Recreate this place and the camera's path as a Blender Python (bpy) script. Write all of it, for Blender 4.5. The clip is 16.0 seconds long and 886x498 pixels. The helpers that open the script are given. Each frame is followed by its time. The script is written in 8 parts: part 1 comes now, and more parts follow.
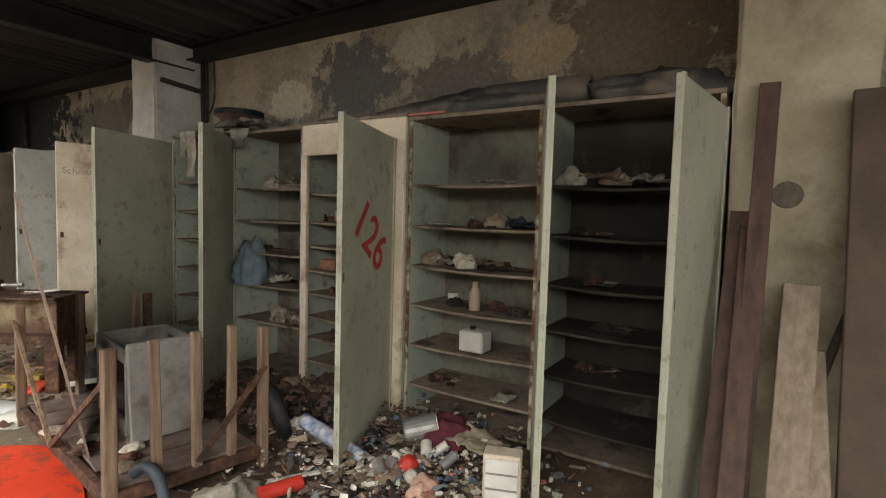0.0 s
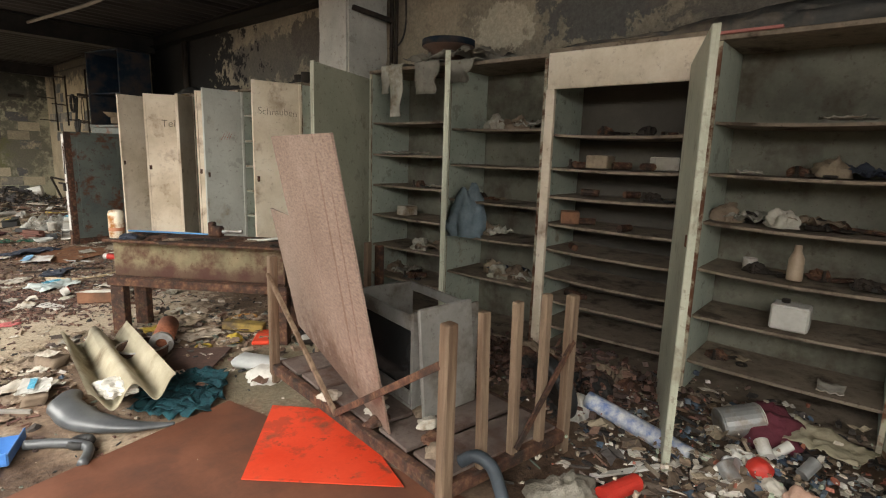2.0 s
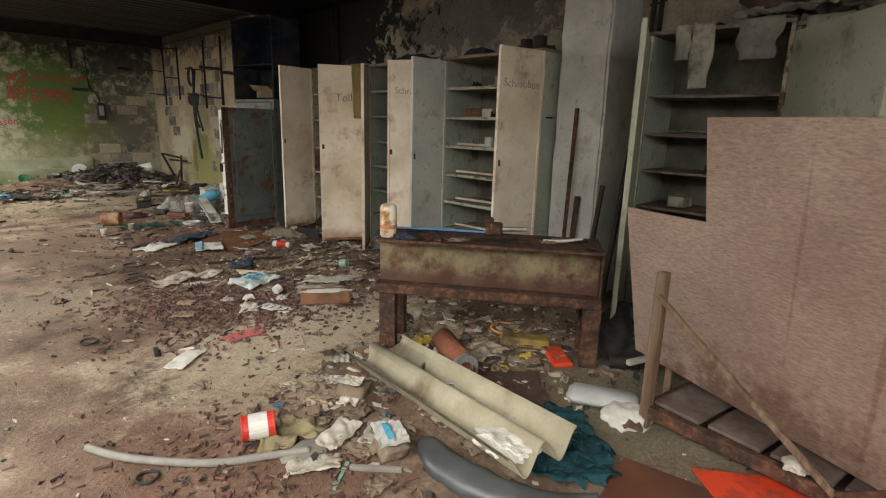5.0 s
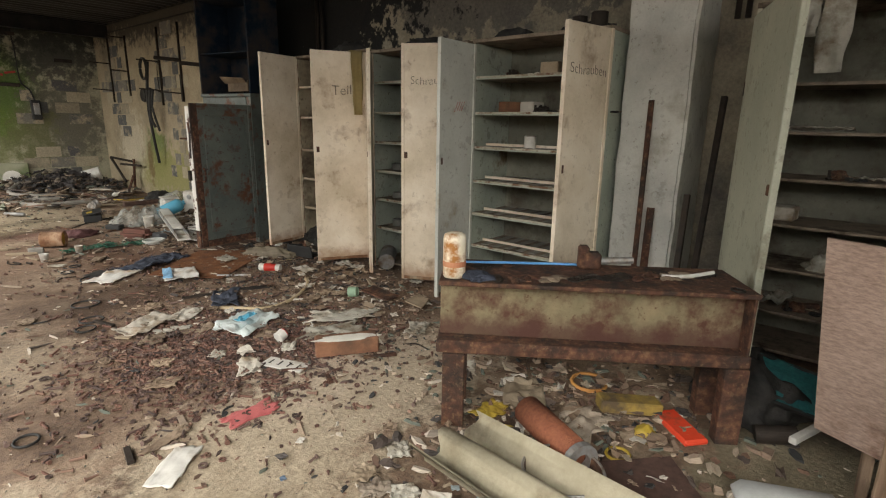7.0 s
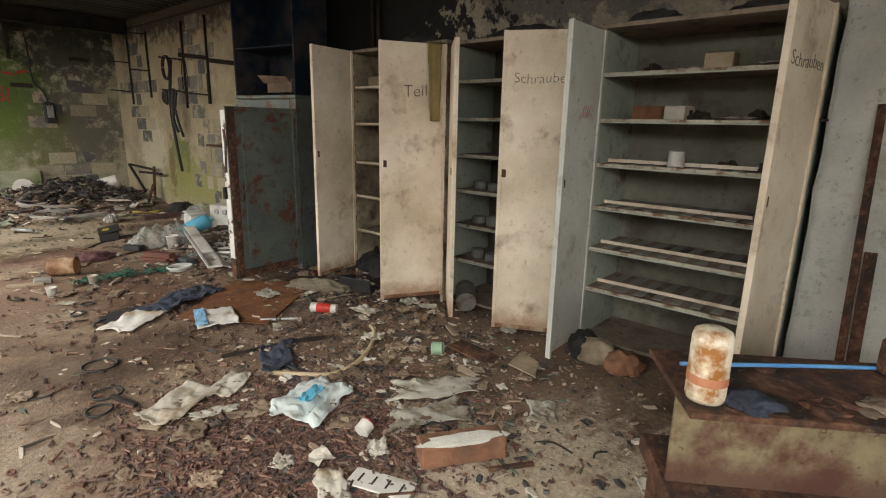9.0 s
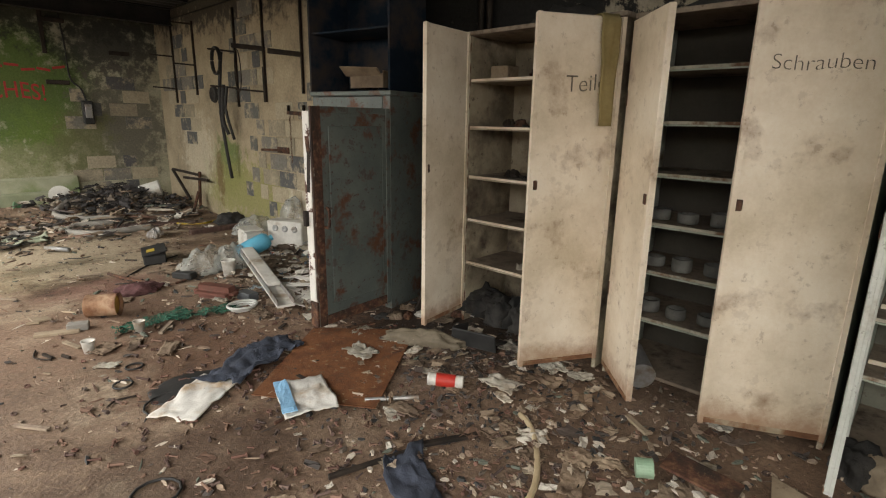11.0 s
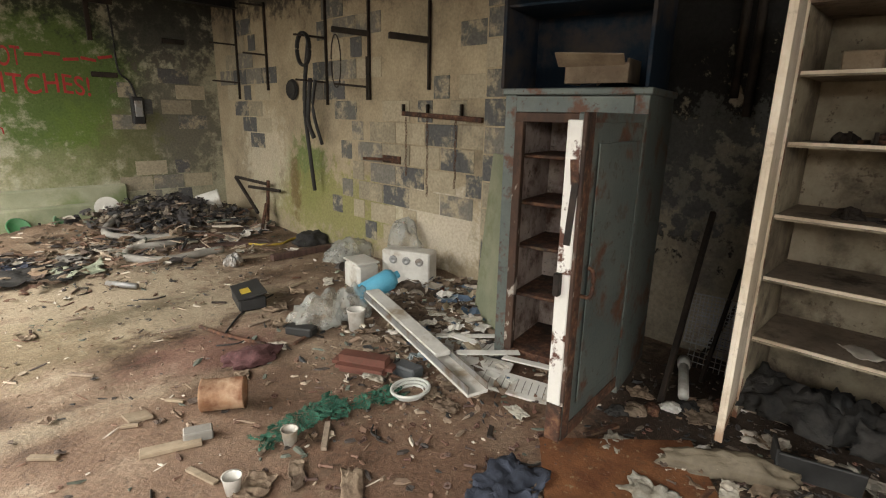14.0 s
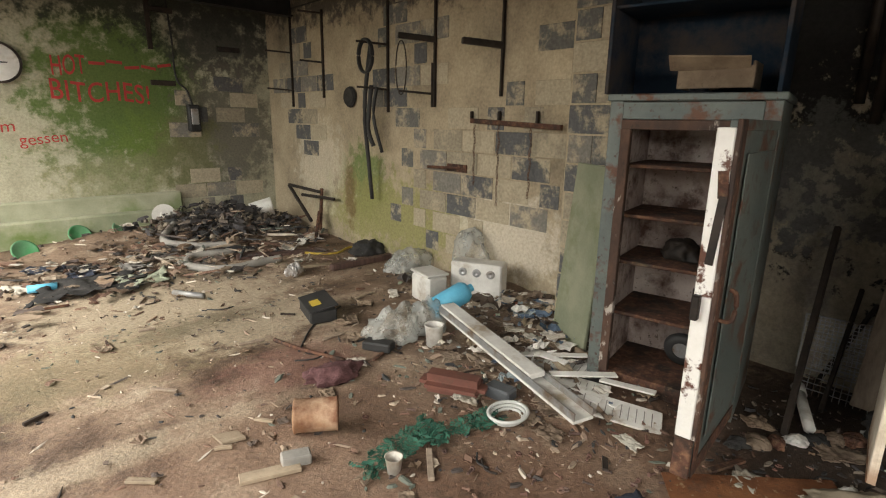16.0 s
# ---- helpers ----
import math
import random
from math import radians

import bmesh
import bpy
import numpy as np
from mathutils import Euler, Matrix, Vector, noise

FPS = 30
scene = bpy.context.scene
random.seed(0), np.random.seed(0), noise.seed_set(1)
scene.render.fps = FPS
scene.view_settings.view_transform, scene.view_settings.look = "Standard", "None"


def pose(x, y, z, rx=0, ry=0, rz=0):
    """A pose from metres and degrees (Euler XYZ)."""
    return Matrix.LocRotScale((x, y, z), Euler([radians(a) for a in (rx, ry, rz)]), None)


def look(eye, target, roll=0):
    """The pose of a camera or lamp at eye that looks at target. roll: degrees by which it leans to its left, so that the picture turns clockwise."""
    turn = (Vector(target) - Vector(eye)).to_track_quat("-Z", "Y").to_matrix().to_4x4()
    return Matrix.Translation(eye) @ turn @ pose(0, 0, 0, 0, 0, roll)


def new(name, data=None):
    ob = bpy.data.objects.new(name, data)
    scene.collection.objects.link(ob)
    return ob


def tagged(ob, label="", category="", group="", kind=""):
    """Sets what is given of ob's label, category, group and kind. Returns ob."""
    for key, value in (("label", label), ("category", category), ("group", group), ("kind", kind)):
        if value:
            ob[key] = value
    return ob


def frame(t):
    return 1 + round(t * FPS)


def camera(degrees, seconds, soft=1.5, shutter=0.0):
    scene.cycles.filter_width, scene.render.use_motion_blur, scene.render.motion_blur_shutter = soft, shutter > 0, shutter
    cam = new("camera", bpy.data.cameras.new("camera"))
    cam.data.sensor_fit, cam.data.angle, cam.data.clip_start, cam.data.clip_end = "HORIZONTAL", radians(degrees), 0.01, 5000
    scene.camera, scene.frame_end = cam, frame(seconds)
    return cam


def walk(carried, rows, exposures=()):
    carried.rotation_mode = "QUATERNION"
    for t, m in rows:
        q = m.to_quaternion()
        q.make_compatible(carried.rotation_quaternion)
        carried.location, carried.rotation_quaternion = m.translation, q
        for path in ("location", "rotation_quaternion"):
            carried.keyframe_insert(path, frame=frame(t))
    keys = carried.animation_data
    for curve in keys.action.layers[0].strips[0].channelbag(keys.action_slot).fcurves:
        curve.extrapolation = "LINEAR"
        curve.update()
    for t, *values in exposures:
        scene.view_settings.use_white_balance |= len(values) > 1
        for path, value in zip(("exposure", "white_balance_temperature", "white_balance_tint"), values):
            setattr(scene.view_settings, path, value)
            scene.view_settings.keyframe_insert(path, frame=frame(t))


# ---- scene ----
cam = camera(80.9, 16.0, 1.15)
METRES, EYE, TILT, LEAN, TURN = 9.1, 1.37, 0.0, 0.0, -58.0
ROWS = [
    (0.0, 0.0, 0.0, 0.0, 0.1, -3.73, -1.58),
    (0.5, -0.0338, 0.0053, -0.0023, 3.95, -5.91, -1.8),
    (1.0, -0.0626, 0.0125, -0.0029, 5.51, -8.43, -1.78),
    (1.5, -0.1015, 0.0364, -0.0056, 7.52, -9.74, -1.85),
    (2.0, -0.1307, 0.0455, -0.0022, 8.68, -10.22, -1.76),
    (2.5, -0.1671, 0.0428, -0.003, 9.69, -10.85, -1.81),
    (3.0, -0.1996, 0.0497, -0.0059, 10.37, -11.97, -1.81),
    (3.5, -0.2345, 0.0724, -0.0059, 11.2, -12.83, -1.73),
    (4.0, -0.2667, 0.0785, -0.0062, 12.17, -13.09, -1.65),
    (4.5, -0.308, 0.079, -0.0033, 12.6, -13.17, -1.81),
    (5.0, -0.3353, 0.0839, -0.0012, 12.56, -13.35, -1.57),
    (7.5, -0.4292, 0.1904, -0.0013, 7.54, -13.69, -0.97),
    (8.0, -0.443, 0.2151, -0.0019, 7.88, -13.59, -0.97),
    (8.5, -0.4693, 0.24, 0.0022, 8.56, -13.47, -1.09),
    (9.0, -0.4965, 0.2582, 0.0022, 9.27, -13.47, -1.14),
    (11.5, -0.6309, 0.3852, 0.0072, 12.46, -14.07, -0.99),
    (12.0, -0.668, 0.3991, 0.0068, 12.53, -14.3, -1.18),
    (12.5, -0.696, 0.4119, 0.0082, 12.48, -14.93, -1.16),
    (13.0, -0.7208, 0.4411, 0.0099, 12.54, -15.26, -1.01),
    (13.5, -0.7441, 0.4533, 0.0101, 12.74, -14.87, -1.0),
    (14.0, -0.7699, 0.46, 0.0122, 12.81, -14.56, -1.13),
    (14.5, -0.7868, 0.4713, 0.0151, 12.8, -14.39, -1.05),
    (15.0, -0.8004, 0.4788, 0.013, 12.78, -14.24, -0.99),
    (15.5, -0.8085, 0.4734, 0.0123, 13.42, -13.97, -1.02),
    (16.0, -0.8161, 0.4667, 0.0115, 15.45, -13.86, -1.02),
]
walk(cam, [(t, pose(0, 0, EYE, TILT, LEAN, TURN) @ pose(METRES * x, METRES * y, METRES * z, 90 + pitch, roll, yaw)) for t, x, y, z, yaw, pitch, roll in ROWS],
     ((0, 0.22), (1.5, 0.26), (2.5, 0.24), (3.5, 0.02), (4.5, -0.36), (5, -0.42), (7.5, -0.16), (9, -0.16), (12.5, -0.02), (16, 0.12)))

# ---- daylight: overcast sky through the long side of the hall, assumed open out of view ----
world = bpy.data.worlds.new("sky")
scene.world = world
world.use_nodes = True
wn = world.node_tree
sky = wn.nodes.new("ShaderNodeTexSky")
sky.sky_type, sky.sun_disc = "NISHITA", False
sky.sun_elevation, sky.sun_rotation = radians(38), radians(250)
wn.nodes["Background"].inputs["Strength"].default_value = 0.06
wn.links.new(sky.outputs["Color"], wn.nodes["Background"].inputs["Color"])

sun = new("sun", bpy.data.lights.new("sun", "SUN"))
sun.data.energy, sun.data.angle, sun.data.color = 0.6, radians(25), (1.0, 0.94, 0.85)
sun.matrix_world = look((-20, 4, 16), (0, 9, 0))


def opening_light(name, at, target, wide, high, watts):
    d = bpy.data.lights.new(name, "AREA")
    d.shape, d.size, d.size_y, d.energy, d.color = "RECTANGLE", wide, high, watts, (1.0, 0.965, 0.89)
    ob = new(name, d)
    ob.matrix_world = look(at, target)
    return ob


# added lamps: the roof is taken as gone along the far side of the hall, a gate in the long wall and a doorway as open,
# all out of view
opening_light("roof_daylight_far", (-3.4, 13.0, 3.35), (-0.8, 12.2, 0), 5.6, 3.3, 830)
opening_light("roof_daylight_near", (-3.4, -0.6, 3.62), (0.6, 4.2, 0.1), 5.0, 3.2, 620)
opening_light("roof_daylight_middle", (-3.4, 4.9, 3.62), (0.4, 8.2, 0.1), 5.0, 3.2, 520)
# low fill lamps in the assumed gate and doorway
opening_light("gate_daylight", (-6.3, 11.5, 1.7), (0, 11.5, 1.2), 6.0, 2.3, 14)
opening_light("door_daylight", (-1.6, -4.4, 1.3), (1.2, 0, 1.1), 3.0, 2.2, 95)

# ---- materials ----
MATS = {}


def mat(name, colors, scale=6.0, rough=0.7, metal=0.0, bump=0.25, fine=60.0, stain=None, stain_scale=1.6, stain_at=0.56,
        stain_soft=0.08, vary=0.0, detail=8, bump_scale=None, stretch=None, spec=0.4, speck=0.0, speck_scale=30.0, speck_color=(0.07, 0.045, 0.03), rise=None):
    """Noise-mixed colours with a second, larger stain and fine relief, in metres."""
    if name in MATS:
        return MATS[name]
    m = bpy.data.materials.new(name)
    m.use_nodes = True
    nt = m.node_tree
    n, l = nt.nodes, nt.links
    bs = n["Principled BSDF"]
    tc = n.new("ShaderNodeTexCoord")
    mp = n.new("ShaderNodeMapping")
    info = n.new("ShaderNodeObjectInfo")
    off = n.new("ShaderNodeVectorMath")
    off.operation = "SCALE"
    off.inputs[0].default_value = (37.0, 19.0, 53.0)
    l.new(info.outputs["Random"], off.inputs["Scale"])
    l.new(tc.outputs["Object"], mp.inputs["Vector"])
    l.new(off.outputs[0], mp.inputs["Location"])
    if stretch:
        mp.inputs["Scale"].default_value = stretch

    def noise_node(s, d=detail, r=0.6):
        q = n.new("ShaderNodeTexNoise")
        q.inputs["Scale"].default_value, q.inputs["Detail"].default_value, q.inputs["Roughness"].default_value = s, d, r
        l.new(mp.outputs[0], q.inputs["Vector"])
        return q
    a = noise_node(scale)
    ramp = n.new("ShaderNodeValToRGB")
    ramp.color_ramp.elements[0].position, ramp.color_ramp.elements[1].position = 0.33, 0.68
    for i, c in enumerate(colors):
        if i > 1:
            e = ramp.color_ramp.elements.new(0.33 + 0.35 * (i - 1) / (len(colors) - 1))
    for e, c in zip(ramp.color_ramp.elements, colors):
        e.color = (*c, 1)
    l.new(a.outputs["Fac"], ramp.inputs["Fac"])
    col = ramp.outputs["Color"]
    g = noise_node(fine, 4, 0.7)
    grain = n.new("ShaderNodeMix")
    grain.data_type, grain.blend_type = "RGBA", "OVERLAY"
    grain.inputs["Factor"].default_value = 0.35
    l.new(col, grain.inputs["A"])
    gr = n.new("ShaderNodeValToRGB")
    gr.color_ramp.elements[0].color, gr.color_ramp.elements[1].color = (0.25, 0.25, 0.25, 1), (0.75, 0.75, 0.75, 1)
    l.new(g.outputs["Fac"], gr.inputs["Fac"])
    l.new(gr.outputs["Color"], grain.inputs["B"])
    col = grain.outputs["Result"]
    if stain:
        s = noise_node(stain_scale, 10, 0.65)
        sr = n.new("ShaderNodeValToRGB")
        sr.color_ramp.elements[0].position, sr.color_ramp.elements[1].position = stain_at - stain_soft, stain_at + stain_soft
        l.new(s.outputs["Fac"], sr.inputs["Fac"])
        mx = n.new("ShaderNodeMix")
        mx.data_type = "RGBA"
        l.new(sr.outputs["Color"], mx.inputs["Factor"])
        l.new(col, mx.inputs["A"])
        mx.inputs["B"].default_value = (*stain, 1)
        col = mx.outputs["Result"]
    if speck:
        for s_scale, at, amount in ((speck_scale, 0.60, speck), (speck_scale * 0.28, 0.585, speck * 0.6)):
            s = noise_node(s_scale, 6, 0.7)
            sr = n.new("ShaderNodeMapRange")
            sr.inputs["From Min"].default_value, sr.inputs["From Max"].default_value = at, at + 0.05
            sr.inputs["To Max"].default_value = amount
            l.new(s.outputs["Fac"], sr.inputs["Value"])
            mx = n.new("ShaderNodeMix")
            mx.data_type = "RGBA"
            l.new(sr.outputs[0], mx.inputs["Factor"])
            l.new(col, mx.inputs["A"])
            mx.inputs["B"].default_value = (*speck_color, 1)
            col = mx.outputs["Result"]
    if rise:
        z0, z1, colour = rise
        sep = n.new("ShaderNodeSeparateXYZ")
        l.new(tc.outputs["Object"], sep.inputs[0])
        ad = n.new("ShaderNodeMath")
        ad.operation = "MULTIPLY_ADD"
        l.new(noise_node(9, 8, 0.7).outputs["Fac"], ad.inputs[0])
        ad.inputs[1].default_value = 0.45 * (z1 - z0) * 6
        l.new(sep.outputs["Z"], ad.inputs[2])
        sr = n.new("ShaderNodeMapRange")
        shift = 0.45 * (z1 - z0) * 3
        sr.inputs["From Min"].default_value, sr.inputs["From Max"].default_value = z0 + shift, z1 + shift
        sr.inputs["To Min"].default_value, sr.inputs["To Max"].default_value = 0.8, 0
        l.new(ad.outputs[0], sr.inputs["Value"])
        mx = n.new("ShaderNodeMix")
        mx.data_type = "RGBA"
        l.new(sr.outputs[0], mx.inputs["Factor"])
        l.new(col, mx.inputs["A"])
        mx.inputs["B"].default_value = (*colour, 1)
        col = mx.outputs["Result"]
    if vary:
        hv = n.new("ShaderNodeHueSaturation")
        mr = n.new("ShaderNodeMapRange")
        mr.inputs["To Min"].default_value, mr.inputs["To Max"].default_value = 1 - vary, 1 + vary
        l.new(info.outputs["Random"], mr.inputs["Value"])
        l.new(mr.outputs[0], hv.inputs["Value"])
        l.new(col, hv.inputs["Color"])
        col = hv.outputs["Color"]
    l.new(col, bs.inputs["Base Color"])
    rr = n.new("ShaderNodeMapRange")
    rr.inputs["To Min"].default_value, rr.inputs["To Max"].default_value = max(0.05, rough - 0.15), min(1.0, rough + 0.15)
    l.new(a.outputs["Fac"], rr.inputs["Value"])
    l.new(rr.outputs[0], bs.inputs["Roughness"])
    bs.inputs["Metallic"].default_value = metal
    bs.inputs["Specular IOR Level"].default_value = spec
    if bump:
        bn = n.new("ShaderNodeBump")
        bn.inputs["Strength"].default_value, bn.inputs["Distance"].default_value = bump, 0.006
        bsrc = noise_node(bump_scale, 6, 0.65) if bump_scale else g
        l.new(bsrc.outputs["Fac"], bn.inputs["Height"])
        l.new(bn.outputs[0], bs.inputs["Normal"])
    MATS[name] = m
    return m


PLASTER = mat("old_plaster", [(0.16, 0.13, 0.10), (0.30, 0.255, 0.19), (0.38, 0.33, 0.25)], 1.6, 0.9, bump=0.3, fine=45,
              stain=(0.085, 0.078, 0.072), stain_scale=1.3, stain_at=0.57, stain_soft=0.03)
PILLAR = mat("limewashed_pillar", [(0.38, 0.37, 0.34), (0.60, 0.59, 0.54)], 2.2, 0.9, bump=0.4, speck=0.5, speck_color=(0.16, 0.13, 0.10), stain=(0.27, 0.23, 0.17), stain_scale=1.8, stain_at=0.66)
ROOF = mat("sooty_sheet_metal", [(0.014, 0.013, 0.012), (0.065, 0.062, 0.06)], 1.5, 0.6, metal=0.3, stretch=(0.25, 3, 1))
STEEL = mat("black_steel", [(0.012, 0.011, 0.01), (0.035, 0.03, 0.026)], 5, 0.6, metal=0.4)
GREEN = mat("grey_green_paint", [(0.315, 0.32, 0.245), (0.435, 0.435, 0.34)], 2, 0.55, bump=0.12, speck=0.5, stain=(0.19, 0.16, 0.11), stain_scale=2.2, stain_at=0.64, stain_soft=0.05)
MINT = mat("pale_mint_paint", [(0.32, 0.36, 0.30), (0.46, 0.495, 0.415)], 3, 0.6, bump=0.12, speck=0.6, stain=(0.20, 0.15, 0.09), stain_scale=3, stain_at=0.66, stain_soft=0.06)
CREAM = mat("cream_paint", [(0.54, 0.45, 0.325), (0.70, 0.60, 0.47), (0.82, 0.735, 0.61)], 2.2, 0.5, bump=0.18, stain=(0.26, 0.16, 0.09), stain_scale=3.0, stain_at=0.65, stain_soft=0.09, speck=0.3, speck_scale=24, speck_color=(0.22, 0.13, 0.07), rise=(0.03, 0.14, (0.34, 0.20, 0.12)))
# darker version of cream_paint for the inside of the last cabinet
DARKCREAM = mat("dark_cream_paint", [(0.16, 0.13, 0.09), (0.36, 0.305, 0.215), (0.48, 0.415, 0.31)], 2.4, 0.7, bump=0.2, stain=(0.07, 0.05, 0.035), stain_scale=2.6, stain_at=0.56, stain_soft=0.08, speck=0.7, speck_scale=18)
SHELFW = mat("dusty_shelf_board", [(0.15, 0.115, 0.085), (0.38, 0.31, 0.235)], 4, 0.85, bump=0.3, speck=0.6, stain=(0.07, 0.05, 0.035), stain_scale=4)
# near-black board: the shade inside the first cabinet, put into its colour
SHADED_BOARD = mat("shaded_board", [(0.022, 0.018, 0.014), (0.07, 0.06, 0.046)], 3, 0.9, bump=0.2, stain=(0.13, 0.13, 0.10), stain_scale=4, stain_at=0.66)
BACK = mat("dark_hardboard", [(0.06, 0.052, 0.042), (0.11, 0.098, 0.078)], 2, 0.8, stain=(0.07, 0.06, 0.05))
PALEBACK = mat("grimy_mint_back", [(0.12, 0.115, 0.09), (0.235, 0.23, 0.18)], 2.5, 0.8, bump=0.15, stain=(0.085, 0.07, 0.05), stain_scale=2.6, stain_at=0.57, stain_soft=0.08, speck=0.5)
RUST = mat("rust", [(0.05, 0.024, 0.016), (0.105, 0.048, 0.03), (0.20, 0.105, 0.06)], 24, 0.85, metal=0.15, bump=0.8, speck=0.45, speck_scale=48, speck_color=(0.25, 0.17, 0.095), stain=(0.035, 0.024, 0.019), stain_scale=7, stain_at=0.54)
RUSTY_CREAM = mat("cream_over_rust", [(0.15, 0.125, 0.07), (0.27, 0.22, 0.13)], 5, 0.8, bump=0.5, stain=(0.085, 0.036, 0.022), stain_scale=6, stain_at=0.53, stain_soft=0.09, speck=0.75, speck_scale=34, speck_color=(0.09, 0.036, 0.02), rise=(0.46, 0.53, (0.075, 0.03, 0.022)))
SAFE = mat("chipped_green_grey_paint", [(0.075, 0.092, 0.088), (0.135, 0.152, 0.138)], 3, 0.5, metal=0.1, bump=0.4, stain=(0.10, 0.042, 0.022), stain_scale=5.0, stain_at=0.575, stain_soft=0.04, speck=0.9, speck_scale=32, speck_color=(0.06, 0.03, 0.02))
SAFEJAMB = mat("rust_and_flaking_white", [(0.032, 0.02, 0.016), (0.10, 0.055, 0.036)], 8, 0.8, bump=0.6, stain=(0.42, 0.37, 0.32), stain_scale=13, stain_at=0.60, stain_soft=0.02, speck=0.7, speck_scale=26, speck_color=(0.03, 0.024, 0.02), stretch=(1, 1, 0.45))
SAFELINE = mat("pinkish_stained_lining", [(0.34, 0.26, 0.23), (0.55, 0.48, 0.43)], 4, 0.7, bump=0.3, stain=(0.10, 0.05, 0.035), stain_scale=5, stain_at=0.57, speck=0.8)
WHITECHIP = mat("chipped_white_enamel", [(0.70, 0.68, 0.63), (0.82, 0.80, 0.76)], 3, 0.45, bump=0.3, stain=(0.10, 0.04, 0.025), stain_scale=7, stain_at=0.60, stain_soft=0.02)
IRON_DARK = mat("oily_iron", [(0.015, 0.013, 0.012), (0.05, 0.035, 0.028)], 9, 0.6, metal=0.4)
BLUE = mat("dark_blue_paint", [(0.006, 0.012, 0.022), (0.013, 0.026, 0.042)], 3, 0.8, spec=0.15, stain=(0.05, 0.04, 0.035), stain_scale=3)
GREYW = mat("grey_white_paint", [(0.46, 0.47, 0.43), (0.62, 0.63, 0.58)], 2, 0.55, bump=0.12, speck=0.4, stain=(0.28, 0.21, 0.13), stain_scale=2.4, stain_at=0.66, stain_soft=0.07)
RUSTEDGE = mat("rust_eaten_edge", [(0.42, 0.38, 0.28), (0.50, 0.46, 0.35)], 4, 0.8, bump=0.4, stain=(0.13, 0.055, 0.028), stain_scale=11, stain_at=0.49, stain_soft=0.07)
LIP = mat("scuffed_pale_lip", [(0.36, 0.34, 0.26), (0.52, 0.49, 0.40)], 5, 0.7, bump=0.2, stain=(0.17, 0.09, 0.05), stain_scale=9, stain_at=0.55, stain_soft=0.06)
RUSTRIM = mat("rust_creeping_paint", [(0.40, 0.34, 0.24), (0.20, 0.10, 0.05), (0.11, 0.045, 0.025)], 7, 0.8, bump=0.4)
WOOD = mat("weathered_wood", [(0.12, 0.078, 0.052), (0.29, 0.205, 0.135)], 7, 0.8, bump=0.4, speck=0.5, stretch=(5, 5, 0.4), stain=(0.10, 0.055, 0.03))


# ---- mesh helpers ----
def box_into(bm, size, at=(0, 0, 0), turn=None, bevel=0.0):
    m = Matrix.Translation(at) @ (turn or Matrix()) @ Matrix.Diagonal((*size, 1))
    vs = bmesh.ops.create_cube(bm, size=1, matrix=m)["verts"]
    if bevel:
        es = list({e for v in vs for e in v.link_edges})
        bmesh.ops.bevel(bm, geom=es, offset=bevel, segments=1, affect="EDGES")
    return bm


def box(size, at=(0, 0, 0), turn=None, bevel=0.003):
    return box_into(bmesh.new(), size, at, turn, bevel)


def span(x0, x1, y0, y1, z0, z1, bevel=0.003):
    return box((x1 - x0, y1 - y0, z1 - z0), ((x0 + x1) / 2, (y0 + y1) / 2, (z0 + z1) / 2), None, bevel)


def mesh_of(name, bm, material, smooth=False):
    me = bpy.data.meshes.new(name)
    bm.to_mesh(me)
    bm.free()
    if smooth:
        for p in me.polygons:
            p.use_smooth = True
    me.materials.append(material)
    return me


def part(name, bm, material, parent, label="", smooth=False, m=None):
    ob = new(name, mesh_of(name, bm, material, smooth))
    ob.parent = parent
    if m is not None:
        ob.matrix_local = m
    return tagged(ob, label)


def thing(name, m, label, category, group="", kind=""):
    ob = new(name)
    ob.empty_display_size = 0.1
    ob.matrix_world = m
    return tagged(ob, label, category, group, kind)


def solid(name, bm, material, m, label, category, group="", kind="", smooth=False):
    ob = new(name, mesh_of(name, bm, material, smooth))
    ob.matrix_world = m
    return tagged(ob, label, category, group, kind)


def tube(points, radius, name, material, m=None, parent=None, res=8, cyclic=False, curved=True):
    """A bent pipe or hose along points, as a mesh."""
    pts = [Vector(p) for p in points]
    if curved and len(pts) > 2:
        out = []
        n = len(pts)
        for i in range(n if cyclic else n - 1):
            p0, p1, p2, p3 = pts[(i - 1) % n if cyclic or i else 0], pts[i], pts[(i + 1) % n], pts[(i + 2) % n if cyclic else min(i + 2, n - 1)]
            for k in range(5):
                t = k / 5
                out.append(0.5 * ((2 * p1) + (p2 - p0) * t + (2 * p0 - 5 * p1 + 4 * p2 - p3) * t * t + (3 * p1 - p0 - 3 * p2 + p3) * t ** 3))
        if not cyclic:
            out.append(pts[-1])
        pts = out
    bm = bmesh.new()
    rings = []
    for i, p in enumerate(pts):
        a = pts[(i - 1) % len(pts)] if cyclic or i else p
        b = pts[(i + 1) % len(pts)] if cyclic or i < len(pts) - 1 else p
        q = (b - a).normalized().to_track_quat("Z", "Y")
        rings.append([bm.verts.new(p + q @ Vector((radius * math.cos(6.2832 * k / res), radius * math.sin(6.2832 * k / res), 0))) for k in range(res)])
    for i in range(len(rings) if cyclic else len(rings) - 1):
        r, s = rings[i], rings[(i + 1) % len(rings)]
        for k in range(res):
            bm.faces.new((r[k], r[(k + 1) % res], s[(k + 1) % res], s[k]))
    if not cyclic:
        bm.faces.new(rings[0][::-1])
        bm.faces.new(rings[-1])
    bmesh.ops.recalc_face_normals(bm, faces=bm.faces)
    return bm


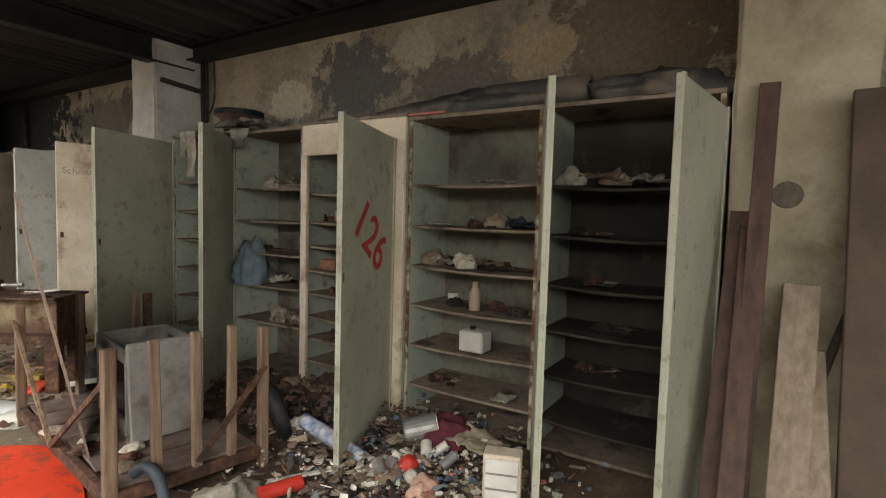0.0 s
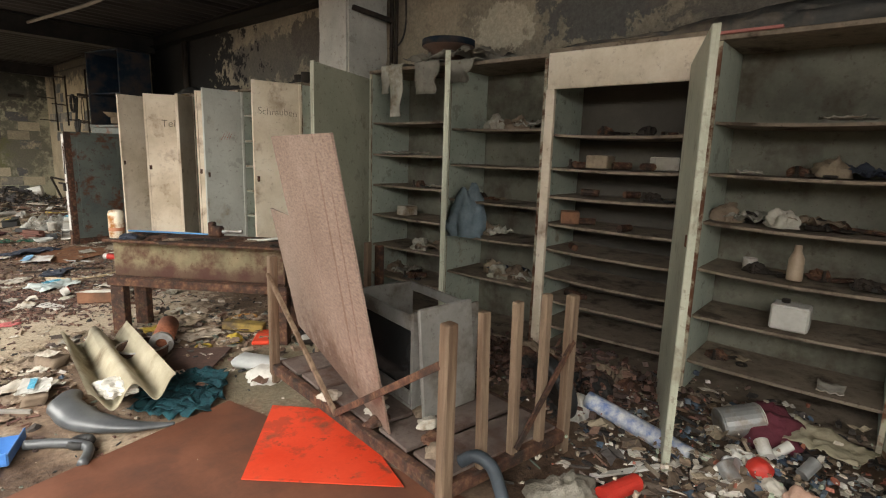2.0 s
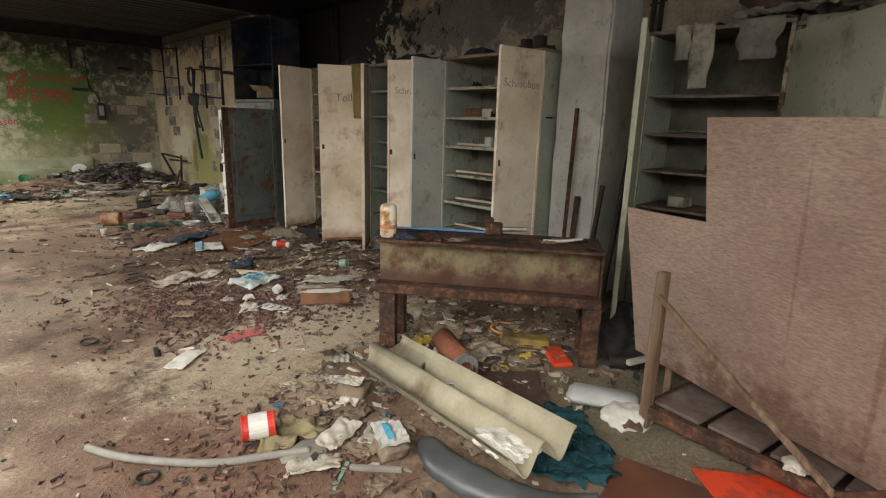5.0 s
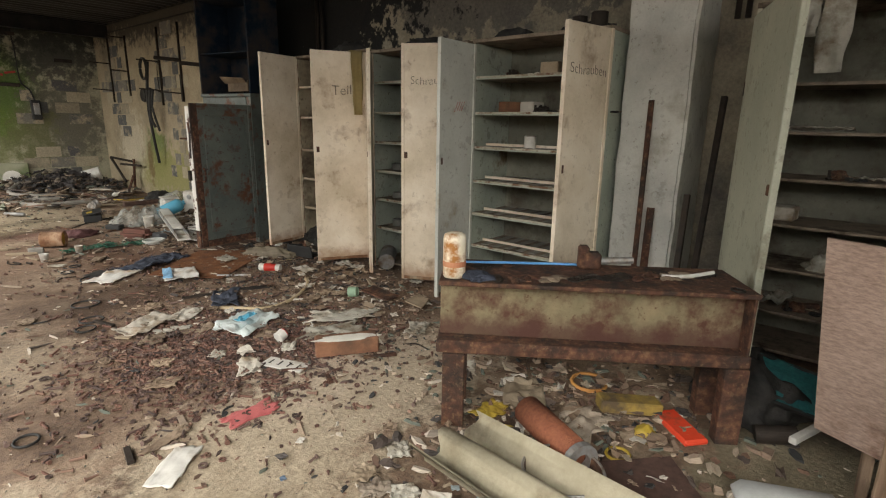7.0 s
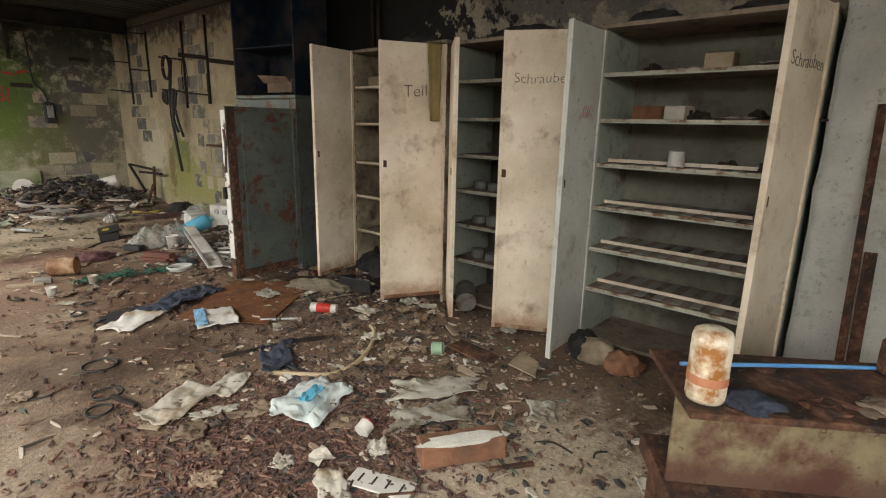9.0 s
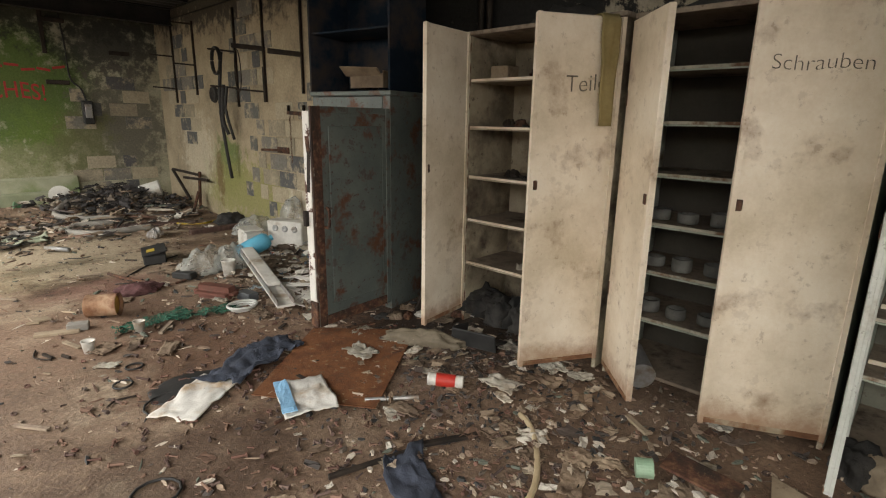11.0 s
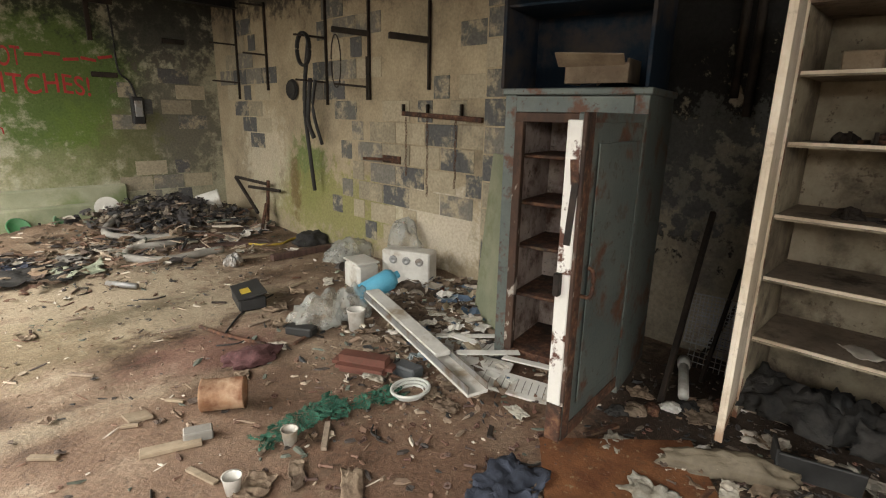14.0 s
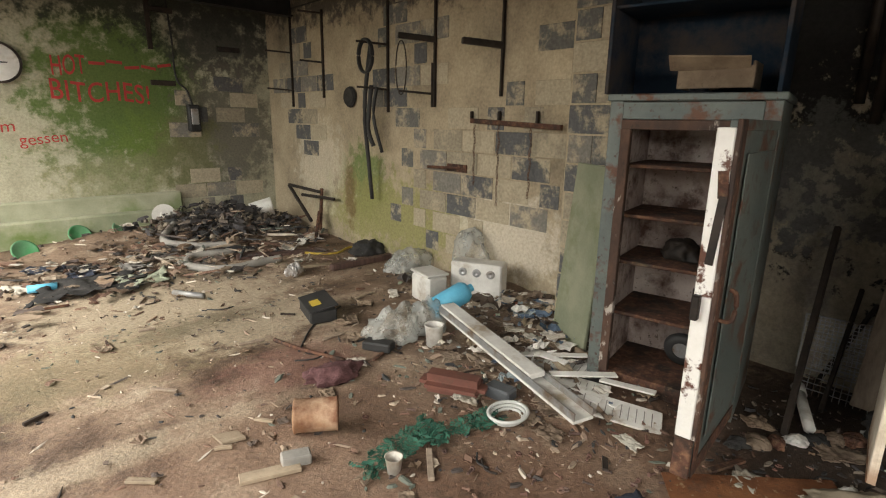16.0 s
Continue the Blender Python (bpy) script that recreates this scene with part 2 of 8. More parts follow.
def lathe(profile, res=20, closed=True):
    """A turned body from (radius, height) pairs."""
    bm = bmesh.new()
    rings = []
    for r, z in profile:
        rings.append([bm.verts.new((r * math.cos(6.2832 * k / res), r * math.sin(6.2832 * k / res), z)) for k in range(res)])
    for r, s in zip(rings, rings[1:]):
        for k in range(res):
            bm.faces.new((r[k], r[(k + 1) % res], s[(k + 1) % res], s[k]))
    if closed:
        bm.faces.new(rings[0][::-1])
        if profile[-1][0] > 0.002:
            bm.faces.new(rings[-1])
    bmesh.ops.recalc_face_normals(bm, faces=bm.faces)
    return bm


# ---- structure ----
X_WALL, Y_END, Z_TOP = 3.24, 15.95, 2.98


def structure(name, bm, material, label="", category=""):
    return tagged(new(name, mesh_of(name, bm, material)), label, category or name.split("_")[0], "", "structure")


def floor_z(x, y):
    p = Vector((x, y, 0))
    d = 0.010 * noise.noise(p * 1.7) + 0.007 * noise.noise(p * 6)
    heap = 0.22 * math.exp(-(((x - 2.1) / 0.75) ** 2 + ((y - 15.3) / 0.6) ** 2)) + 0.14 * math.exp(-(((x - 0.9) / 0.9) ** 2 + ((y - 15.4) / 0.5) ** 2))
    foot = 0.08 * math.exp(-(((x - 3.0) / 0.35) ** 2 + ((y - 11.2) / 0.9) ** 2))
    return d + (heap + foot) * (1 + 0.5 * noise.noise(p * 4)) + (0.05 * math.exp(-(((x - 2.6) / 0.5) ** 2 + ((y - 1.8) / 1.1) ** 2)))


def floor_mesh():
    bm = bmesh.new()
    bmesh.ops.create_grid(bm, x_segments=130, y_segments=260, size=0.5, matrix=Matrix.Translation((-1.4, 6, 0)) @ Matrix.Diagonal((10.4, 21.4, 1, 1)))
    for v in bm.verts:
        v.co.z = floor_z(v.co.x, v.co.y)
    return bm


def patched(name, base, patches, scale=1.2, rough=0.75, bump=0.5, fine=34, grain=0.4, wet=0.0, squash=None, low=0.32, high=0.70, edge=(2.05, 2.75)):
    """A large surface: noise-mixed base colours, and patches of dirt, moss, dust or painted shade, each (centre, radii,
    colour, amount).
    """
    m = bpy.data.materials.new(name)
    m.use_nodes = True
    n, l = m.node_tree.nodes, m.node_tree.links
    bs = n["Principled BSDF"]
    geo = n.new("ShaderNodeNewGeometry")

    def nz(s, d=8, r=0.62):
        q = n.new("ShaderNodeTexNoise")
        q.inputs["Scale"].default_value, q.inputs["Detail"].default_value, q.inputs["Roughness"].default_value = s, d, r
        l.new(geo.outputs["Position"], q.inputs["Vector"])
        return q
    a, f, mid = nz(scale, 12, 0.68), nz(fine, 5, 0.7), nz(scale * 5, 8, 0.7)
    if squash:
        sq = n.new("ShaderNodeVectorMath")
        sq.operation = "MULTIPLY"
        sq.inputs[1].default_value = squash
        l.new(geo.outputs["Position"], sq.inputs[0])
        l.new(sq.outputs[0], f.inputs["Vector"])
    ramp = n.new("ShaderNodeValToRGB")
    el = ramp.color_ramp.elements
    el[0].position, el[1].position = low, high
    for i in range(len(base) - 2):
        el.new(low + (high - low) * (i + 1) / (len(base) - 1))
    for e, c in zip(el, base):
        e.color = (*c, 1)
    l.new(a.outputs["Fac"], ramp.inputs["Fac"])
    col = ramp.outputs["Color"]
    for centre, radii, colour, amount in patches:
        sub = n.new("ShaderNodeVectorMath")
        sub.operation = "SUBTRACT"
        sub.inputs[1].default_value = centre
        l.new(geo.outputs["Position"], sub.inputs[0])
        div = n.new("ShaderNodeVectorMath")
        div.operation = "DIVIDE"
        div.inputs[1].default_value = radii
        l.new(sub.outputs[0], div.inputs[0])
        ln = n.new("ShaderNodeVectorMath")
        ln.operation = "LENGTH"
        l.new(div.outputs[0], ln.inputs[0])
        ad = n.new("ShaderNodeMath")
        ad.operation = "MULTIPLY_ADD"
        l.new(mid.outputs["Fac"], ad.inputs[0])
        ad.inputs[1].default_value = 3.0
        l.new(ln.outputs["Value"], ad.inputs[2])
        mr = n.new("ShaderNodeMapRange")
        mr.interpolation_type = "SMOOTHSTEP"
        mr.inputs["From Min"].default_value, mr.inputs["From Max"].default_value = edge
        mr.inputs["To Min"].default_value, mr.inputs["To Max"].default_value = amount, 0
        l.new(ad.outputs[0], mr.inputs["Value"])
        mx = n.new("ShaderNodeMix")
        mx.data_type = "RGBA"
        l.new(mr.outputs[0], mx.inputs["Factor"])
        l.new(col, mx.inputs["A"])
        mx.inputs["B"].default_value = (*colour, 1)
        col = mx.outputs["Result"]
    gr = n.new("ShaderNodeValToRGB")
    gr.color_ramp.elements[0].position, gr.color_ramp.elements[1].position = 0.3, 0.7
    gr.color_ramp.elements[0].color, gr.color_ramp.elements[1].color = (0.2, 0.2, 0.2, 1), (0.8, 0.8, 0.8, 1)
    l.new(f.outputs["Fac"], gr.inputs["Fac"])
    ov = n.new("ShaderNodeMix")
    ov.data_type, ov.blend_type = "RGBA", "OVERLAY"
    ov.inputs["Factor"].default_value = grain
    l.new(col, ov.inputs["A"])
    l.new(gr.outputs["Color"], ov.inputs["B"])
    l.new(ov.outputs["Result"], bs.inputs["Base Color"])
    rr = n.new("ShaderNodeMapRange")
    rr.inputs["To Min"].default_value, rr.inputs["To Max"].default_value = rough - 0.2 - wet, min(1, rough + 0.2)
    l.new(a.outputs["Fac"], rr.inputs["Value"])
    l.new(rr.outputs[0], bs.inputs["Roughness"])
    bs.inputs["Specular IOR Level"].default_value = 0.3
    ht = n.new("ShaderNodeMath")
    ht.operation = "ADD"
    l.new(f.outputs["Fac"], ht.inputs[0])
    l.new(mid.outputs["Fac"], ht.inputs[1])
    bn = n.new("ShaderNodeBump")
    bn.inputs["Strength"].default_value, bn.inputs["Distance"].default_value = bump, 0.02
    l.new(ht.outputs[0], bn.inputs["Height"])
    l.new(bn.outputs[0], bs.inputs["Normal"])
    return m


DUST, SOIL, ROT = (0.40, 0.33, 0.235), (0.165, 0.108, 0.075), (0.16, 0.075, 0.05)
# pale patches brighten the floor's middle; those at (2.3, 9.0), (2.6, 8.8) are near-black
FLOOR = patched("earthy_concrete", [(0.06, 0.037, 0.025), (0.15, 0.10, 0.068), (0.24, 0.17, 0.118), (0.38, 0.305, 0.22)], [
    ((0.7, 13.0, 0), (1.0, 0.9, 9), DUST, 0.85), ((0.0, 12.1, 0), (1.2, 0.5, 9), (0.25, 0.21, 0.125), 0.5), ((0.9, 12.3, 0), (0.5, 0.25, 9), (0.11, 0.09, 0.055), 0.7), ((-0.2, 9.3, 0), (0.8, 0.5, 9), (0.17, 0.115, 0.08), 0.6), ((0.1, 11.0, 0), (0.9, 0.12, 9), DUST, 0.6), ((0.4, 8.4, 0), (0.6, 0.4, 9), (0.08, 0.05, 0.034), 0.7), ((0.4, 5.9, 0), (0.6, 0.5, 9), DUST, 0.6),
    ((0.1, 10.0, 0), (0.6, 0.4, 9), (0.19, 0.13, 0.09), 0.5), ((0.95, 11.3, 0), (0.45, 0.3, 9), (0.20, 0.09, 0.075), 0.45), ((0.8, 6.9, 0), (0.9, 1.0, 9), SOIL, 0.8),
    ((-0.4, 7.6, 0), (0.5, 0.5, 9), DUST, 0.45), ((1.5, 12.2, 0), (0.4, 0.5, 9), DUST, 0.5), ((1.9, 7.2, 0), (1.0, 1.6, 9), SOIL, 0.75), ((2.3, 1.7, 0), (1.1, 1.4, 9), SOIL, 0.9),
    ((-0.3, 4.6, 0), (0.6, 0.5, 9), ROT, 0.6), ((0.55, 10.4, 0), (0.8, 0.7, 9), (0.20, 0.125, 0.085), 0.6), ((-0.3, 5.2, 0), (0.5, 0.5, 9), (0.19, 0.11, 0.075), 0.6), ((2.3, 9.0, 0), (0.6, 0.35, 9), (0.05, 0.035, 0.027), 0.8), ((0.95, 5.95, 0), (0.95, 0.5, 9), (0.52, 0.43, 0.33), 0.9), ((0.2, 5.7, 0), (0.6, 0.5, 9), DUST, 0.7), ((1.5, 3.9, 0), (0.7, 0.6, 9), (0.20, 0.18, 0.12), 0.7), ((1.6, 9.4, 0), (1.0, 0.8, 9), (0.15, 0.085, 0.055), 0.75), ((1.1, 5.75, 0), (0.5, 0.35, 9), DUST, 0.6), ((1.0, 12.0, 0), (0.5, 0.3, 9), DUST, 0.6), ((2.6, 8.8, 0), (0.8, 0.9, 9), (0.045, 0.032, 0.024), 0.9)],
    1.5, 0.75, 0.5, 44, 0.6, 0.2, None, 0.37, 0.64)
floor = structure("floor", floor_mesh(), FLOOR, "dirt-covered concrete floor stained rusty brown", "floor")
for p in floor.data.polygons:
    p.use_smooth = True
ground = bmesh.new()
bmesh.ops.create_grid(ground, x_segments=1, y_segments=1, size=400, matrix=Matrix.Translation((0, 0, -0.06)))
GRASS = mat("outside_grass", [(0.04, 0.06, 0.02), (0.09, 0.11, 0.05)], 0.8, 0.9)
structure("ground", ground, GRASS, "grassy ground outside the hall", "ground")

# near-black patch at y 9.4: shade of the recess by the safe, painted in
# patch at y 0.7 darkens the wall above the first cabinets
EASTW = patched("peeling_plaster", [(0.13, 0.115, 0.10), (0.26, 0.225, 0.17), (0.35, 0.30, 0.22), (0.43, 0.37, 0.28)], [
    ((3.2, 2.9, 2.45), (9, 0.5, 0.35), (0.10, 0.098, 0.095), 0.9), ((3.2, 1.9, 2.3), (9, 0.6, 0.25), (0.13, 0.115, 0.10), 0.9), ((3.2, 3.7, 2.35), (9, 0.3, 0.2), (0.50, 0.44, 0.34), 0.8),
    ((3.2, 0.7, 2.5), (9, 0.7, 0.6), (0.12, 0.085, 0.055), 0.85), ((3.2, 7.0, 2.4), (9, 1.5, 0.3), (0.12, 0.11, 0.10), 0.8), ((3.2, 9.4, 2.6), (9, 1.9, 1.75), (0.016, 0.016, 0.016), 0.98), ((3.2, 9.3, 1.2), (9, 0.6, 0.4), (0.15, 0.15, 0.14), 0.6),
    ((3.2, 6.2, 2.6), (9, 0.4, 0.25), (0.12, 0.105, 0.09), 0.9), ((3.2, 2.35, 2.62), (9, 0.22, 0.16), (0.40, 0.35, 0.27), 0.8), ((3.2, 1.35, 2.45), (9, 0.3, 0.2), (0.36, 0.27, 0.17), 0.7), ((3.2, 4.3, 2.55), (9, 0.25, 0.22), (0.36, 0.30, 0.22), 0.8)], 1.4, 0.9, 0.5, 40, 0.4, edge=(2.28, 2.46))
structure("wall_east", span(X_WALL, X_WALL + 0.3, -4.6, 10.45, -0.05, 3.3, 0), EASTW, "stained peeling plaster wall above the cabinets, shade painted in beside the safe", "wall")
# wall out of view, added to close the hall; its doorway is assumed
south = span(-6.8, -3.2, -4.9, -4.6, -0.05, 3.3, 0)
box_into(south, (X_WALL + 0.3, 0.3, 3.35), ((X_WALL + 0.3) / 2, -4.75, 1.625))
box_into(south, (3.2, 0.3, 0.8), (-1.6, -4.75, 2.9))
structure("wall_south", south, PLASTER, "unseen plaster wall, added with an open doorway for light", "wall")


# wall out of view, added with assumed openings that let light in
def west_wall():
    bm = bmesh.new()
    for y0, y1, z0, z1 in ((-4.6, 2.0, 0, 3.3), (6.0, 8.3, 0, 3.3), (14.7, 15.95, 0, 3.3), (2.0, 6.0, 2.8, 3.3), (8.3, 14.7, 2.95, 3.3), (2.0, 6.0, 0, 0.7)):
        box_into(bm, (0.3, y1 - y0, z1 - z0 + 0.05), (-6.65, (y0 + y1) / 2, (z0 + z1) / 2 - 0.025))
    return bm


structure("wall_west", west_wall(), PLASTER, "unseen plaster wall, added with gate and window openings for light", "wall")


def pilaster(name, y0, y1, x0, material):
    bm = bmesh.new()
    bmesh.ops.create_cube(bm, size=1, matrix=Matrix.Translation(((x0 + X_WALL) / 2, (y0 + y1) / 2, 1.45)) @ Matrix.Diagonal((X_WALL - x0, y1 - y0, 3.0, 1)))
    bmesh.ops.subdivide_edges(bm, edges=[e for e in bm.edges if abs(e.verts[0].co.z - e.verts[1].co.z) > 1], cuts=30)
    bmesh.ops.bevel(bm, geom=[e for e in bm.edges if abs(e.verts[0].co.z - e.verts[1].co.z) > 0.01], offset=0.018, segments=2, affect="EDGES")
    for v in bm.verts:
        v.co += Vector((noise.noise(v.co * 5), noise.noise(v.co * 5 + Vector((9, 0, 0))), 0)) * 0.012
    return structure(name, bm, material, "lime-washed concrete wall pillar with chipped edges", "pillar")


pilaster("pillar_1", -0.35, 0.17, 2.72, mat("yellowed_pillar", [(0.20, 0.165, 0.11), (0.36, 0.315, 0.22), (0.46, 0.41, 0.31)], 2.0, 0.9, bump=0.35, stain=(0.14, 0.10, 0.065), stain_scale=1.5, stain_at=0.6))
pilaster("pillar_2", 4.97, 5.39, 2.76, PILLAR)


def ceiling_mesh():
    bm = bmesh.new()
    for x0, x1, y0, y1 in ((-1.5, X_WALL + 0.1, -4.8, 16.0), (-6.8, -1.5, -4.8, -3.0)):
        rows = []
        for i, y in enumerate(np.arange(y0, y1 + 0.01, 0.05)):
            z = Z_TOP + (0.035 if i % 4 in (0, 1) else 0.0)
            rows.append((bm.verts.new((x0, y, z)), bm.verts.new((x1, y, z))))
        for a, b in zip(rows, rows[1:]):
            bm.faces.new((a[0], a[1], b[1], b[0]))
    return bm


structure("ceiling", ceiling_mesh(), ROOF, "sooty corrugated sheet-metal ceiling", "ceiling")
# the open far side is assumed and stays out of view
roof = span(-1.5, 3.6, -5, 16.3, 3.3, 3.4, 0)
box_into(roof, (5.4, 2.0, 0.1), (-4.25, -4.0, 3.35))
structure("roof", roof, ROOF, "flat roof over the hall, left open for light on the unseen far side", "roof")


def i_beam(length, high, wide):
    bm = bmesh.new()
    box_into(bm, (length, wide, 0.015), (0, 0, 0.0075))
    box_into(bm, (length, wide, 0.015), (0, 0, high - 0.0075))
    box_into(bm, (length, 0.012, high - 0.03), (0, 0, high / 2))
    return bm


for i, y in enumerate((0.0, 5.02, 10.05, 15.2)):
    ob = structure(f"trim_{i + 1}", i_beam(9.6, 0.24, 0.14), STEEL, "blackened steel roof beam", "beam")
    ob.location = (-1.65, y, Z_TOP - 0.245)
# never in view: hangs low only to block lamp light from the upper walls
ob = structure("trim_6", span(-1.56, -1.5, -3.0, 15.9, 2.50, 3.4, 0), STEEL, "unseen roof-edge girder, set low to keep light off the upper walls", "beam")
ob = structure("trim_5", i_beam(20.4, 0.15, 0.16), STEEL, "blackened steel edge beam along the wall", "beam")
ob.matrix_world = pose(X_WALL - 0.09, 5.6, Z_TOP - 0.155, 0, 0, 90)


# ---- cabinets ----
def door_mesh(width, high):
    bm = box((0.022, width, high), (0, width / 2, high / 2), None, 0.004)
    for y in (0.012, width - 0.012):
        box_into(bm, (0.012, 0.022, high), (-0.014, y, high / 2))
    return bm


def hinged(parent, hinge, free, z0, z1, material, label):
    """A door leaf from its hinge to its free edge, in the world's plan."""
    dx, dy = free[0] - hinge[0], free[1] - hinge[1]
    width = math.hypot(dx, dy)
    turn = math.degrees(math.atan2(dy, dx)) - 90
    d = part("door", door_mesh(width, z1 - z0), material, parent, label)
    part("bottom_rim", box((0.026, width - 0.004, 0.03), (0, width / 2, 0.0155), None, 0.003), RUSTRIM, d, "rusted lower rim")
    part("lock", box((0.034, 0.03, 0.05), (0, width - 0.035, (z1 - z0) * 0.55), None, 0.004), RUST, d, "small rusty lock")
    for z in (0.25, 0.8):
        part("hinge", box((0.03, 0.02, 0.08), (-0.002, 0.006, (z1 - z0) * z), None, 0.003), RUST, d)
    d.matrix_local = parent.matrix_world.inverted() @ pose(hinge[0], hinge[1], z0, 0, 0, turn)
    return d


def cabinet(y0, y1, x0, depth, z1, shelves, paint, inside, label, header=0.0, z0=0.05, sag=0.0, base=True, category="cabinet", dark=False):
    c = thing("cabinet", pose(x0, y0, 0), label, category, "cabinets along the wall")
    w, t = y1 - y0, 0.022
    part("side_panel", span(0, depth, 0, t, 0, z1), inside, c)
    part("side_panel", span(0, depth, w - t, w, 0, z1), inside, c)
    part("top", span(-0.012, depth, -0.002, w + 0.002, z1, z1 + 0.025), SHELFW, c, "dusty wooden top")
    part("back_panel", span(depth - 0.012, depth - 0.002, t, w - t, z0, z1), DARKCREAM if inside is DARKCREAM else SHADED_BOARD if dark == "darkened" else BACK if header or dark else PALEBACK, c, "darker cream-painted back" if inside is DARKCREAM else "hardboard back coloured dark" if header or dark else "grimy pale back panel")
    if base:
        part("bottom", span(0.01, depth - 0.014, t, w - t, z0, z0 + 0.02), SHELFW, c)
    for z in shelves:
        bm = bmesh.new()
        bmesh.ops.create_cube(bm, size=1, matrix=Matrix.Translation((depth / 2, w / 2, z)) @ Matrix.Diagonal((depth - 0.03, w - 2 * t - 0.004, 0.016, 1)))
        long = [e for e in bm.edges if abs(e.verts[0].co.y - e.verts[1].co.y) > 0.1]
        bmesh.ops.subdivide_edges(bm, edges=long, cuts=6)
        s = sag * random.uniform(0.2, 1.3)
        tilt = random.uniform(-0.5, 0.5) * sag
        for v in bm.verts:
            u = (v.co.y / w - 0.5) * 2
            v.co.z -= s * (1 - u * u) - tilt * u
        sh = part("shelf", bm, SHADED_BOARD if dark == "darkened" else SHELFW, c)
        if sag == 0:
            part("shelf_edge", span(0.004, 0.014, t + 0.004, w - t - 0.004, z - 0.012, z - 0.004, 0), inside, c)
    for y in (0.0005, w - t - 0.0005):
        part("front_edge", span(-0.004, 0.006, y, y + t + 0.001, 0.0, z1 - header - 0.002, 0.001), RUSTEDGE, c, "rust-eaten front edge")
    for z in () if sag else shelves:
        part("shelf_lip", span(0.008, 0.018, t + 0.004, w - t - 0.004, z - 0.003, z + 0.0115, 0), CREAM if inside is DARKCREAM else LIP, c, "scuffed pale shelf lip")
    if header:
        part("header_panel", span(-0.02, 0.0, 0, w, z1 - header, z1, 0.004), paint, c, "cream header panel with torn edge")
    return c


SH_B = (0.24, 0.51, 0.77, 1.03, 1.29, 1.56)
# back and shelves carry the open door's shade in their colour
cab_a = cabinet(0.20, 1.085, 2.76, 0.46, 1.97, (0.22, 0.48, 0.74, 1.0, 1.27, 1.55), GREEN, MINT, "grey-green steel cabinet, door open, half-empty shelves", sag=0.02, dark="darkened")
hinged(cab_a, (2.755, 0.20), (2.03, 0.30), 0.04, 1.90, GREEN, "open grey-green cabinet door")
cab_b = cabinet(1.09, 2.0, 2.76, 0.46, 1.97, SH_B, GREEN, MINT, "grey-green cabinet with open door and littered shelves", sag=0.012)
hinged(cab_b, (2.755, 1.08), (2.01, 0.77), 0.04, 1.94, GREEN, "open grey-green cabinet door")
cab_c = cabinet(2.02, 2.97, 2.76, 0.46, 2.0, (0.24, 0.41, 0.57, 0.75, 0.92, 1.11, 1.29, 1.50), CREAM, MINT, "cream narrow-shelved cabinet with wide open door", header=0.22, sag=0.012)
part("frame_post", span(-0.03, 0.0, 0.0, 0.075, 0.03, 1.78), CREAM, cab_c, "chipped cream frame post")
part("frame_post", span(-0.03, 0.0, 0.89, 0.95, 0.03, 1.78), CREAM, cab_c, "chipped cream frame post")
hinged(cab_c, (2.72, 2.10), (1.90, 1.80), 0.04, 1.86, GREEN, "wide open grey-green door with red painted digits")
cab_d = cabinet(2.98, 3.80, 2.76, 0.46, 1.98, (0.46, 0.76, 1.02, 1.28, 1.54), GREEN, MINT, "mint-painted cabinet with open door", sag=0.01)
hinged(cab_d, (2.755, 3.80), (2.12, 3.28), 0.04, 1.95, GREEN, "open narrow grey-green door")
cab_e = cabinet(3.81, 4.67, 2.76, 0.46, 2.0, (0.30, 0.56, 0.82, 1.08, 1.34, 1.6), GREEN, MINT, "mint-painted cabinet with rags on top and open door", sag=0.006)
hinged(cab_e, (2.755, 4.67), (1.94, 4.35), 0.03, 1.96, GREEN, "wide open flat grey-green door")
cab_f = cabinet(5.42, 6.50, 2.60, 0.5, 1.94, (0.39, 0.65, 0.91, 1.17, 1.43, 1.69), CREAM, MINT, "cream cabinet with both doors open and slatted shelves")
hinged(cab_f, (2.60, 6.49), (2.17, 6.48), 0.05, 1.93, GREYW, "open grey inner face with red scrawl")
hinged(cab_f, (2.585, 5.42), (2.15, 5.51), 0.06, 1.94, CREAM, "open cream door with pencilled lettering")
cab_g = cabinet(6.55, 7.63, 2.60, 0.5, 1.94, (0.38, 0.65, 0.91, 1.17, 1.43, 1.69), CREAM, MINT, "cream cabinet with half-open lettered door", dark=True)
hinged(cab_g, (2.595, 6.555), (2.36, 7.02), 0.05, 1.95, CREAM, "half-open cream door with pencilled lettering")
hinged(cab_g, (2.595, 7.63), (2.28, 7.33), 0.05, 1.93, CREAM, "half-closed cream door leaf")
cab_h = cabinet(7.68, 8.76, 2.60, 0.5, 1.96, (0.44, 0.75, 1.05, 1.38, 1.68), CREAM, DARKCREAM, "cream cabinet with darker inside and both doors open")
hinged(cab_h, (2.595, 7.69), (2.17, 7.94), 0.07, 1.95, CREAM, "open cream door with pencilled lettering")
hinged(cab_h, (2.595, 8.76), (2.14, 8.70), 0.10, 1.98, CREAM, "open cream door leaf")

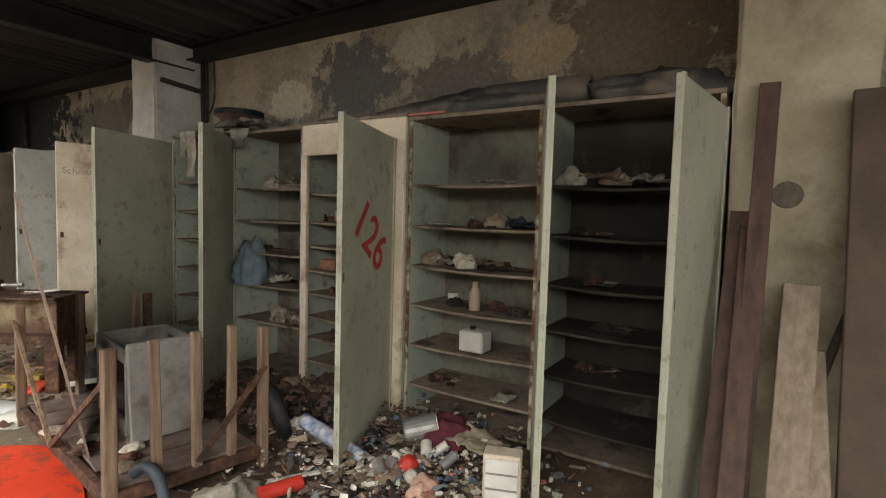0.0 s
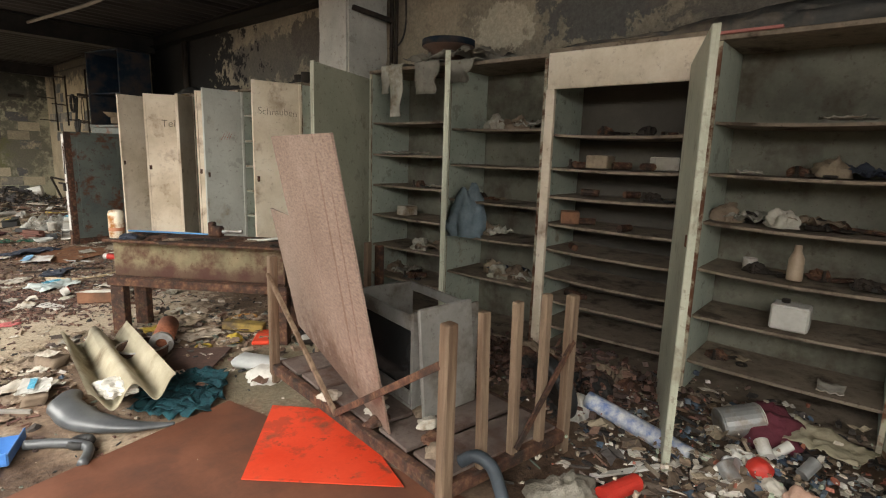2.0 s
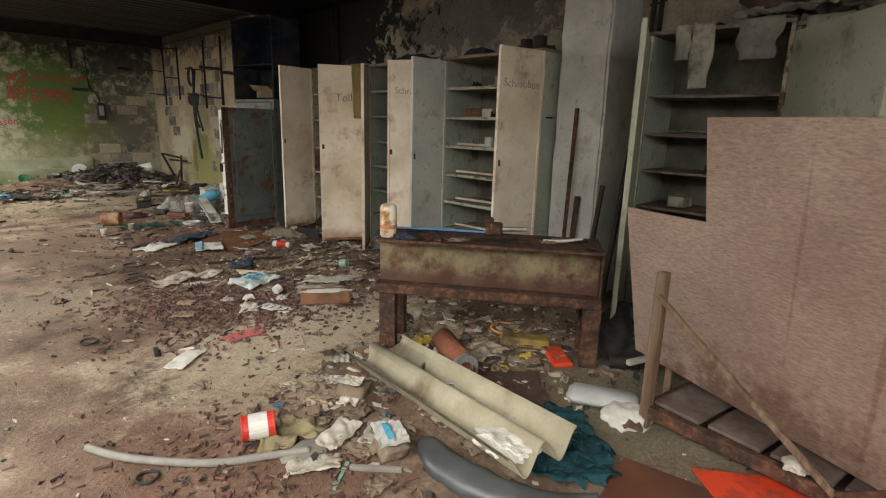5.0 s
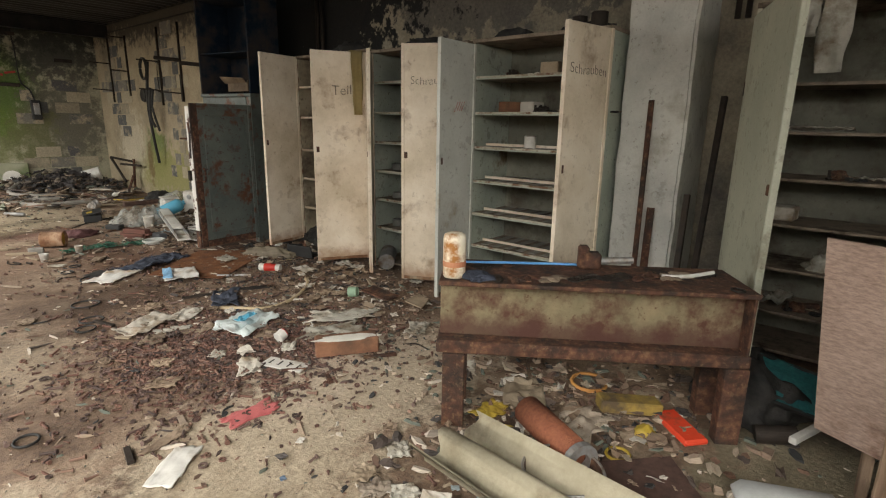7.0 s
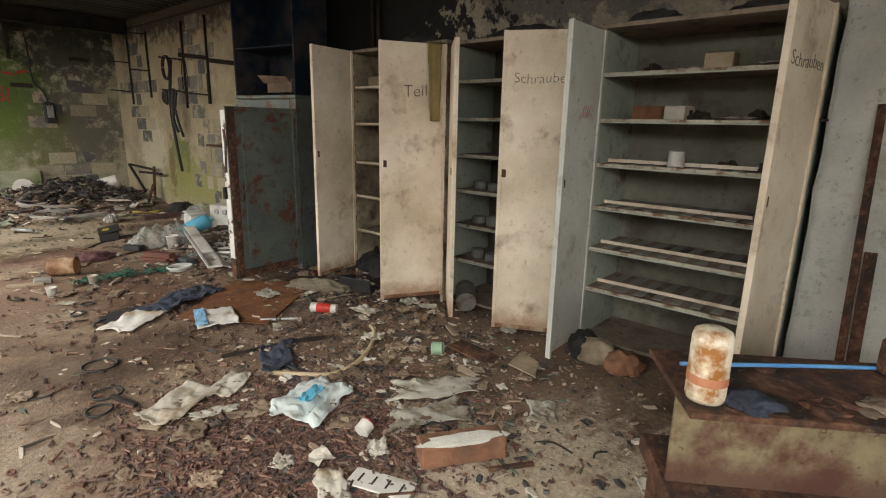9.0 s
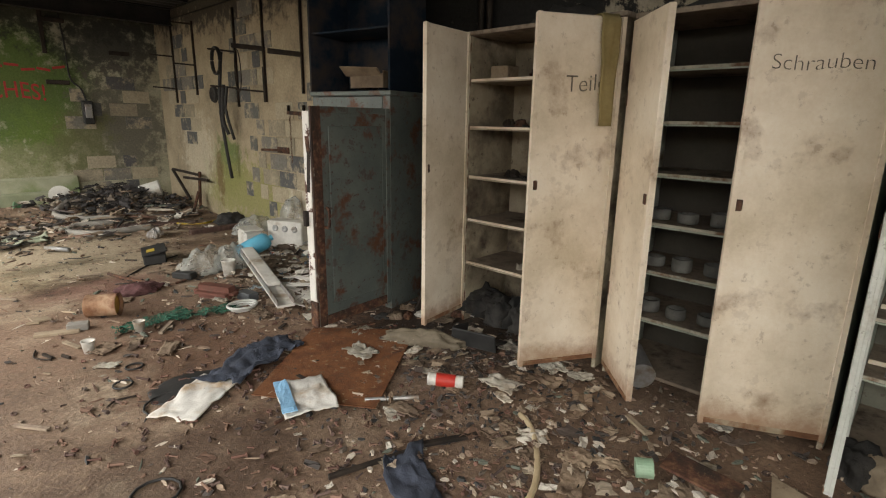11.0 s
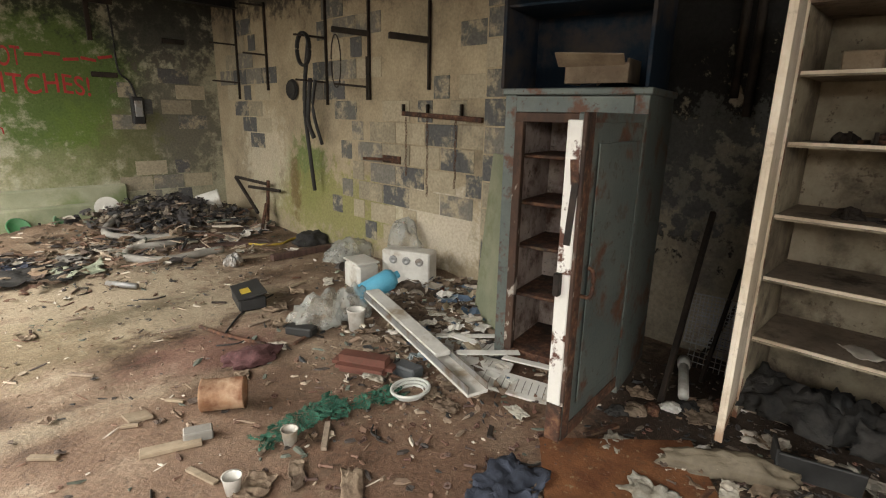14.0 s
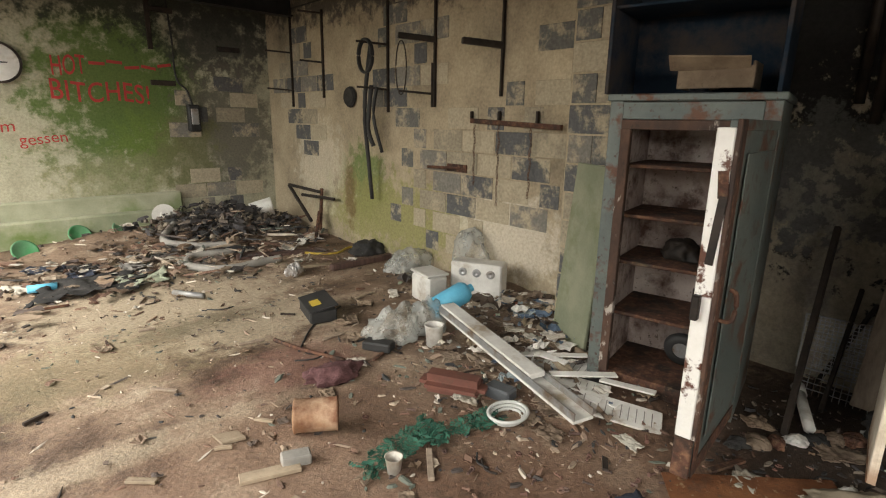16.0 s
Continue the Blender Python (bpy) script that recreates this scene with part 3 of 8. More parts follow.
# ---- steel bench ----
def steel_bench():
    b = thing("steel_bench", pose(1.29, 4.84, 0, 0, 0, 34.5), "rusty welded steel bench made from a wide beam", "bench")
    # local y runs along the bench, x to its back
    L = 1.32
    part("tabletop", span(-0.02, 0.37, -L / 2, L / 2, 0.68, 0.70), RUST, b, "rusted top plate")
    part("web", span(0.085, 0.10, -L / 2, L / 2, 0.42, 0.68), RUSTY_CREAM, b, "cream-painted rusty beam web")
    part("flange", span(0.0, 0.33, -L / 2 - 0.01, L / 2 + 0.01, 0.36, 0.42, 0.006), RUST, b)
    part("end_plate", span(0.005, 0.325, -L / 2, -L / 2 + 0.012, 0.42, 0.68), RUST, b)
    for y in (-L / 2 + 0.04, L / 2 - 0.07):
        for x in (0.03, 0.27):
            part("leg", box((0.07, 0.10, 0.36), (x, y, 0.18), None, 0.004), RUST, b)
    return b


steel_bench()

# ---- old safe ----
def safe():
    s = thing("safe", pose(2.37, 9.28, 0, 0, 0, 11.2), "old grey-green steel safe, rusted, door standing open", "safe")
    W, D, Ht, t = 0.77, 0.58, 1.59, 0.07
    part("side_wall", span(0, D, 0, t, 0.0, Ht), SAFE, s)
    part("side_wall", span(0, D, W - t, W, 0.0, Ht), SAFE, s)
    part("back_wall", span(D - t, D, t, W - t, 0.0, Ht), SAFE, s)
    part("roof", span(-0.015, D + 0.01, -0.015, W + 0.015, Ht, Ht + 0.035, 0.006), SAFE, s)
    part("base", span(0.01, D - t, t, W - t, 0.0, 0.09), RUST, s)
    part("door_frame", span(-0.012, 0.03, t, t + 0.05, 0.09, 1.45), SAFEJAMB, s)
    part("door_frame", span(-0.012, 0.03, W - t - 0.05, W - t, 0.09, 1.45), SAFEJAMB, s)
    part("lintel", span(-0.012, 0.03, t, W - t, 1.45, 1.498), SAFEJAMB, s, "rusted inner frame")
    part("lintel", span(-0.004, 0.03, t, W - t, 1.50, Ht - 0.005), SAFE, s)
    part("lining", span(D - t - 0.012, D - t, t, W - t, 0.09, Ht), SAFELINE, s, "stained pinkish-white lining")
    part("lining", span(0.04, D - t - 0.012, W - t - 0.012, W - t, 0.09, Ht), SAFELINE, s, "stained pinkish-white lining")
    for z in (0.42, 0.72, 0.98, 1.25):
        part("shelf", span(0.06, D - t - 0.014, t + 0.004, W - t - 0.014, z, z + 0.02), RUST, s)
    d = part("door", span(-0.66, 0.0, 0.0, 0.04, 0.06, 1.50, 0.006), SAFE, s, "thick grey-green door with rusty rims")
    prism = bmesh.new()
    ends = []
    for z in (0.10, 1.46):
        ends.append([prism.verts.new((x, y, z)) for x, y in ((-0.645, 0.040), (-0.61, 0.075), (-0.52, 0.10), (-0.02, 0.10), (-0.02, 0.040))])
    prism.faces.new(ends[0])
    prism.faces.new(ends[1][::-1])
    for i in range(5):
        prism.faces.new((ends[0][i], ends[1][i], ends[1][(i + 1) % 5], ends[0][(i + 1) % 5]))
    bmesh.ops.recalc_face_normals(prism, faces=prism.faces)
    part("lining", prism, WHITECHIP, d, "chipped white door edge")
    part("lock_plate", box((0.012, 0.05, 0.14), (-0.60, 0.075, 0.78), pose(0, 0, 0, 0, 0, 0), 0.003), IRON_DARK, d, "dark lock plate")
    part("door_end", span(-0.678, -0.6605, 0.012, 0.075, 0.24, 1.47, 0.004), WHITECHIP, d, "chipped white door end")
    part("door_end", span(-0.678, -0.6605, 0.002, 0.075, 0.06, 0.238, 0.004), RUST, d, "rusted foot of the door end")
    part("rim", span(-0.676, -0.6605, -0.006, 0.0115, 0.24, 1.50), SAFEJAMB, d, "tan rusted outer edge")
    part("paint_scab", box((0.004, 0.03, 0.26), (-0.6795, 0.03, 1.10), pose(0, 0, 0, 4, 0, 0), 0.001), IRON_DARK, d, "dark patch of bare steel")
    part("paint_scab", box((0.004, 0.036, 0.10), (-0.6795, 0.028, 1.27), pose(0, 0, 0, -6, 0, 0), 0.001), RUST, d, "rust patch")
    part("lock_bolt", box((0.03, 0.03, 0.10), (-0.69, 0.06, 0.80), None, 0.005), IRON_DARK, d, "dark lock bolt")
    part("rim", span(-0.663, -0.60, -0.006, 0.0, 0.06, 1.50), RUST, d)
    part("rim", span(-0.05, -0.01, -0.006, 0.0, 0.06, 1.50), SAFE, d)
    part("rim", span(-0.60, -0.05, -0.006, 0.0, 0.06, 0.13), RUST, d)
    part("rim", span(-0.60, -0.05, -0.006, 0.0, 1.46, 1.50), SAFE, d)
    part("handle", tube([(-0.60, 0, 0.74), (-0.60, -0.05, 0.75), (-0.60, -0.055, 0.85), (-0.60, -0.03, 0.87)], 0.009, "handle", RUST), RUST, d)
    part("panel", span(-0.55, -0.09, -0.012, -0.0062, 0.20, 1.38, 0.004), SAFE, d, "raised blue-grey door panel")
    d.matrix_local = pose(0, 0, 0, 0, 0, -5.5) @ Matrix.Diagonal((1.04, 1, 1, 1))
    return s


safe()


def wall_cabinet():
    c = thing("open_cabinet", pose(2.33, 9.29, 1.627, 0, 0, 11.2), "dark blue open steel cabinet standing on the safe", "cabinet")
    W, D, Ht = 0.80, 0.5, 0.98
    part("side_panel", span(0.06, D, 0, 0.02, 0, Ht), BLUE, c)
    part("side_panel", span(0.06, D, W - 0.02, W, 0, Ht), BLUE, c)
    part("back_panel", span(D - 0.02, D, 0.02, W - 0.02, 0, Ht), BLUE, c)
    part("top", span(0.06, D, -0.003, W + 0.003, Ht, Ht + 0.02), BLUE, c)
    part("shelf", span(0.08, D - 0.02, 0.02, W - 0.02, 0.42, 0.435), BLUE, c)


wall_cabinet()

# ---- wooden-posted steel stillage with the plywood sheet ----
def stillage():
    s = thing("stillage", pose(1.10, 2.36, 0), "rusty steel transport frame with wooden stakes", "frame")
    a = Vector((0, 0, 0)); b = Vector((0.19, 1.47, 0)); c = Vector((0.70, -0.13, 0)); d = Vector((0.89, 1.34, 0))
    return s, a, b, c, d


def bar(p, q, wide, thick, up=(0, 0, 1)):
    """A flat bar from p to q."""
    p, q = Vector(p), Vector(q)
    z = (q - p).normalized()
    x = Vector(up).cross(z)
    if x.length < 0.01:
        x = Vector((1, 0, 0))
    x.normalize()
    y = z.cross(x)
    m = Matrix((x, y, z)).transposed().to_4x4()
    return box((wide, thick, (q - p).length), (p + q) / 2, m, min(wide, thick) * 0.12)


DECK = mat("dusty_plum_deck", [(0.09, 0.065, 0.055), (0.20, 0.155, 0.135)], 5, 0.85, bump=0.4, stain=(0.08, 0.04, 0.028), stain_scale=4, speck=0.5)


def build_stillage():
    s, a, b, c, d = stillage()
    h = Vector((0, 0, 0.76))
    lift = Vector((0, 0, 0.092))
    for p, q in ((a, b), (c, d), (a, c), (b, d)):
        part("rail", bar(p + lift, q + lift, 0.045, 0.06), RUST, s)
    nx, ny = (c - a).normalized(), (b - a).normalized()
    for k in range(6):
        p, q = a + (b - a) * (k + 0.5) / 6, c + (d - c) * (k + 0.5) / 6
        part("deck_board", bar(p + Vector((0, 0, 0.125)) + nx * 0.03, q + Vector((0, 0, 0.125)) - nx * 0.03, 0.215, 0.018, (0, 0, 1)), DECK, s)
    part("post", bar(a, a + h, 0.055, 0.05, ny), WOOD, s)
    part("post", bar(b, b + h, 0.05, 0.045, ny), WOOD, s)
    part("post", bar(c, c + h, 0.05, 0.045, ny), WOOD, s)
    part("post", bar(d, d + h, 0.05, 0.045, ny), RUST, s)
    for k, (f, tall) in enumerate(((0.27, 0.73), (0.52, 0.74), (0.76, 0.745))):
        p = a + (c - a) * f + Vector((0, 0, 0.09))
        part("stake", bar(p, p + Vector((0.01 * (k - 1), 0.01, tall - 0.05)), 0.042, 0.034, ny), WOOD, s)
    mid = a + (b - a) * 0.5 + Vector((-0.035, 0, 0.12))
    part("brace", bar(a + Vector((-0.02, 0.02, 0.60)), mid, 0.03, 0.012, nx), RUST, s)
    part("brace", bar(b + Vector((-0.03, 0, 0.66)), mid, 0.022, 0.022, nx), WOOD, s)
    part("brace", bar(c + Vector((0, -0.02, 0.55)), (a + c) / 2 + Vector((0, -0.03, 0.15)), 0.03, 0.012, ny), RUST, s)


build_stillage()


# first patch makes the sheet darker towards its foot
PLYW = patched("pinkish_plywood", [(0.245, 0.17, 0.132), (0.30, 0.215, 0.172), (0.37, 0.275, 0.225)], [
    ((1.25, 3.15, 0.1), (0.6, 1.2, 0.34), (0.16, 0.09, 0.06), 0.5), ((1.15, 3.05, 0.7), (0.25, 0.012, 0.9), (0.14, 0.065, 0.04), 0.45), ((1.22, 3.34, 0.9), (0.25, 0.007, 0.5), (0.15, 0.07, 0.045), 0.35), ((1.05, 2.93, 0.8), (0.25, 0.010, 0.5), (0.14, 0.065, 0.04), 0.45),
    ((1.3, 3.5, 0.2), (0.4, 0.5, 0.14), (0.10, 0.045, 0.028), 0.55)], 1.6, 0.75, 0.25, 1.0, 0.55, 0.0, (34, 34, 120))


def plywood():
    # local x along the sheet, z up the sheet
    bm = bmesh.new()
    w, hgt, cut, low = 1.37, 1.31, 0.43, 0.88
    pts = [(0.0, 0), (0, hgt), (w - cut, hgt), (w - cut, low), (w, low), (w - 0.02, 0.10)]
    f = [bm.verts.new((x, -0.005, z)) for x, z in pts]
    bk = [bm.verts.new((x, 0.005, z)) for x, z in pts]
    bm.faces.new(f)
    bm.faces.new(bk[::-1])
    for i in range(len(pts)):
        j = (i + 1) % len(pts)
        bm.faces.new((f[j], f[i], bk[i], bk[j]))
    bmesh.ops.recalc_face_normals(bm, faces=bm.faces)
    o, u, v = Vector((1.19, 2.75, 0.135)), Vector((0.29, 0.87, 0.0)).normalized(), Vector((-0.25, 0.05, 1.27)).normalized()
    nrm = u.cross(v).normalized()
    v = nrm.cross(u)
    m = Matrix.Translation(o) @ Matrix(((u.x, -nrm.x, v.x, 0), (u.y, -nrm.y, v.y, 0), (u.z, -nrm.z, v.z, 0), (0, 0, 0, 1)))
    solid("plywood_sheet", bm, PLYW, m, "reddish plywood sheet with a notched corner leaning in the frame", "board")


plywood()

# ---- far bay: bracket wall and end wall with bare blocks ----
XB = 3.08
MOSS, LIMED = (0.10, 0.16, 0.035), (0.50, 0.44, 0.32)
# last patch puts the shade below the ceiling into the wall colour
BAYW = patched("worn_bay_plaster", [(0.20, 0.165, 0.115), (0.36, 0.295, 0.20), (0.46, 0.385, 0.265)], [
    ((3.1, 13.6, 0.75), (9, 0.5, 0.45), MOSS, 0.8), ((3.1, 13.2, 0.45), (9, 1.5, 0.42), (0.25, 0.24, 0.09), 0.85), ((3.1, 11.4, 0.5), (9, 0.7, 0.35), (0.58, 0.52, 0.42), 0.7),
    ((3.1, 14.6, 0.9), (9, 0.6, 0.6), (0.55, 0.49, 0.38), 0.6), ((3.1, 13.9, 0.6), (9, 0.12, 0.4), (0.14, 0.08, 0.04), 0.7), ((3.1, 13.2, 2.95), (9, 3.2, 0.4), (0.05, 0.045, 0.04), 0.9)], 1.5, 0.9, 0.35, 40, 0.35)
# near-black patches at z 2.5 and 2.95 are shade under the ceiling, painted in
ENDW = patched("mossy_end_plaster", [(0.26, 0.245, 0.17), (0.38, 0.36, 0.26), (0.46, 0.43, 0.32)], [
    ((1.25, 16, 1.75), (0.95, 9, 1.1), (0.085, 0.14, 0.03), 0.95), ((1.5, 16, 1.1), (0.45, 9, 0.4), (0.13, 0.19, 0.04), 0.8), ((1.2, 16, 0.7), (0.8, 9, 0.3), (0.24, 0.24, 0.13), 0.7),
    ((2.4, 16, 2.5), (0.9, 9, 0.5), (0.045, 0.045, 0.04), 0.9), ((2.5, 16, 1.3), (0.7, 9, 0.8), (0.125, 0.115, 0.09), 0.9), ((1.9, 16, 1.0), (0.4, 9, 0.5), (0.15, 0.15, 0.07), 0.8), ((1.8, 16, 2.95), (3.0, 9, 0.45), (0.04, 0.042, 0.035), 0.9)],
    1.3, 0.9, 0.4, 40, 0.4)
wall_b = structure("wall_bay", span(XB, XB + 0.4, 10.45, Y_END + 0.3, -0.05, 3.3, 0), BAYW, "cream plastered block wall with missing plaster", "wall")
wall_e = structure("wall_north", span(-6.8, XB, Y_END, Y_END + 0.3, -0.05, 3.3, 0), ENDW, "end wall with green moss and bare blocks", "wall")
structure("baseboard_1", span(-6.3, 1.75, Y_END - 0.10, Y_END, -0.05, 0.52, 0.02), mat("mossy_plinth", [(0.22, 0.24, 0.15), (0.40, 0.39, 0.28)], 2, 0.9, bump=0.4, stain=(0.14, 0.19, 0.06), stain_scale=1.2), "mossy rendered plinth along the wall", "plinth")
structure("baseboard_2", span(-6.3, 1.55, Y_END - 0.22, Y_END - 0.10, -0.05, 0.32, 0.02), mat("mossy_plinth", [(0.2, 0.2, 0.2)], 1), "lower mossy plinth step", "plinth")


def block_material():
    m = bpy.data.materials.new("bare_block")
    m.use_nodes = True
    n, l = m.node_tree.nodes, m.node_tree.links
    bs = n["Principled BSDF"]
    info, geo = n.new("ShaderNodeObjectInfo"), n.new("ShaderNodeNewGeometry")
    ramp = n.new("ShaderNodeValToRGB")
    ramp.color_ramp.interpolation = "CONSTANT"
    el = ramp.color_ramp.elements
    el[0].color, el[1].position = (0.095, 0.096, 0.095, 1), 0.22
    el[1].color = (0.18, 0.168, 0.145, 1)
    for pos, c in ((0.5, (0.27, 0.235, 0.17)), (0.68, (0.38, 0.325, 0.23)), (0.86, (0.12, 0.118, 0.108))):
        el.new(pos).color = (*c, 1)
    l.new(info.outputs["Random"], ramp.inputs["Fac"])
    q = n.new("ShaderNodeTexNoise")
    q.inputs["Scale"].default_value, q.inputs["Detail"].default_value, q.inputs["Roughness"].default_value = 4.5, 12, 0.72
    l.new(geo.outputs["Position"], q.inputs["Vector"])
    r2 = n.new("ShaderNodeValToRGB")
    r2.color_ramp.elements[0].position, r2.color_ramp.elements[1].position = 0.50, 0.60
    l.new(q.outputs["Fac"], r2.inputs["Fac"])
    mx = n.new("ShaderNodeMix")
    mx.data_type = "RGBA"
    l.new(r2.outputs["Color"], mx.inputs["Factor"])
    l.new(ramp.outputs["Color"], mx.inputs["A"])
    mx.inputs["B"].default_value = (0.36, 0.305, 0.215, 1)
    g = n.new("ShaderNodeTexNoise")
    g.inputs["Scale"].default_value, g.inputs["Detail"].default_value = 45, 6
    l.new(geo.outputs["Position"], g.inputs["Vector"])
    ov = n.new("ShaderNodeMix")
    ov.data_type, ov.blend_type = "RGBA", "OVERLAY"
    ov.inputs["Factor"].default_value = 0.5
    l.new(mx.outputs["Result"], ov.inputs["A"])
    l.new(g.outputs["Fac"], ov.inputs["B"])
    l.new(ov.outputs["Result"], bs.inputs["Base Color"])
    bs.inputs["Roughness"].default_value = 0.92
    bn = n.new("ShaderNodeBump")
    bn.inputs["Strength"].default_value, bn.inputs["Distance"].default_value = 0.5, 0.01
    l.new(g.outputs["Fac"], bn.inputs["Height"])
    l.new(bn.outputs[0], bs.inputs["Normal"])
    return m


BLOCK = block_material()

# pier of toothed blocks where the bay wall ends
pier = structure("pillar_3", span(2.81, XB, 10.08, 10.70, -0.05, 3.0, 0.012), BAYW, "block pier with dark and yellowed blocks", "pillar")


# ---- things on the bay wall ----
IRON = mat("dark_iron", [(0.02, 0.017, 0.015), (0.06, 0.045, 0.035)], 9, 0.7, metal=0.5, bump=0.3)
RUBBER = mat("black_rubber", [(0.014, 0.014, 0.014), (0.035, 0.034, 0.033)], 8, 0.6, bump=0.15)
RUBGREY = mat("grey_hose", [(0.20, 0.185, 0.165), (0.32, 0.30, 0.265)], 6, 0.65, bump=0.2)
WHITEP = mat("dirty_white_plastic", [(0.50, 0.48, 0.44), (0.70, 0.68, 0.63)], 5, 0.5, bump=0.1, stain=(0.30, 0.24, 0.17), stain_scale=4, stain_at=0.62)
PAPER = mat("soiled_paper", [(0.40, 0.36, 0.295), (0.60, 0.56, 0.49)], 4, 0.9, bump=0.3, fine=30, stain=(0.26, 0.19, 0.12), stain_scale=6, stain_at=0.58, vary=0.12)
BROWNRAG = mat("brown_rag", [(0.14, 0.10, 0.07), (0.28, 0.215, 0.155)], 6, 0.95, bump=0.5, fine=80, vary=0.2)
BAGP = mat("cloudy_plastic_film", [(0.42, 0.43, 0.40), (0.66, 0.67, 0.63)], 5, 0.3, bump=0.4, fine=22, stain=(0.28, 0.24, 0.18), stain_scale=5)
BAGP.node_tree.nodes["Principled BSDF"].inputs["Alpha"].default_value = 0.42
TEAL = mat("teal_netting", [(0.006, 0.030, 0.045), (0.014, 0.085, 0.10)], 34, 0.85, bump=0.8, fine=90)
GREENNET = mat("green_netting", [(0.015, 0.065, 0.042), (0.04, 0.14, 0.09)], 18, 0.85, bump=0.8, fine=90)
BLUEP = mat("blue_plastic", [(0.05, 0.17, 0.50), (0.09, 0.26, 0.66)], 4, 0.4, bump=0.05, stain=(0.12, 0.14, 0.2), stain_scale=4, stain_at=0.66)
SKYP = mat("sky_blue_plastic", [(0.09, 0.34, 0.50), (0.14, 0.45, 0.62)], 4, 0.4, bump=0.05)
BLUECL = mat("blue_cloth", [(0.022, 0.027, 0.04), (0.06, 0.07, 0.10)], 9, 0.95, bump=0.6, fine=80)
REDP = mat("red_paint", [(0.42, 0.025, 0.018), (0.56, 0.05, 0.03)], 5, 0.5, bump=0.1, vary=0.1)
ORANGE = mat("orange_red_sheet", [(0.62, 0.045, 0.015), (0.75, 0.075, 0.03)], 3, 0.55, bump=0.1, stain=(0.16, 0.075, 0.045), stain_scale=3.4, stain_at=0.585, stain_soft=0.05, speck=0.6, speck_scale=14)
BROWNSH = mat("brown_hardboard_sheet", [(0.13, 0.05, 0.028), (0.19, 0.078, 0.045)], 3, 0.6, bump=0.1, stain=(0.10, 0.045, 0.03), stain_scale=2, fine=40)
YELLOW = mat("yellow_plastic", [(0.30, 0.20, 0.03), (0.50, 0.37, 0.05)], 5, 0.5, bump=0.1)
TAN = mat("tan_wood", [(0.20, 0.15, 0.10), (0.36, 0.29, 0.205)], 6, 0.8, bump=0.3, speck=0.4, vary=0.15)
ASB = mat("fibre_cement", [(0.30, 0.265, 0.18), (0.46, 0.41, 0.30)], 4, 0.85, bump=0.4, stain=(0.18, 0.14, 0.085), stain_scale=3, stain_at=0.6)
GREYM = mat("dull_grey_metal", [(0.25, 0.25, 0.25), (0.42, 0.42, 0.41)], 6, 0.45, metal=0.5, bump=0.15, stain=(0.17, 0.12, 0.08), stain_scale=6)
BRICKM = mat("brick_clay", [(0.20, 0.09, 0.05), (0.30, 0.15, 0.085)], 8, 0.9, bump=0.5, stain=(0.12, 0.07, 0.045), stain_scale=5)
SLABM = mat("lichen_slab", [(0.17, 0.185, 0.12), (0.27, 0.27, 0.19)], 3, 0.85, bump=0.3, stain=(0.13, 0.15, 0.07), stain_scale=2)
SOOT = mat("sooty_rags", [(0.012, 0.012, 0.012), (0.05, 0.046, 0.042)], 8, 0.95, bump=0.7)
LINEN = mat("dirty_linen", [(0.34, 0.32, 0.27), (0.52, 0.49, 0.42)], 5, 0.95, bump=0.5, stain=(0.2, 0.16, 0.11), stain_scale=6, vary=0.15)
REDTXT = mat("red_spray", [(0.30, 0.035, 0.03), (0.48, 0.05, 0.04)], 14, 0.8, bump=0)
PENCIL = mat("pencil_mark", [(0.07, 0.06, 0.05), (0.20, 0.17, 0.13)], 30, 0.9, bump=0)


def rack(y, z0, z1, arms, heavy=False):
    r = thing("wall_rack", pose(XB, y, z0), "rusty iron wall rack with protruding arms", "rack", "iron racks on the wall")
    part("upright", bar((-0.02, 0, 0), (-0.02, 0, z1 - z0), 0.03, 0.02, (0, 1, 0)), IRON, r)
    for z, side, reach in arms:
        part("arm", bar((-0.02, 0, z - z0), (-0.30 * reach, side * 0.16, z - z0 + 0.02), 0.05 if heavy else 0.02, 0.05 if heavy else 0.02), IRON, r)


rack(15.20, 1.62, 2.85, ((2.30, 1, 1.0), (1.83, 1, 1.0), (2.78, 1, 1)))
rack(14.40, 1.72, 2.72, ((2.13, 1, 0.8), (2.68, 1, 0.8)))
rack(13.10, 1.55, 2.74, ((2.22, 1, 1.0), (1.78, 1, 1.0)))
rack(12.37, 1.60, 2.74, ((2.20, 1, 1.1),), True)
rack(12.40, 1.60, 2.0, ((1.72, 1, 1.0),))
rack(11.54, 1.68, 2.74, ((2.08, 1, 1.1),), True)


def wall_hose(points, r, label, material=RUBBER):
    solid("hose", tube(points, r, "hose", material), material, Matrix(), label, "hose", smooth=True)


wall_hose([(2.93, 13.22, 2.22), (2.90, 13.30, 1.6), (2.93, 13.28, 1.0), (2.98, 13.30, 0.62)], 0.022, "black rubber hose hanging from the iron rack")
wall_hose([(2.93, 13.12, 1.80), (2.90, 13.14, 1.5), (2.94, 13.05, 1.14)], 0.018, "short black rubber hose hanging from the rack")
wall_hose([(2.92, 13.2, 1.82), (2.9, 13.24, 1.4), (2.94, 13.2, 1.2)], 0.024, "thick black hose hanging from the rack")
for k in range(2):
    ring = [(2.86 - 0.02 * k, 13.2 + 0.12 * math.cos(a * 0.628), 2.1 + 0.16 * math.sin(a * 0.628)) for a in range(10)]
    solid("hose", tube(ring, 0.014, "hose", RUBBER, cyclic=True), RUBBER, Matrix(), "coiled black hose loop on the rack arm", "hose", smooth=True)
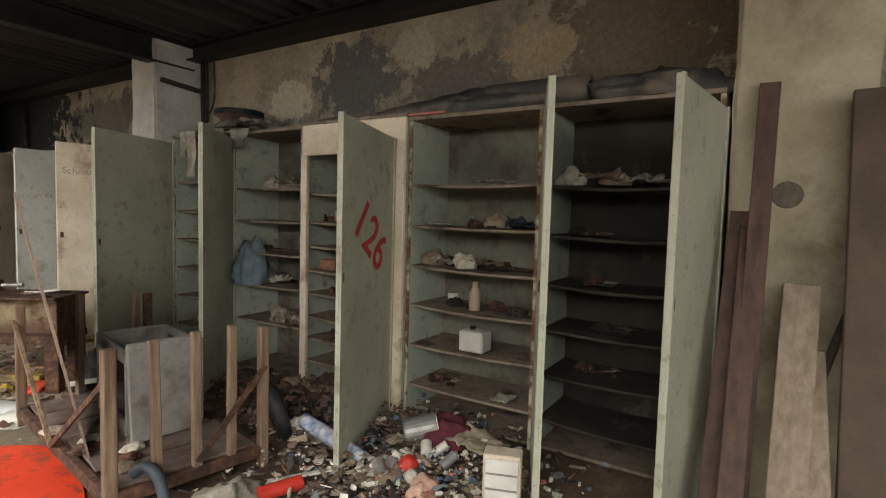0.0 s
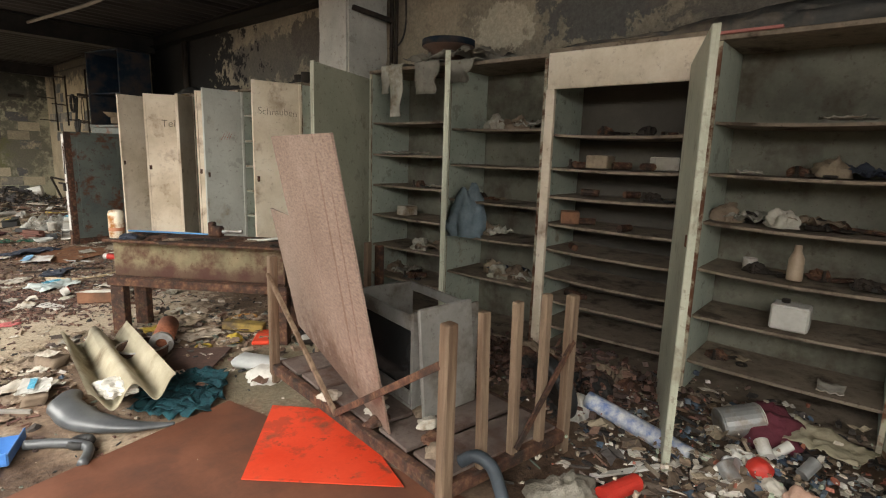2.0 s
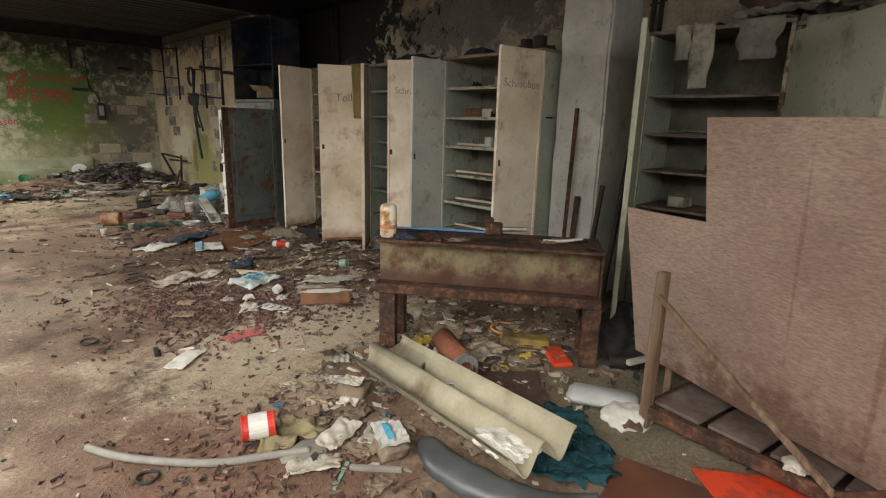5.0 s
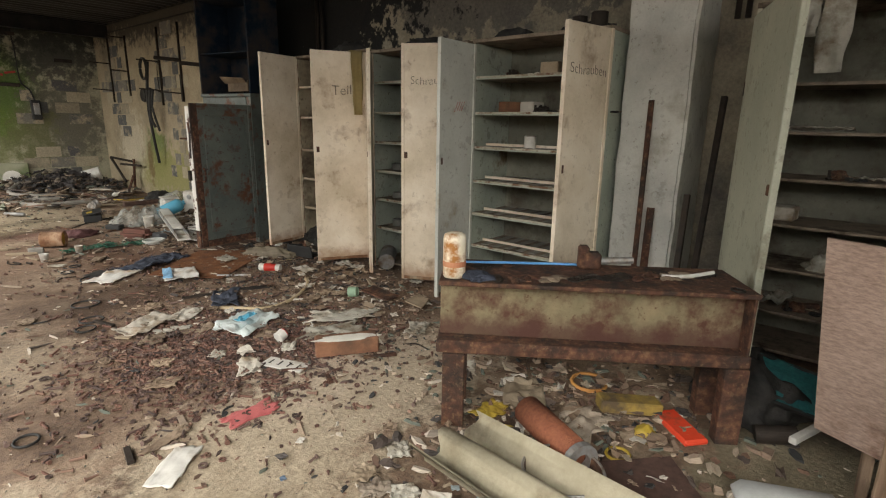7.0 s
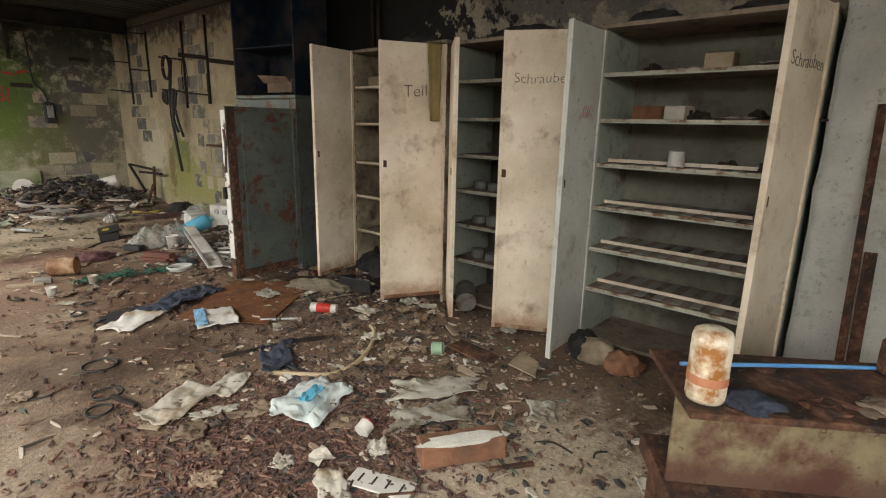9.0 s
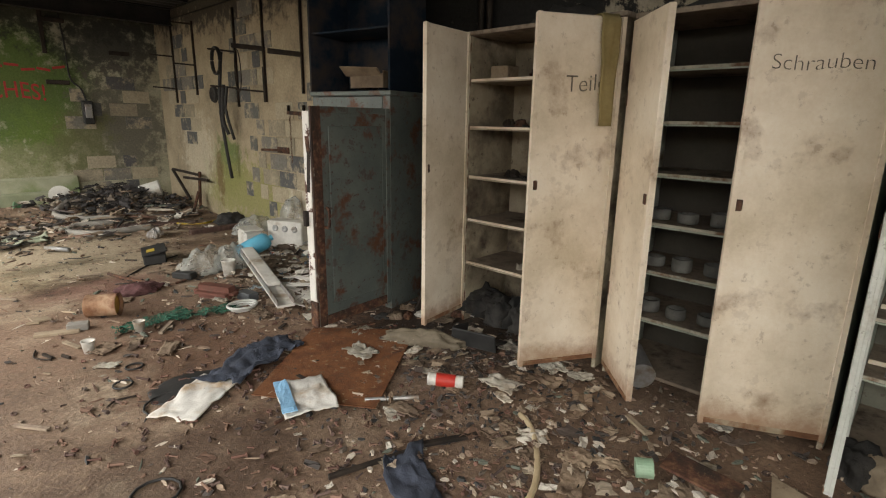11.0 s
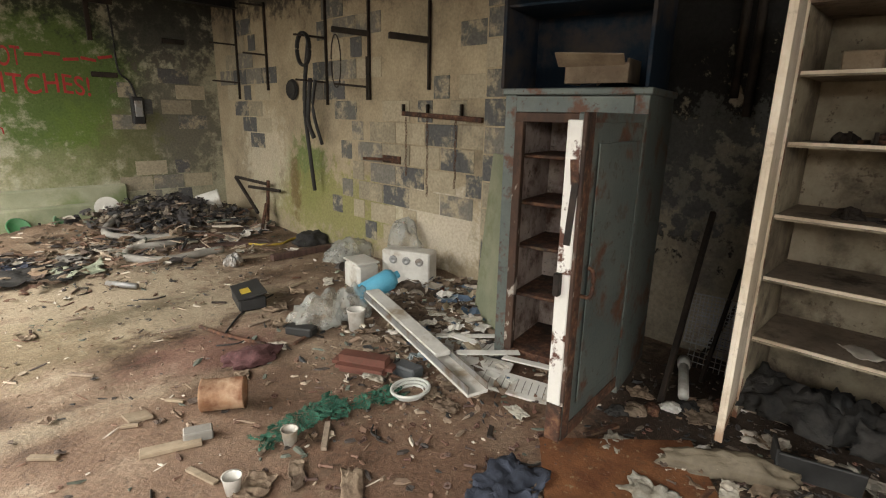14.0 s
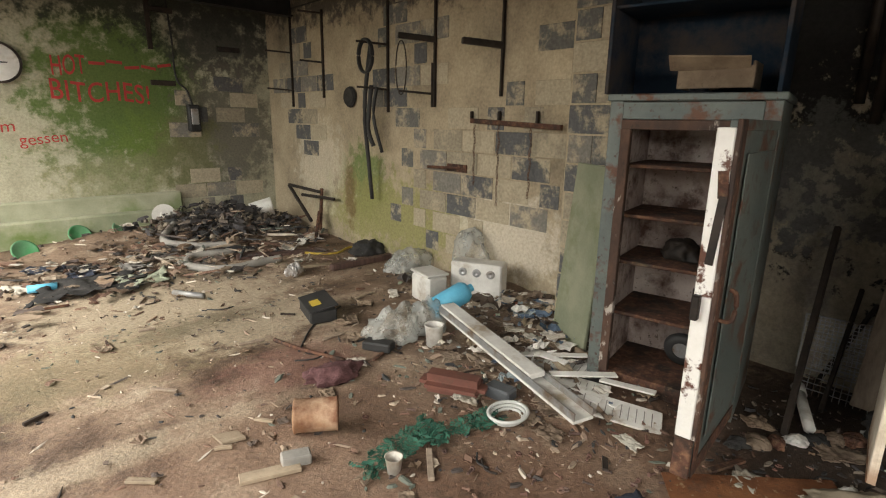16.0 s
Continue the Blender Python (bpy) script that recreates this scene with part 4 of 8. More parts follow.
loop = [(2.84, 12.6 + 0.08 * math.cos(a * 0.628), 1.95 + 0.24 * math.sin(a * 0.628)) for a in range(10)]
solid("wire_loop", tube(loop, 0.006, "wire_loop", IRON, cyclic=True), IRON, Matrix(), "thin rusty wire loop hanging on the rack", "wire", smooth=True)


def chain_rail():
    r = thing("chain_rail", pose(XB, 11.4, 1.46), "rusty iron rail with hanging chains", "rail")
    part("rail", bar((-0.04, -0.5, -0.02), (-0.04, 0.46, 0.02), 0.03, 0.04), RUST, r)
    for y in (0.42, 0.1, -0.3):
        part("hook", bar((-0.03, y + 0.04, 0.0), (-0.03, y + 0.04, 0.10), 0.03, 0.02, (0, 1, 0)), IRON, r)
    for y, n in ((0.40, 20), (0.12, 26), (-0.22, 22)):
        bm = bmesh.new()
        for i in range(n):
            ring = [Vector((math.cos(a * 1.0472) * 0.009, 0, math.sin(a * 1.0472) * 0.017)) for a in range(6)]
            sub = tube(ring, 0.003, "link", RUST, cyclic=True, curved=False, res=4)
            bmesh.ops.transform(sub, matrix=pose(-0.05, y + 0.006 * math.sin(i), -0.03 - i * 0.026, 0, 0, 90 * (i % 2)), verts=sub.verts)
            me = bpy.data.meshes.new("link")
            sub.to_mesh(me)
            sub.free()
            bm.from_mesh(me)
        part("chain", bm, RUST, r, "hanging rusty chain")


chain_rail()
part_pipe = thing("wall_pipe", pose(XB, 12.1, 1.05), "short rusty pipe stub sticking out of the wall", "pipe")
part("pipe", tube([(0, -0.12, 0), (-0.16, 0.2, 0.0)], 0.014, "pipe", RUST), RUST, part_pipe)
part("plate", box((0.02, 0.26, 0.07), (-0.012, -0.05, 0)), RUST, part_pipe)
hole = lathe([(0.02, 0), (0.09, 0.0), (0.12, 0.02), (0.10, 0.05), (0.05, 0.035), (0.0, 0.03)], 14)
solid("pipe_socket", hole, SOOT, pose(XB, 13.82, 1.72, 0, -90, 0), "broken pipe socket in the wall", "socket")


# ---- things on the end wall ----
def switch_box():
    b = thing("switch_box", pose(2.0, Y_END, 1.45), "black electrical switch box with a cable", "switch box")
    part("housing", box((0.14, 0.10, 0.34), (0, -0.05, 0), None, 0.012), RUBBER, b)
    part("cover", box((0.09, 0.02, 0.2), (0, -0.108, 0.02), None, 0.006), GREYM, b)
    part("cable", tube([(0, -0.04, 0.17), (-0.05, -0.03, 0.35), (-0.16, -0.02, 0.5), (-0.17, -0.02, 1.0), (-0.2, -0.02, 1.45)], 0.012, "cable", RUBBER), RUBBER, b)


switch_box()
for x, z in ((2.52, 2.34), (1.68, 1.87), (1.72, 2.72)):
    solid("wall_stub", bar((-0.14, 0, 0), (0.14, -0.02, 0), 0.05, 0.06), IRON, pose(x, Y_END - 0.032, z), "dark iron bar stub on the wall", "bar", "bar stubs")
solid("wall_post", bar((0, 0, -0.3), (0, 0, 0.4), 0.05, 0.05, (0, 1, 0)), IRON, pose(1.58, Y_END - 0.03, 2.56), "dark upright iron bar on the wall", "bar")


def wall_clock():
    c = thing("wall_clock", pose(0.10, Y_END, 1.99, 90, 0, 0), "round white wall clock with a dark rim", "clock")
    part("face", lathe([(0.19, 0.0), (0.19, 0.02), (0.0, 0.022)], 32), WHITEP, c)
    part("rim", lathe([(0.19, 0), (0.215, 0), (0.215, 0.04), (0.19, 0.04), (0.19, 0.0)], 32, False), IRON, c)
    part("hand", box((0.012, 0.15, 0.004), (0, 0.06, 0.03), None, 0), IRON, c)
    part("hand", box((0.10, 0.014, 0.004), (0.04, 0, 0.035), None, 0), IRON, c)


wall_clock()


def lettering(text, size, m, material, name, label, category="lettering", parent=None, shear=0.0, space=1.0, bold=0.0):
    cu = bpy.data.curves.new(name, "FONT")
    cu.body, cu.size, cu.extrude, cu.shear, cu.space_character, cu.offset = text, size, 0.0008, shear, space, bold
    cu.align_x, cu.align_y = "CENTER", "CENTER"
    tmp = bpy.data.objects.new("tmp", cu)
    me = bpy.data.meshes.new_from_object(tmp)
    bpy.data.objects.remove(tmp)
    me.materials.clear()
    me.materials.append(material)
    for v in me.vertices:
        v.co.y += 0.05 * size * math.sin(v.co.x / size * 2.3)
    ob = new(name, me)
    if parent:
        ob.parent = parent
        ob.matrix_local = m
        return tagged(ob, label)
    ob.matrix_world = m
    return tagged(ob, label, category)


yw = Y_END - 0.004
lettering("HOT", 0.30, pose(0.72, yw, 2.0, 90, 0, 0) @ Matrix.Diagonal((0.52, 1.0, 1.0, 1.0)), REDTXT, "graffiti", "red sprayed capital letters on the mossy wall", "graffiti", bold=0.002)
lettering("BITCHES!", 0.28, pose(1.02, yw, 1.72, 90, 0, 0) @ Matrix.Diagonal((0.86, 1.12, 1.0, 1.0)), REDTXT, "graffiti", "large red sprayed word on the mossy wall", "graffiti", space=1.05, bold=0.002)
lettering("m", 0.18, pose(0.10, yw, 1.33, 90, 0, 0), REDTXT, "graffiti", "small red sprayed writing on the wall", "graffiti")
lettering("gessen", 0.17, pose(0.40, yw, 1.20, 90, -3, 0), REDTXT, "graffiti", "small red sprayed writing on the wall", "graffiti")
bars = bmesh.new()
for k in range(5):
    box_into(bars, (0.16, 0.003, 0.035), (1.0 + 0.18 * k, yw, 2.05 + 0.03 * math.sin(k * 2)), pose(0, 0, 0, 0, 20 * math.sin(k * 3), 0))
solid("graffiti", bars, REDTXT, Matrix(), "smeared red and orange sprayed strokes", "graffiti")

# pencilled words on cabinet doors and red digits
def on_door(cab, index, text, size, u, z, material, label, side=-1, shear=0.0, slope=0):
    doors = [c for c in cab.children if c.name.startswith("door")]
    d = doors[index]
    off = 0.0135 if side > 0 else -0.0135
    m = pose(off, u, z, 90, 0, 90 if side > 0 else -90) @ pose(0, 0, 0, 0, 0, slope)
    lettering(text, size, m, material, "lettering", label, parent=d, shear=shear, bold=-0.0016 if size < 0.2 else 0.004)


on_door(cab_c, 0, "126", 0.36, 0.45, 1.20, REDTXT, "red brush-painted digits", side=-1, shear=0.15, slope=-38)
on_door(cab_f, 1, "Schrauben", 0.085, 0.22, 1.62, PENCIL, "pencilled word", side=-1)
on_door(cab_g, 0, "Schrauben", 0.085, 0.27, 1.62, PENCIL, "pencilled word", side=-1)
on_door(cab_h, 0, "Teile", 0.12, 0.2, 1.55, PENCIL, "pencilled word", side=-1)
on_door(cab_f, 0, "////", 0.10, 0.2, 1.42, REDTXT, "red scrawl", side=-1, shear=0.3)

# ---- kinds of litter ----
def rest(x, y, rz=0.0, dz=0.0, rx=0.0, ry=0.0):
    return pose(x, y, floor_z(x, y) + dz, rx, ry, rz)


def sheet_bm(w, h, crumple, seed, nx=22, ny=16, fold=0.0, edge=0.0):
    """A creased sheet lying on its lowest points, with a little thickness."""
    bm = bmesh.new()
    off = Vector((seed * 7.3, seed * 3.1, 0))
    top, bot = [], []
    for j in range(ny + 1):
        for i in range(nx + 1):
            u, v = i / nx - 0.5, j / ny - 0.5
            p = Vector((u * w, v * h, 0))
            k = abs(noise.noise(p * 9 / max(w, h) * 0.35 + off)) + 0.5 * abs(noise.noise(p * 24 / max(w, h) * 0.35 + off))
            e = edge * noise.noise(Vector((u * 5, v * 5, seed)))
            s = 3.2 / max(w, h)
            k += 0.45 * max(0.0, 1 - 2.4 * abs(noise.noise(p * s - off))) + 0.25 * max(0.0, 1 - 2.4 * abs(noise.noise(p * s * 2.3 + off)))
            z = crumple * k + fold * (u * u * 4)
            q = Vector((p.x * (1 + e) + crumple * 0.5 * noise.noise(p * 8 + off), p.y * (1 + e) + crumple * 0.5 * noise.noise(p * 8 - off), z))
            top.append(bm.verts.new(q + Vector((0, 0, 0.003))))
            bot.append(bm.verts.new(q))
    W = nx + 1
    for j in range(ny):
        for i in range(nx):
            a = j * W + i
            bm.faces.new((top[a], top[a + 1], top[a + W + 1], top[a + W]))
            bm.faces.new((bot[a], bot[a + W], bot[a + W + 1], bot[a + 1]))
    ring = [i for i in range(W)] + [j * W + nx for j in range(1, ny + 1)] + [ny * W + i for i in range(nx - 1, -1, -1)] + [j * W for j in range(ny - 1, 0, -1)]
    for a, b in zip(ring, ring[1:] + ring[:1]):
        bm.faces.new((top[b], top[a], bot[a], bot[b]))
    return bm


def ridge(p):
    return 1 - 2.2 * abs(noise.noise(p))


def lump_bm(a, b, c, rough, seed, sub=4):
    """A crumpled lump: a bag, a rag or a clod, creased all over, uneven in outline and flat beneath."""
    bm = bmesh.new()
    bmesh.ops.create_icosphere(bm, subdivisions=sub, radius=1)
    off = Vector((seed * 5.7, seed * 2.3, seed))
    for v in bm.verts:
        n = v.co.normalized()
        flat = Vector((n.x, n.y, 0))
        out = 1 + 0.55 * rough * noise.noise(flat * 1.6 + off) + 0.3 * rough * noise.noise(flat * 4.2 - off)
        r = 1 + rough * (0.35 * noise.noise(n * 1.9 + off) + 0.20 * ridge(n * 2.3 - off) + 0.13 * ridge(n * 5.5 + off) + 0.07 * ridge(n * 11 - off))
        top = r * (1 + 0.5 * rough * ridge(Vector((n.x * a, n.y * b, 0)) * 14 + off))
        v.co = Vector((n.x * r * out * a, n.y * r * out * b, (max(0.0, n.z) * top + max(-0.3, min(0.0, n.z))) * c + 0.3 * c))
    return bm


SEED = [0]


def rnd():
    SEED[0] += 1
    return SEED[0] * 1.37


def paper(x, y, w, h, rz, material, label, category="paper", crumple=0.03, group="", name="paper", fold=0.0, edge=0.12, dz=0.004):
    crumple = min(crumple, 0.17 * min(w, h))
    return solid(name, sheet_bm(w, h, crumple, rnd(), fold=fold, edge=edge), material, rest(x, y, rz, dz), label, category, group, smooth=True)


def rag(x, y, a, b, c, material, label, category="rag", name="rag", rough=0.55, rz=0.0, z=None):
    m = rest(x, y, rz) if z is None else pose(x, y, z, 0, 0, rz)
    bm = sheet_bm(2 * a, 2 * b, 0.75 * c, rnd(), edge=0.45) if c < 0.5 * min(a, b) and rough > 0.4 else lump_bm(a, b, c, rough, rnd())
    return solid(name, bm, material, m, label, category, smooth=True)


def can(x, y, r, h, m, material, label, category="can", name="can", band=None, lidm=None):
    c = thing(name, m, label, category)
    part("body", lathe([(r, 0), (r * 1.03, 0.004), (r, 0.012), (r, h - 0.012), (r * 1.03, h - 0.004), (r, h), (r * 0.9, h - 0.006), (0.0, h - 0.008)], 22), material, c, smooth=False)
    if band:
        part("label", lathe([(r + 0.0015, h * 0.22), (r + 0.002, h * 0.3), (r + 0.002, h * 0.7), (r + 0.0015, h * 0.78)], 22, False), band, c)
    if lidm:
        part("lid", lathe([(r * 0.93, h - 0.004), (r * 0.93, h + 0.006), (0, h + 0.007)], 22), lidm, c)
    return c


def hose(points, r, material, label, category="hose", name="hose", lift=None):
    pts = [(x, y, floor_z(x, y) + (r if lift is None else lift)) for x, y in points]
    return solid(name, tube(pts, r, name, material), material, Matrix(), label, category, smooth=True)


def plank(x0, y0, x1, y1, w, t, material, label, category="plank", name="plank", dz=0.0):
    a, b = Vector((x0, y0, floor_z(x0, y0) + t / 2 + dz)), Vector((x1, y1, floor_z(x1, y1) + t / 2 + dz))
    return solid(name, bar(a, b, w, t), material, Matrix(), label, category)


def ring_on_floor(x, y, r, t, material, label, name="ring", category="ring", group=""):
    pts = [(r * math.cos(a * 0.5236), r * 0.92 * math.sin(a * 0.5236), 0) for a in range(12)]
    return solid(name, tube(pts, t, name, material, cyclic=True, curved=False, res=6), material, rest(x, y, rnd() * 40, t + 0.004), label, category, group, smooth=True)


# ---- first bays: sheets on the floor, bits on the steel frame ----
TRODDENP = mat("trodden_pale_card", [(0.24, 0.19, 0.14), (0.40, 0.34, 0.27)], 6, 0.95, bump=0.5, stain=(0.14, 0.10, 0.07), stain_scale=7, stain_at=0.55, vary=0.2)


def flat_sheet(pts, t, material, name, label, category, dz=0.006):
    bm = bmesh.new()
    zs = max(floor_z(x, y) for x, y in pts) + dz
    low = [bm.verts.new((x, y, zs)) for x, y in pts]
    up = [bm.verts.new((x, y, zs + t)) for x, y in pts]
    bm.faces.new(low[::-1])
    bm.faces.new(up)
    for i in range(len(pts)):
        j = (i + 1) % len(pts)
        bm.faces.new((low[i], low[j], up[j], up[i]))
    bmesh.ops.recalc_face_normals(bm, faces=bm.faces)
    return solid(name, bm, material, Matrix(), label, category)


flat_sheet([(0.98, 3.78), (1.24, 2.20), (0.35, 2.05), (-0.05, 3.62)], 0.006, BROWNSH, "floor_sheet", "reddish-brown hardboard sheet lying on the floor", "sheet")
red_sheet = [(1.10, 3.55), (1.27, 3.32), (1.24, 3.0), (1.18, 2.80), (1.09, 2.56), (0.67, 3.08)]
flat_sheet(red_sheet, 0.005, ORANGE, "red_sheet", "bright red plastic sheet with a torn corner", "sheet", dz=0.016)
flat_sheet([(0.45, 3.08), (0.63, 2.87), (0.55, 2.45), (0.25, 2.62)], 0.005, ORANGE, "red_sheet", "bright red plastic sheet scrap on the brown board", "sheet", dz=0.016)

GLASSY = mat("dark_glass", [(0.012, 0.013, 0.014), (0.03, 0.03, 0.03)], 4, 0.15, bump=0.05)
GREYP = mat("grey_plastic_case", [(0.20, 0.19, 0.175), (0.32, 0.305, 0.28)], 4, 0.6, bump=0.15, speck=0.4, stain=(0.12, 0.10, 0.08), stain_scale=4)


def tv_case():
    c = thing("television_case", pose(1.66, 3.08, 0.145, 0, 0, -12.5), "gutted grey plastic television case, open back", "television")
    w, d, h = 0.40, 0.62, 0.46
    part("side", span(-w / 2, w / 2, -d / 2, -d / 2 + 0.02, 0, h + 0.02), GREYP, c)
    part("side", span(-w / 2, w / 2, d / 2 - 0.02, d / 2, 0, h), GREYP, c)
    part("bottom", span(-w / 2, w / 2, -d / 2 + 0.02, d / 2 - 0.02, 0, 0.02), GREYP, c)
    part("screen", span(-w / 2 + 0.02, -w / 2 + 0.035, -d / 2 + 0.05, d / 2 - 0.05, 0.06, h - 0.06), GLASSY, c, "dark glass screen")
    part("bezel", span(-w / 2, -w / 2 + 0.02, -d / 2 + 0.02, d / 2 - 0.02, h - 0.07, h), GREYP, c)
    part("bezel", span(-w / 2, -w / 2 + 0.02, -d / 2 + 0.02, d / 2 - 0.02, 0.02, 0.08), GREYP, c)
    part("back_rim", span(w / 2 - 0.02, w / 2, -d / 2 + 0.02, d / 2 - 0.02, h - 0.05, h), GREYP, c)
    for k in range(9):
        part("vent_rib", span(-w / 2 + 0.05, w / 2 - 0.03, -d / 2 - 0.006, -d / 2, 0.05 + k * 0.042, 0.068 + k * 0.042, 0), GREYP, c)


tv_case()
solid("plastic_sheet", box((0.34, 0.02, 0.52), (0, 0, 0.26), None, 0.008), GREYP, pose(1.54, 2.70, 0.14, -6, 0, -8), "grey plastic panel leaning on the television case", "panel")
solid("bent_hose", tube([(1.20, 2.36, 0.17), (1.22, 2.30, 0.21), (1.24, 2.24, 0.18), (1.245, 2.2, 0.10), (1.24, 2.17, 0.03)], 0.026, "bent_hose", RUBGREY), mat("blue_grey_hose", [(0.025, 0.032, 0.04), (0.06, 0.075, 0.09)], 6, 0.6), Matrix(), "short bent blue-grey hose over the frame", "hose", smooth=True)
for x, y in ((1.62, 3.86), (1.92, 3.74)):
    solid("stake", bar((0, 0, 0), (0.02, 0.01, 0.78), 0.045, 0.035, (0, 1, 0)), WOOD, rest(x, y, 10), "weathered upright wooden stake", "stake", "stakes")
for f in range(9):
    rag(1.22 + 0.07 * (f % 4), 2.5 + 0.09 * f, 0.05, 0.04, 0.02, (BROWNRAG, RUST, PAPER)[f % 3], "scrap of dirty rubbish on the frame's deck", "scrap", "scrap", z=0.137)

# rubbish under and before the first cabinets
can(0, 0, 0.075, 0.19, pose(2.36, 1.70, 0.12, 78, 0, 38), GREYM, "dented grey paint can lying on rubbish", lidm=WHITEP)
chk = mat("blue_check_film", [(0.10, 0.16, 0.34), (0.62, 0.62, 0.60)], 26, 0.5, bump=0.1)
solid("check_roll", tube([(2.12, 2.26, 0.14), (2.10, 2.0, 0.10), (2.05, 1.74, 0.07)], 0.045, "check_roll", chk), chk, Matrix(), "blue and white chequered plastic roll", "roll", smooth=True)
rag(2.13, 2.30, 0.07, 0.06, 0.09, WHITEP, "white crumpled plastic end of a roll", "bag", "plastic_bag")
can(0, 0, 0.035, 0.20, pose(1.53, 1.92, 0.06, 90, 0, 70), REDP, "red spray can lying on the floor", "spray can", "spray_can", lidm=REDP)
rag(1.42, 2.02, 0.13, 0.11, 0.07, mat("grey_carpet", [(0.20, 0.18, 0.14), (0.33, 0.30, 0.25)], 9, 0.95, bump=0.9, fine=120), "rolled scrap of grey-beige carpet", "carpet", "carpet_scrap", 0.9)
wb = thing("distribution_box", rest(2.10, 0.96, 20), "white plastic box with a row of covers", "box")
part("housing", box((0.10, 0.17, 0.30), (0, 0, 0.15), None, 0.006), CREAM, wb)
part("cover", box((0.012, 0.15, 0.27), (-0.056, 0, 0.15), None, 0.004), WHITEP, wb)
for k in range(3):
    part("groove", box((0.003, 0.14, 0.008), (-0.0635, 0, 0.08 + 0.07 * k), None, 0), GREYP, wb)
wheel = thing("car_tyre", pose(2.06, 2.42, 0.17, 75, 0, 60), "dark worn tyre leaning on the steel frame", "tyre")
part("tyre", lathe([(0.10, -0.03), (0.15, -0.04), (0.17, -0.02), (0.17, 0.02), (0.15, 0.04), (0.10, 0.03), (0.10, -0.03)], 28, False), RUBBER, wheel, smooth=True)
part("rim", lathe([(0.10, -0.015), (0.03, -0.02), (0.03, 0.02), (0.10, 0.015)], 28), IRON, wheel)
hose([(2.05, 1.62), (1.92, 1.45), (1.80, 1.25), (1.75, 1.0)], 0.013, RUBBER, "black cable trailing through the rubbish", "cable", "cable", 0.06)
plank(1.66, 2.02, 1.98, 1.78, 0.025, 0.012, WHITEP, "thin white plastic strip", "strip", "strip", 0.03)
wine = mat("wine_red_cloth", [(0.07, 0.012, 0.02), (0.14, 0.03, 0.045)], 8, 0.95, bump=0.6)
rag(2.52, 1.52, 0.16, 0.13, 0.09, wine, "wine-red crumpled cloth in the rubbish", z=0.06)
paper(2.46, 1.30, 0.34, 0.22, 70, ASB, "bent piece of dirty cardboard", "cardboard", 0.05, name="cardboard", dz=0.08)
rag(2.10, 1.48, 0.05, 0.05, 0.05, REDP, "red plastic cap among the rubbish", "cap", "rubbish_piece", 0.2, z=0.08)
rag(2.0, 1.32, 0.08, 0.06, 0.05, mat("pinkish_rag", [(0.45, 0.26, 0.19), (0.58, 0.38, 0.29)], 7, 0.9, bump=0.4), "pinkish crumpled rag in the rubbish", z=0.05)
for k in range(26):
    x, y = 2.15 + 0.28 * noise.noise(Vector((k * 3.1, 1, 0))) * 2, 1.55 + 0.5 * noise.noise(Vector((k * 2.7, 9, 0))) * 2
    mtl = (WHITEP, PAPER, CREAM, GREYM, RUBBER, BROWNRAG)[k % 6]
    if k % 3 == 0:
        can(0, 0, 0.022 + 0.004 * (k % 4), 0.05 + 0.01 * (k % 5), pose(x, y, 0.09, 60 + 20 * (k % 3), 0, k * 47), mtl, "small discarded plastic pot in the rubbish", "pot", "small_pot")
    else:
        rag(x, y, 0.05 + 0.01 * (k % 3), 0.035, 0.035, mtl, "crumpled bit of rubbish on the heap", "rubbish", "rubbish_piece", 0.5, k * 31, 0.05)
for k in range(14):
    y, x = 2.2 + 0.055 * k, 2.50 + 0.13 * math.sin(k * 2.1)
    rag(x, y, 0.09, 0.06, 0.07, (RUST, BROWNRAG, SOOT)[k % 3], "rusty clump of parts below the cabinet", "scrap", "scrap", 0.6, k * 23, 0.03)

# planks, bars and a board leaning on the first pillar
LEAN = mat("dark_brown_board", [(0.055, 0.032, 0.026), (0.12, 0.07, 0.055)], 6, 0.75, bump=0.2, stretch=(4, 4, 0.4))
GREYBOARD = mat("greyed_board", [(0.20, 0.15, 0.11), (0.34, 0.27, 0.205)], 6, 0.85, bump=0.3, stretch=(5, 5, 0.4))


def leaning(a, b, w, t, material, label, name="plank", category="plank", up=(0.2, 1, 0)):
    solid(name, bar(a, b, w, t, up), material, Matrix(), label, category, "timber leaning on the pillar")


leaning((2.20, 0.14, 0.0), (2.68, 0.10, 1.42), 0.10, 0.03, LEAN, "dark brown board leaning on the pillar", up=(1, 0.0, 0))
leaning((2.28, 0.05, 0.0), (2.69, 0.03, 1.98), 0.08, 0.025, LEAN, "long dark brown board leaning on the pillar", up=(1, 0, 0))
leaning((2.12, 0.07, 0.0), (2.62, 0.06, 1.36), 0.09, 0.03, LEAN, "dark brown board leaning on the pillar", up=(1, 0, 0))
leaning((2.05, -0.10, 0.0), (2.60, -0.13, 1.12), 0.13, 0.03, GREYBOARD, "greyed rough board leaning on the pillar", up=(1, 0, 0))
leaning((1.98, -0.20, 0.0), (2.55, -0.16, 0.86), 0.12, 0.03, GREYBOARD, "short greyed board leaning on the pillar", up=(1, 0, 0))
leaning((2.25, 0.02, 0.0), (2.66, -0.34, 1.2), 0.03, 0.03, IRON, "thin iron bar leaning on the pillar", "iron_bar", "bar")
leaning((2.30, -0.42, 0.0), (2.60, -0.40, 1.9), 0.30, 0.04, mat("brown_panel", [(0.06, 0.042, 0.03), (0.12, 0.085, 0.06)], 3, 0.8), "tall dark brown panel leaning on the wall", "panel", "panel", (1, 0, 0))
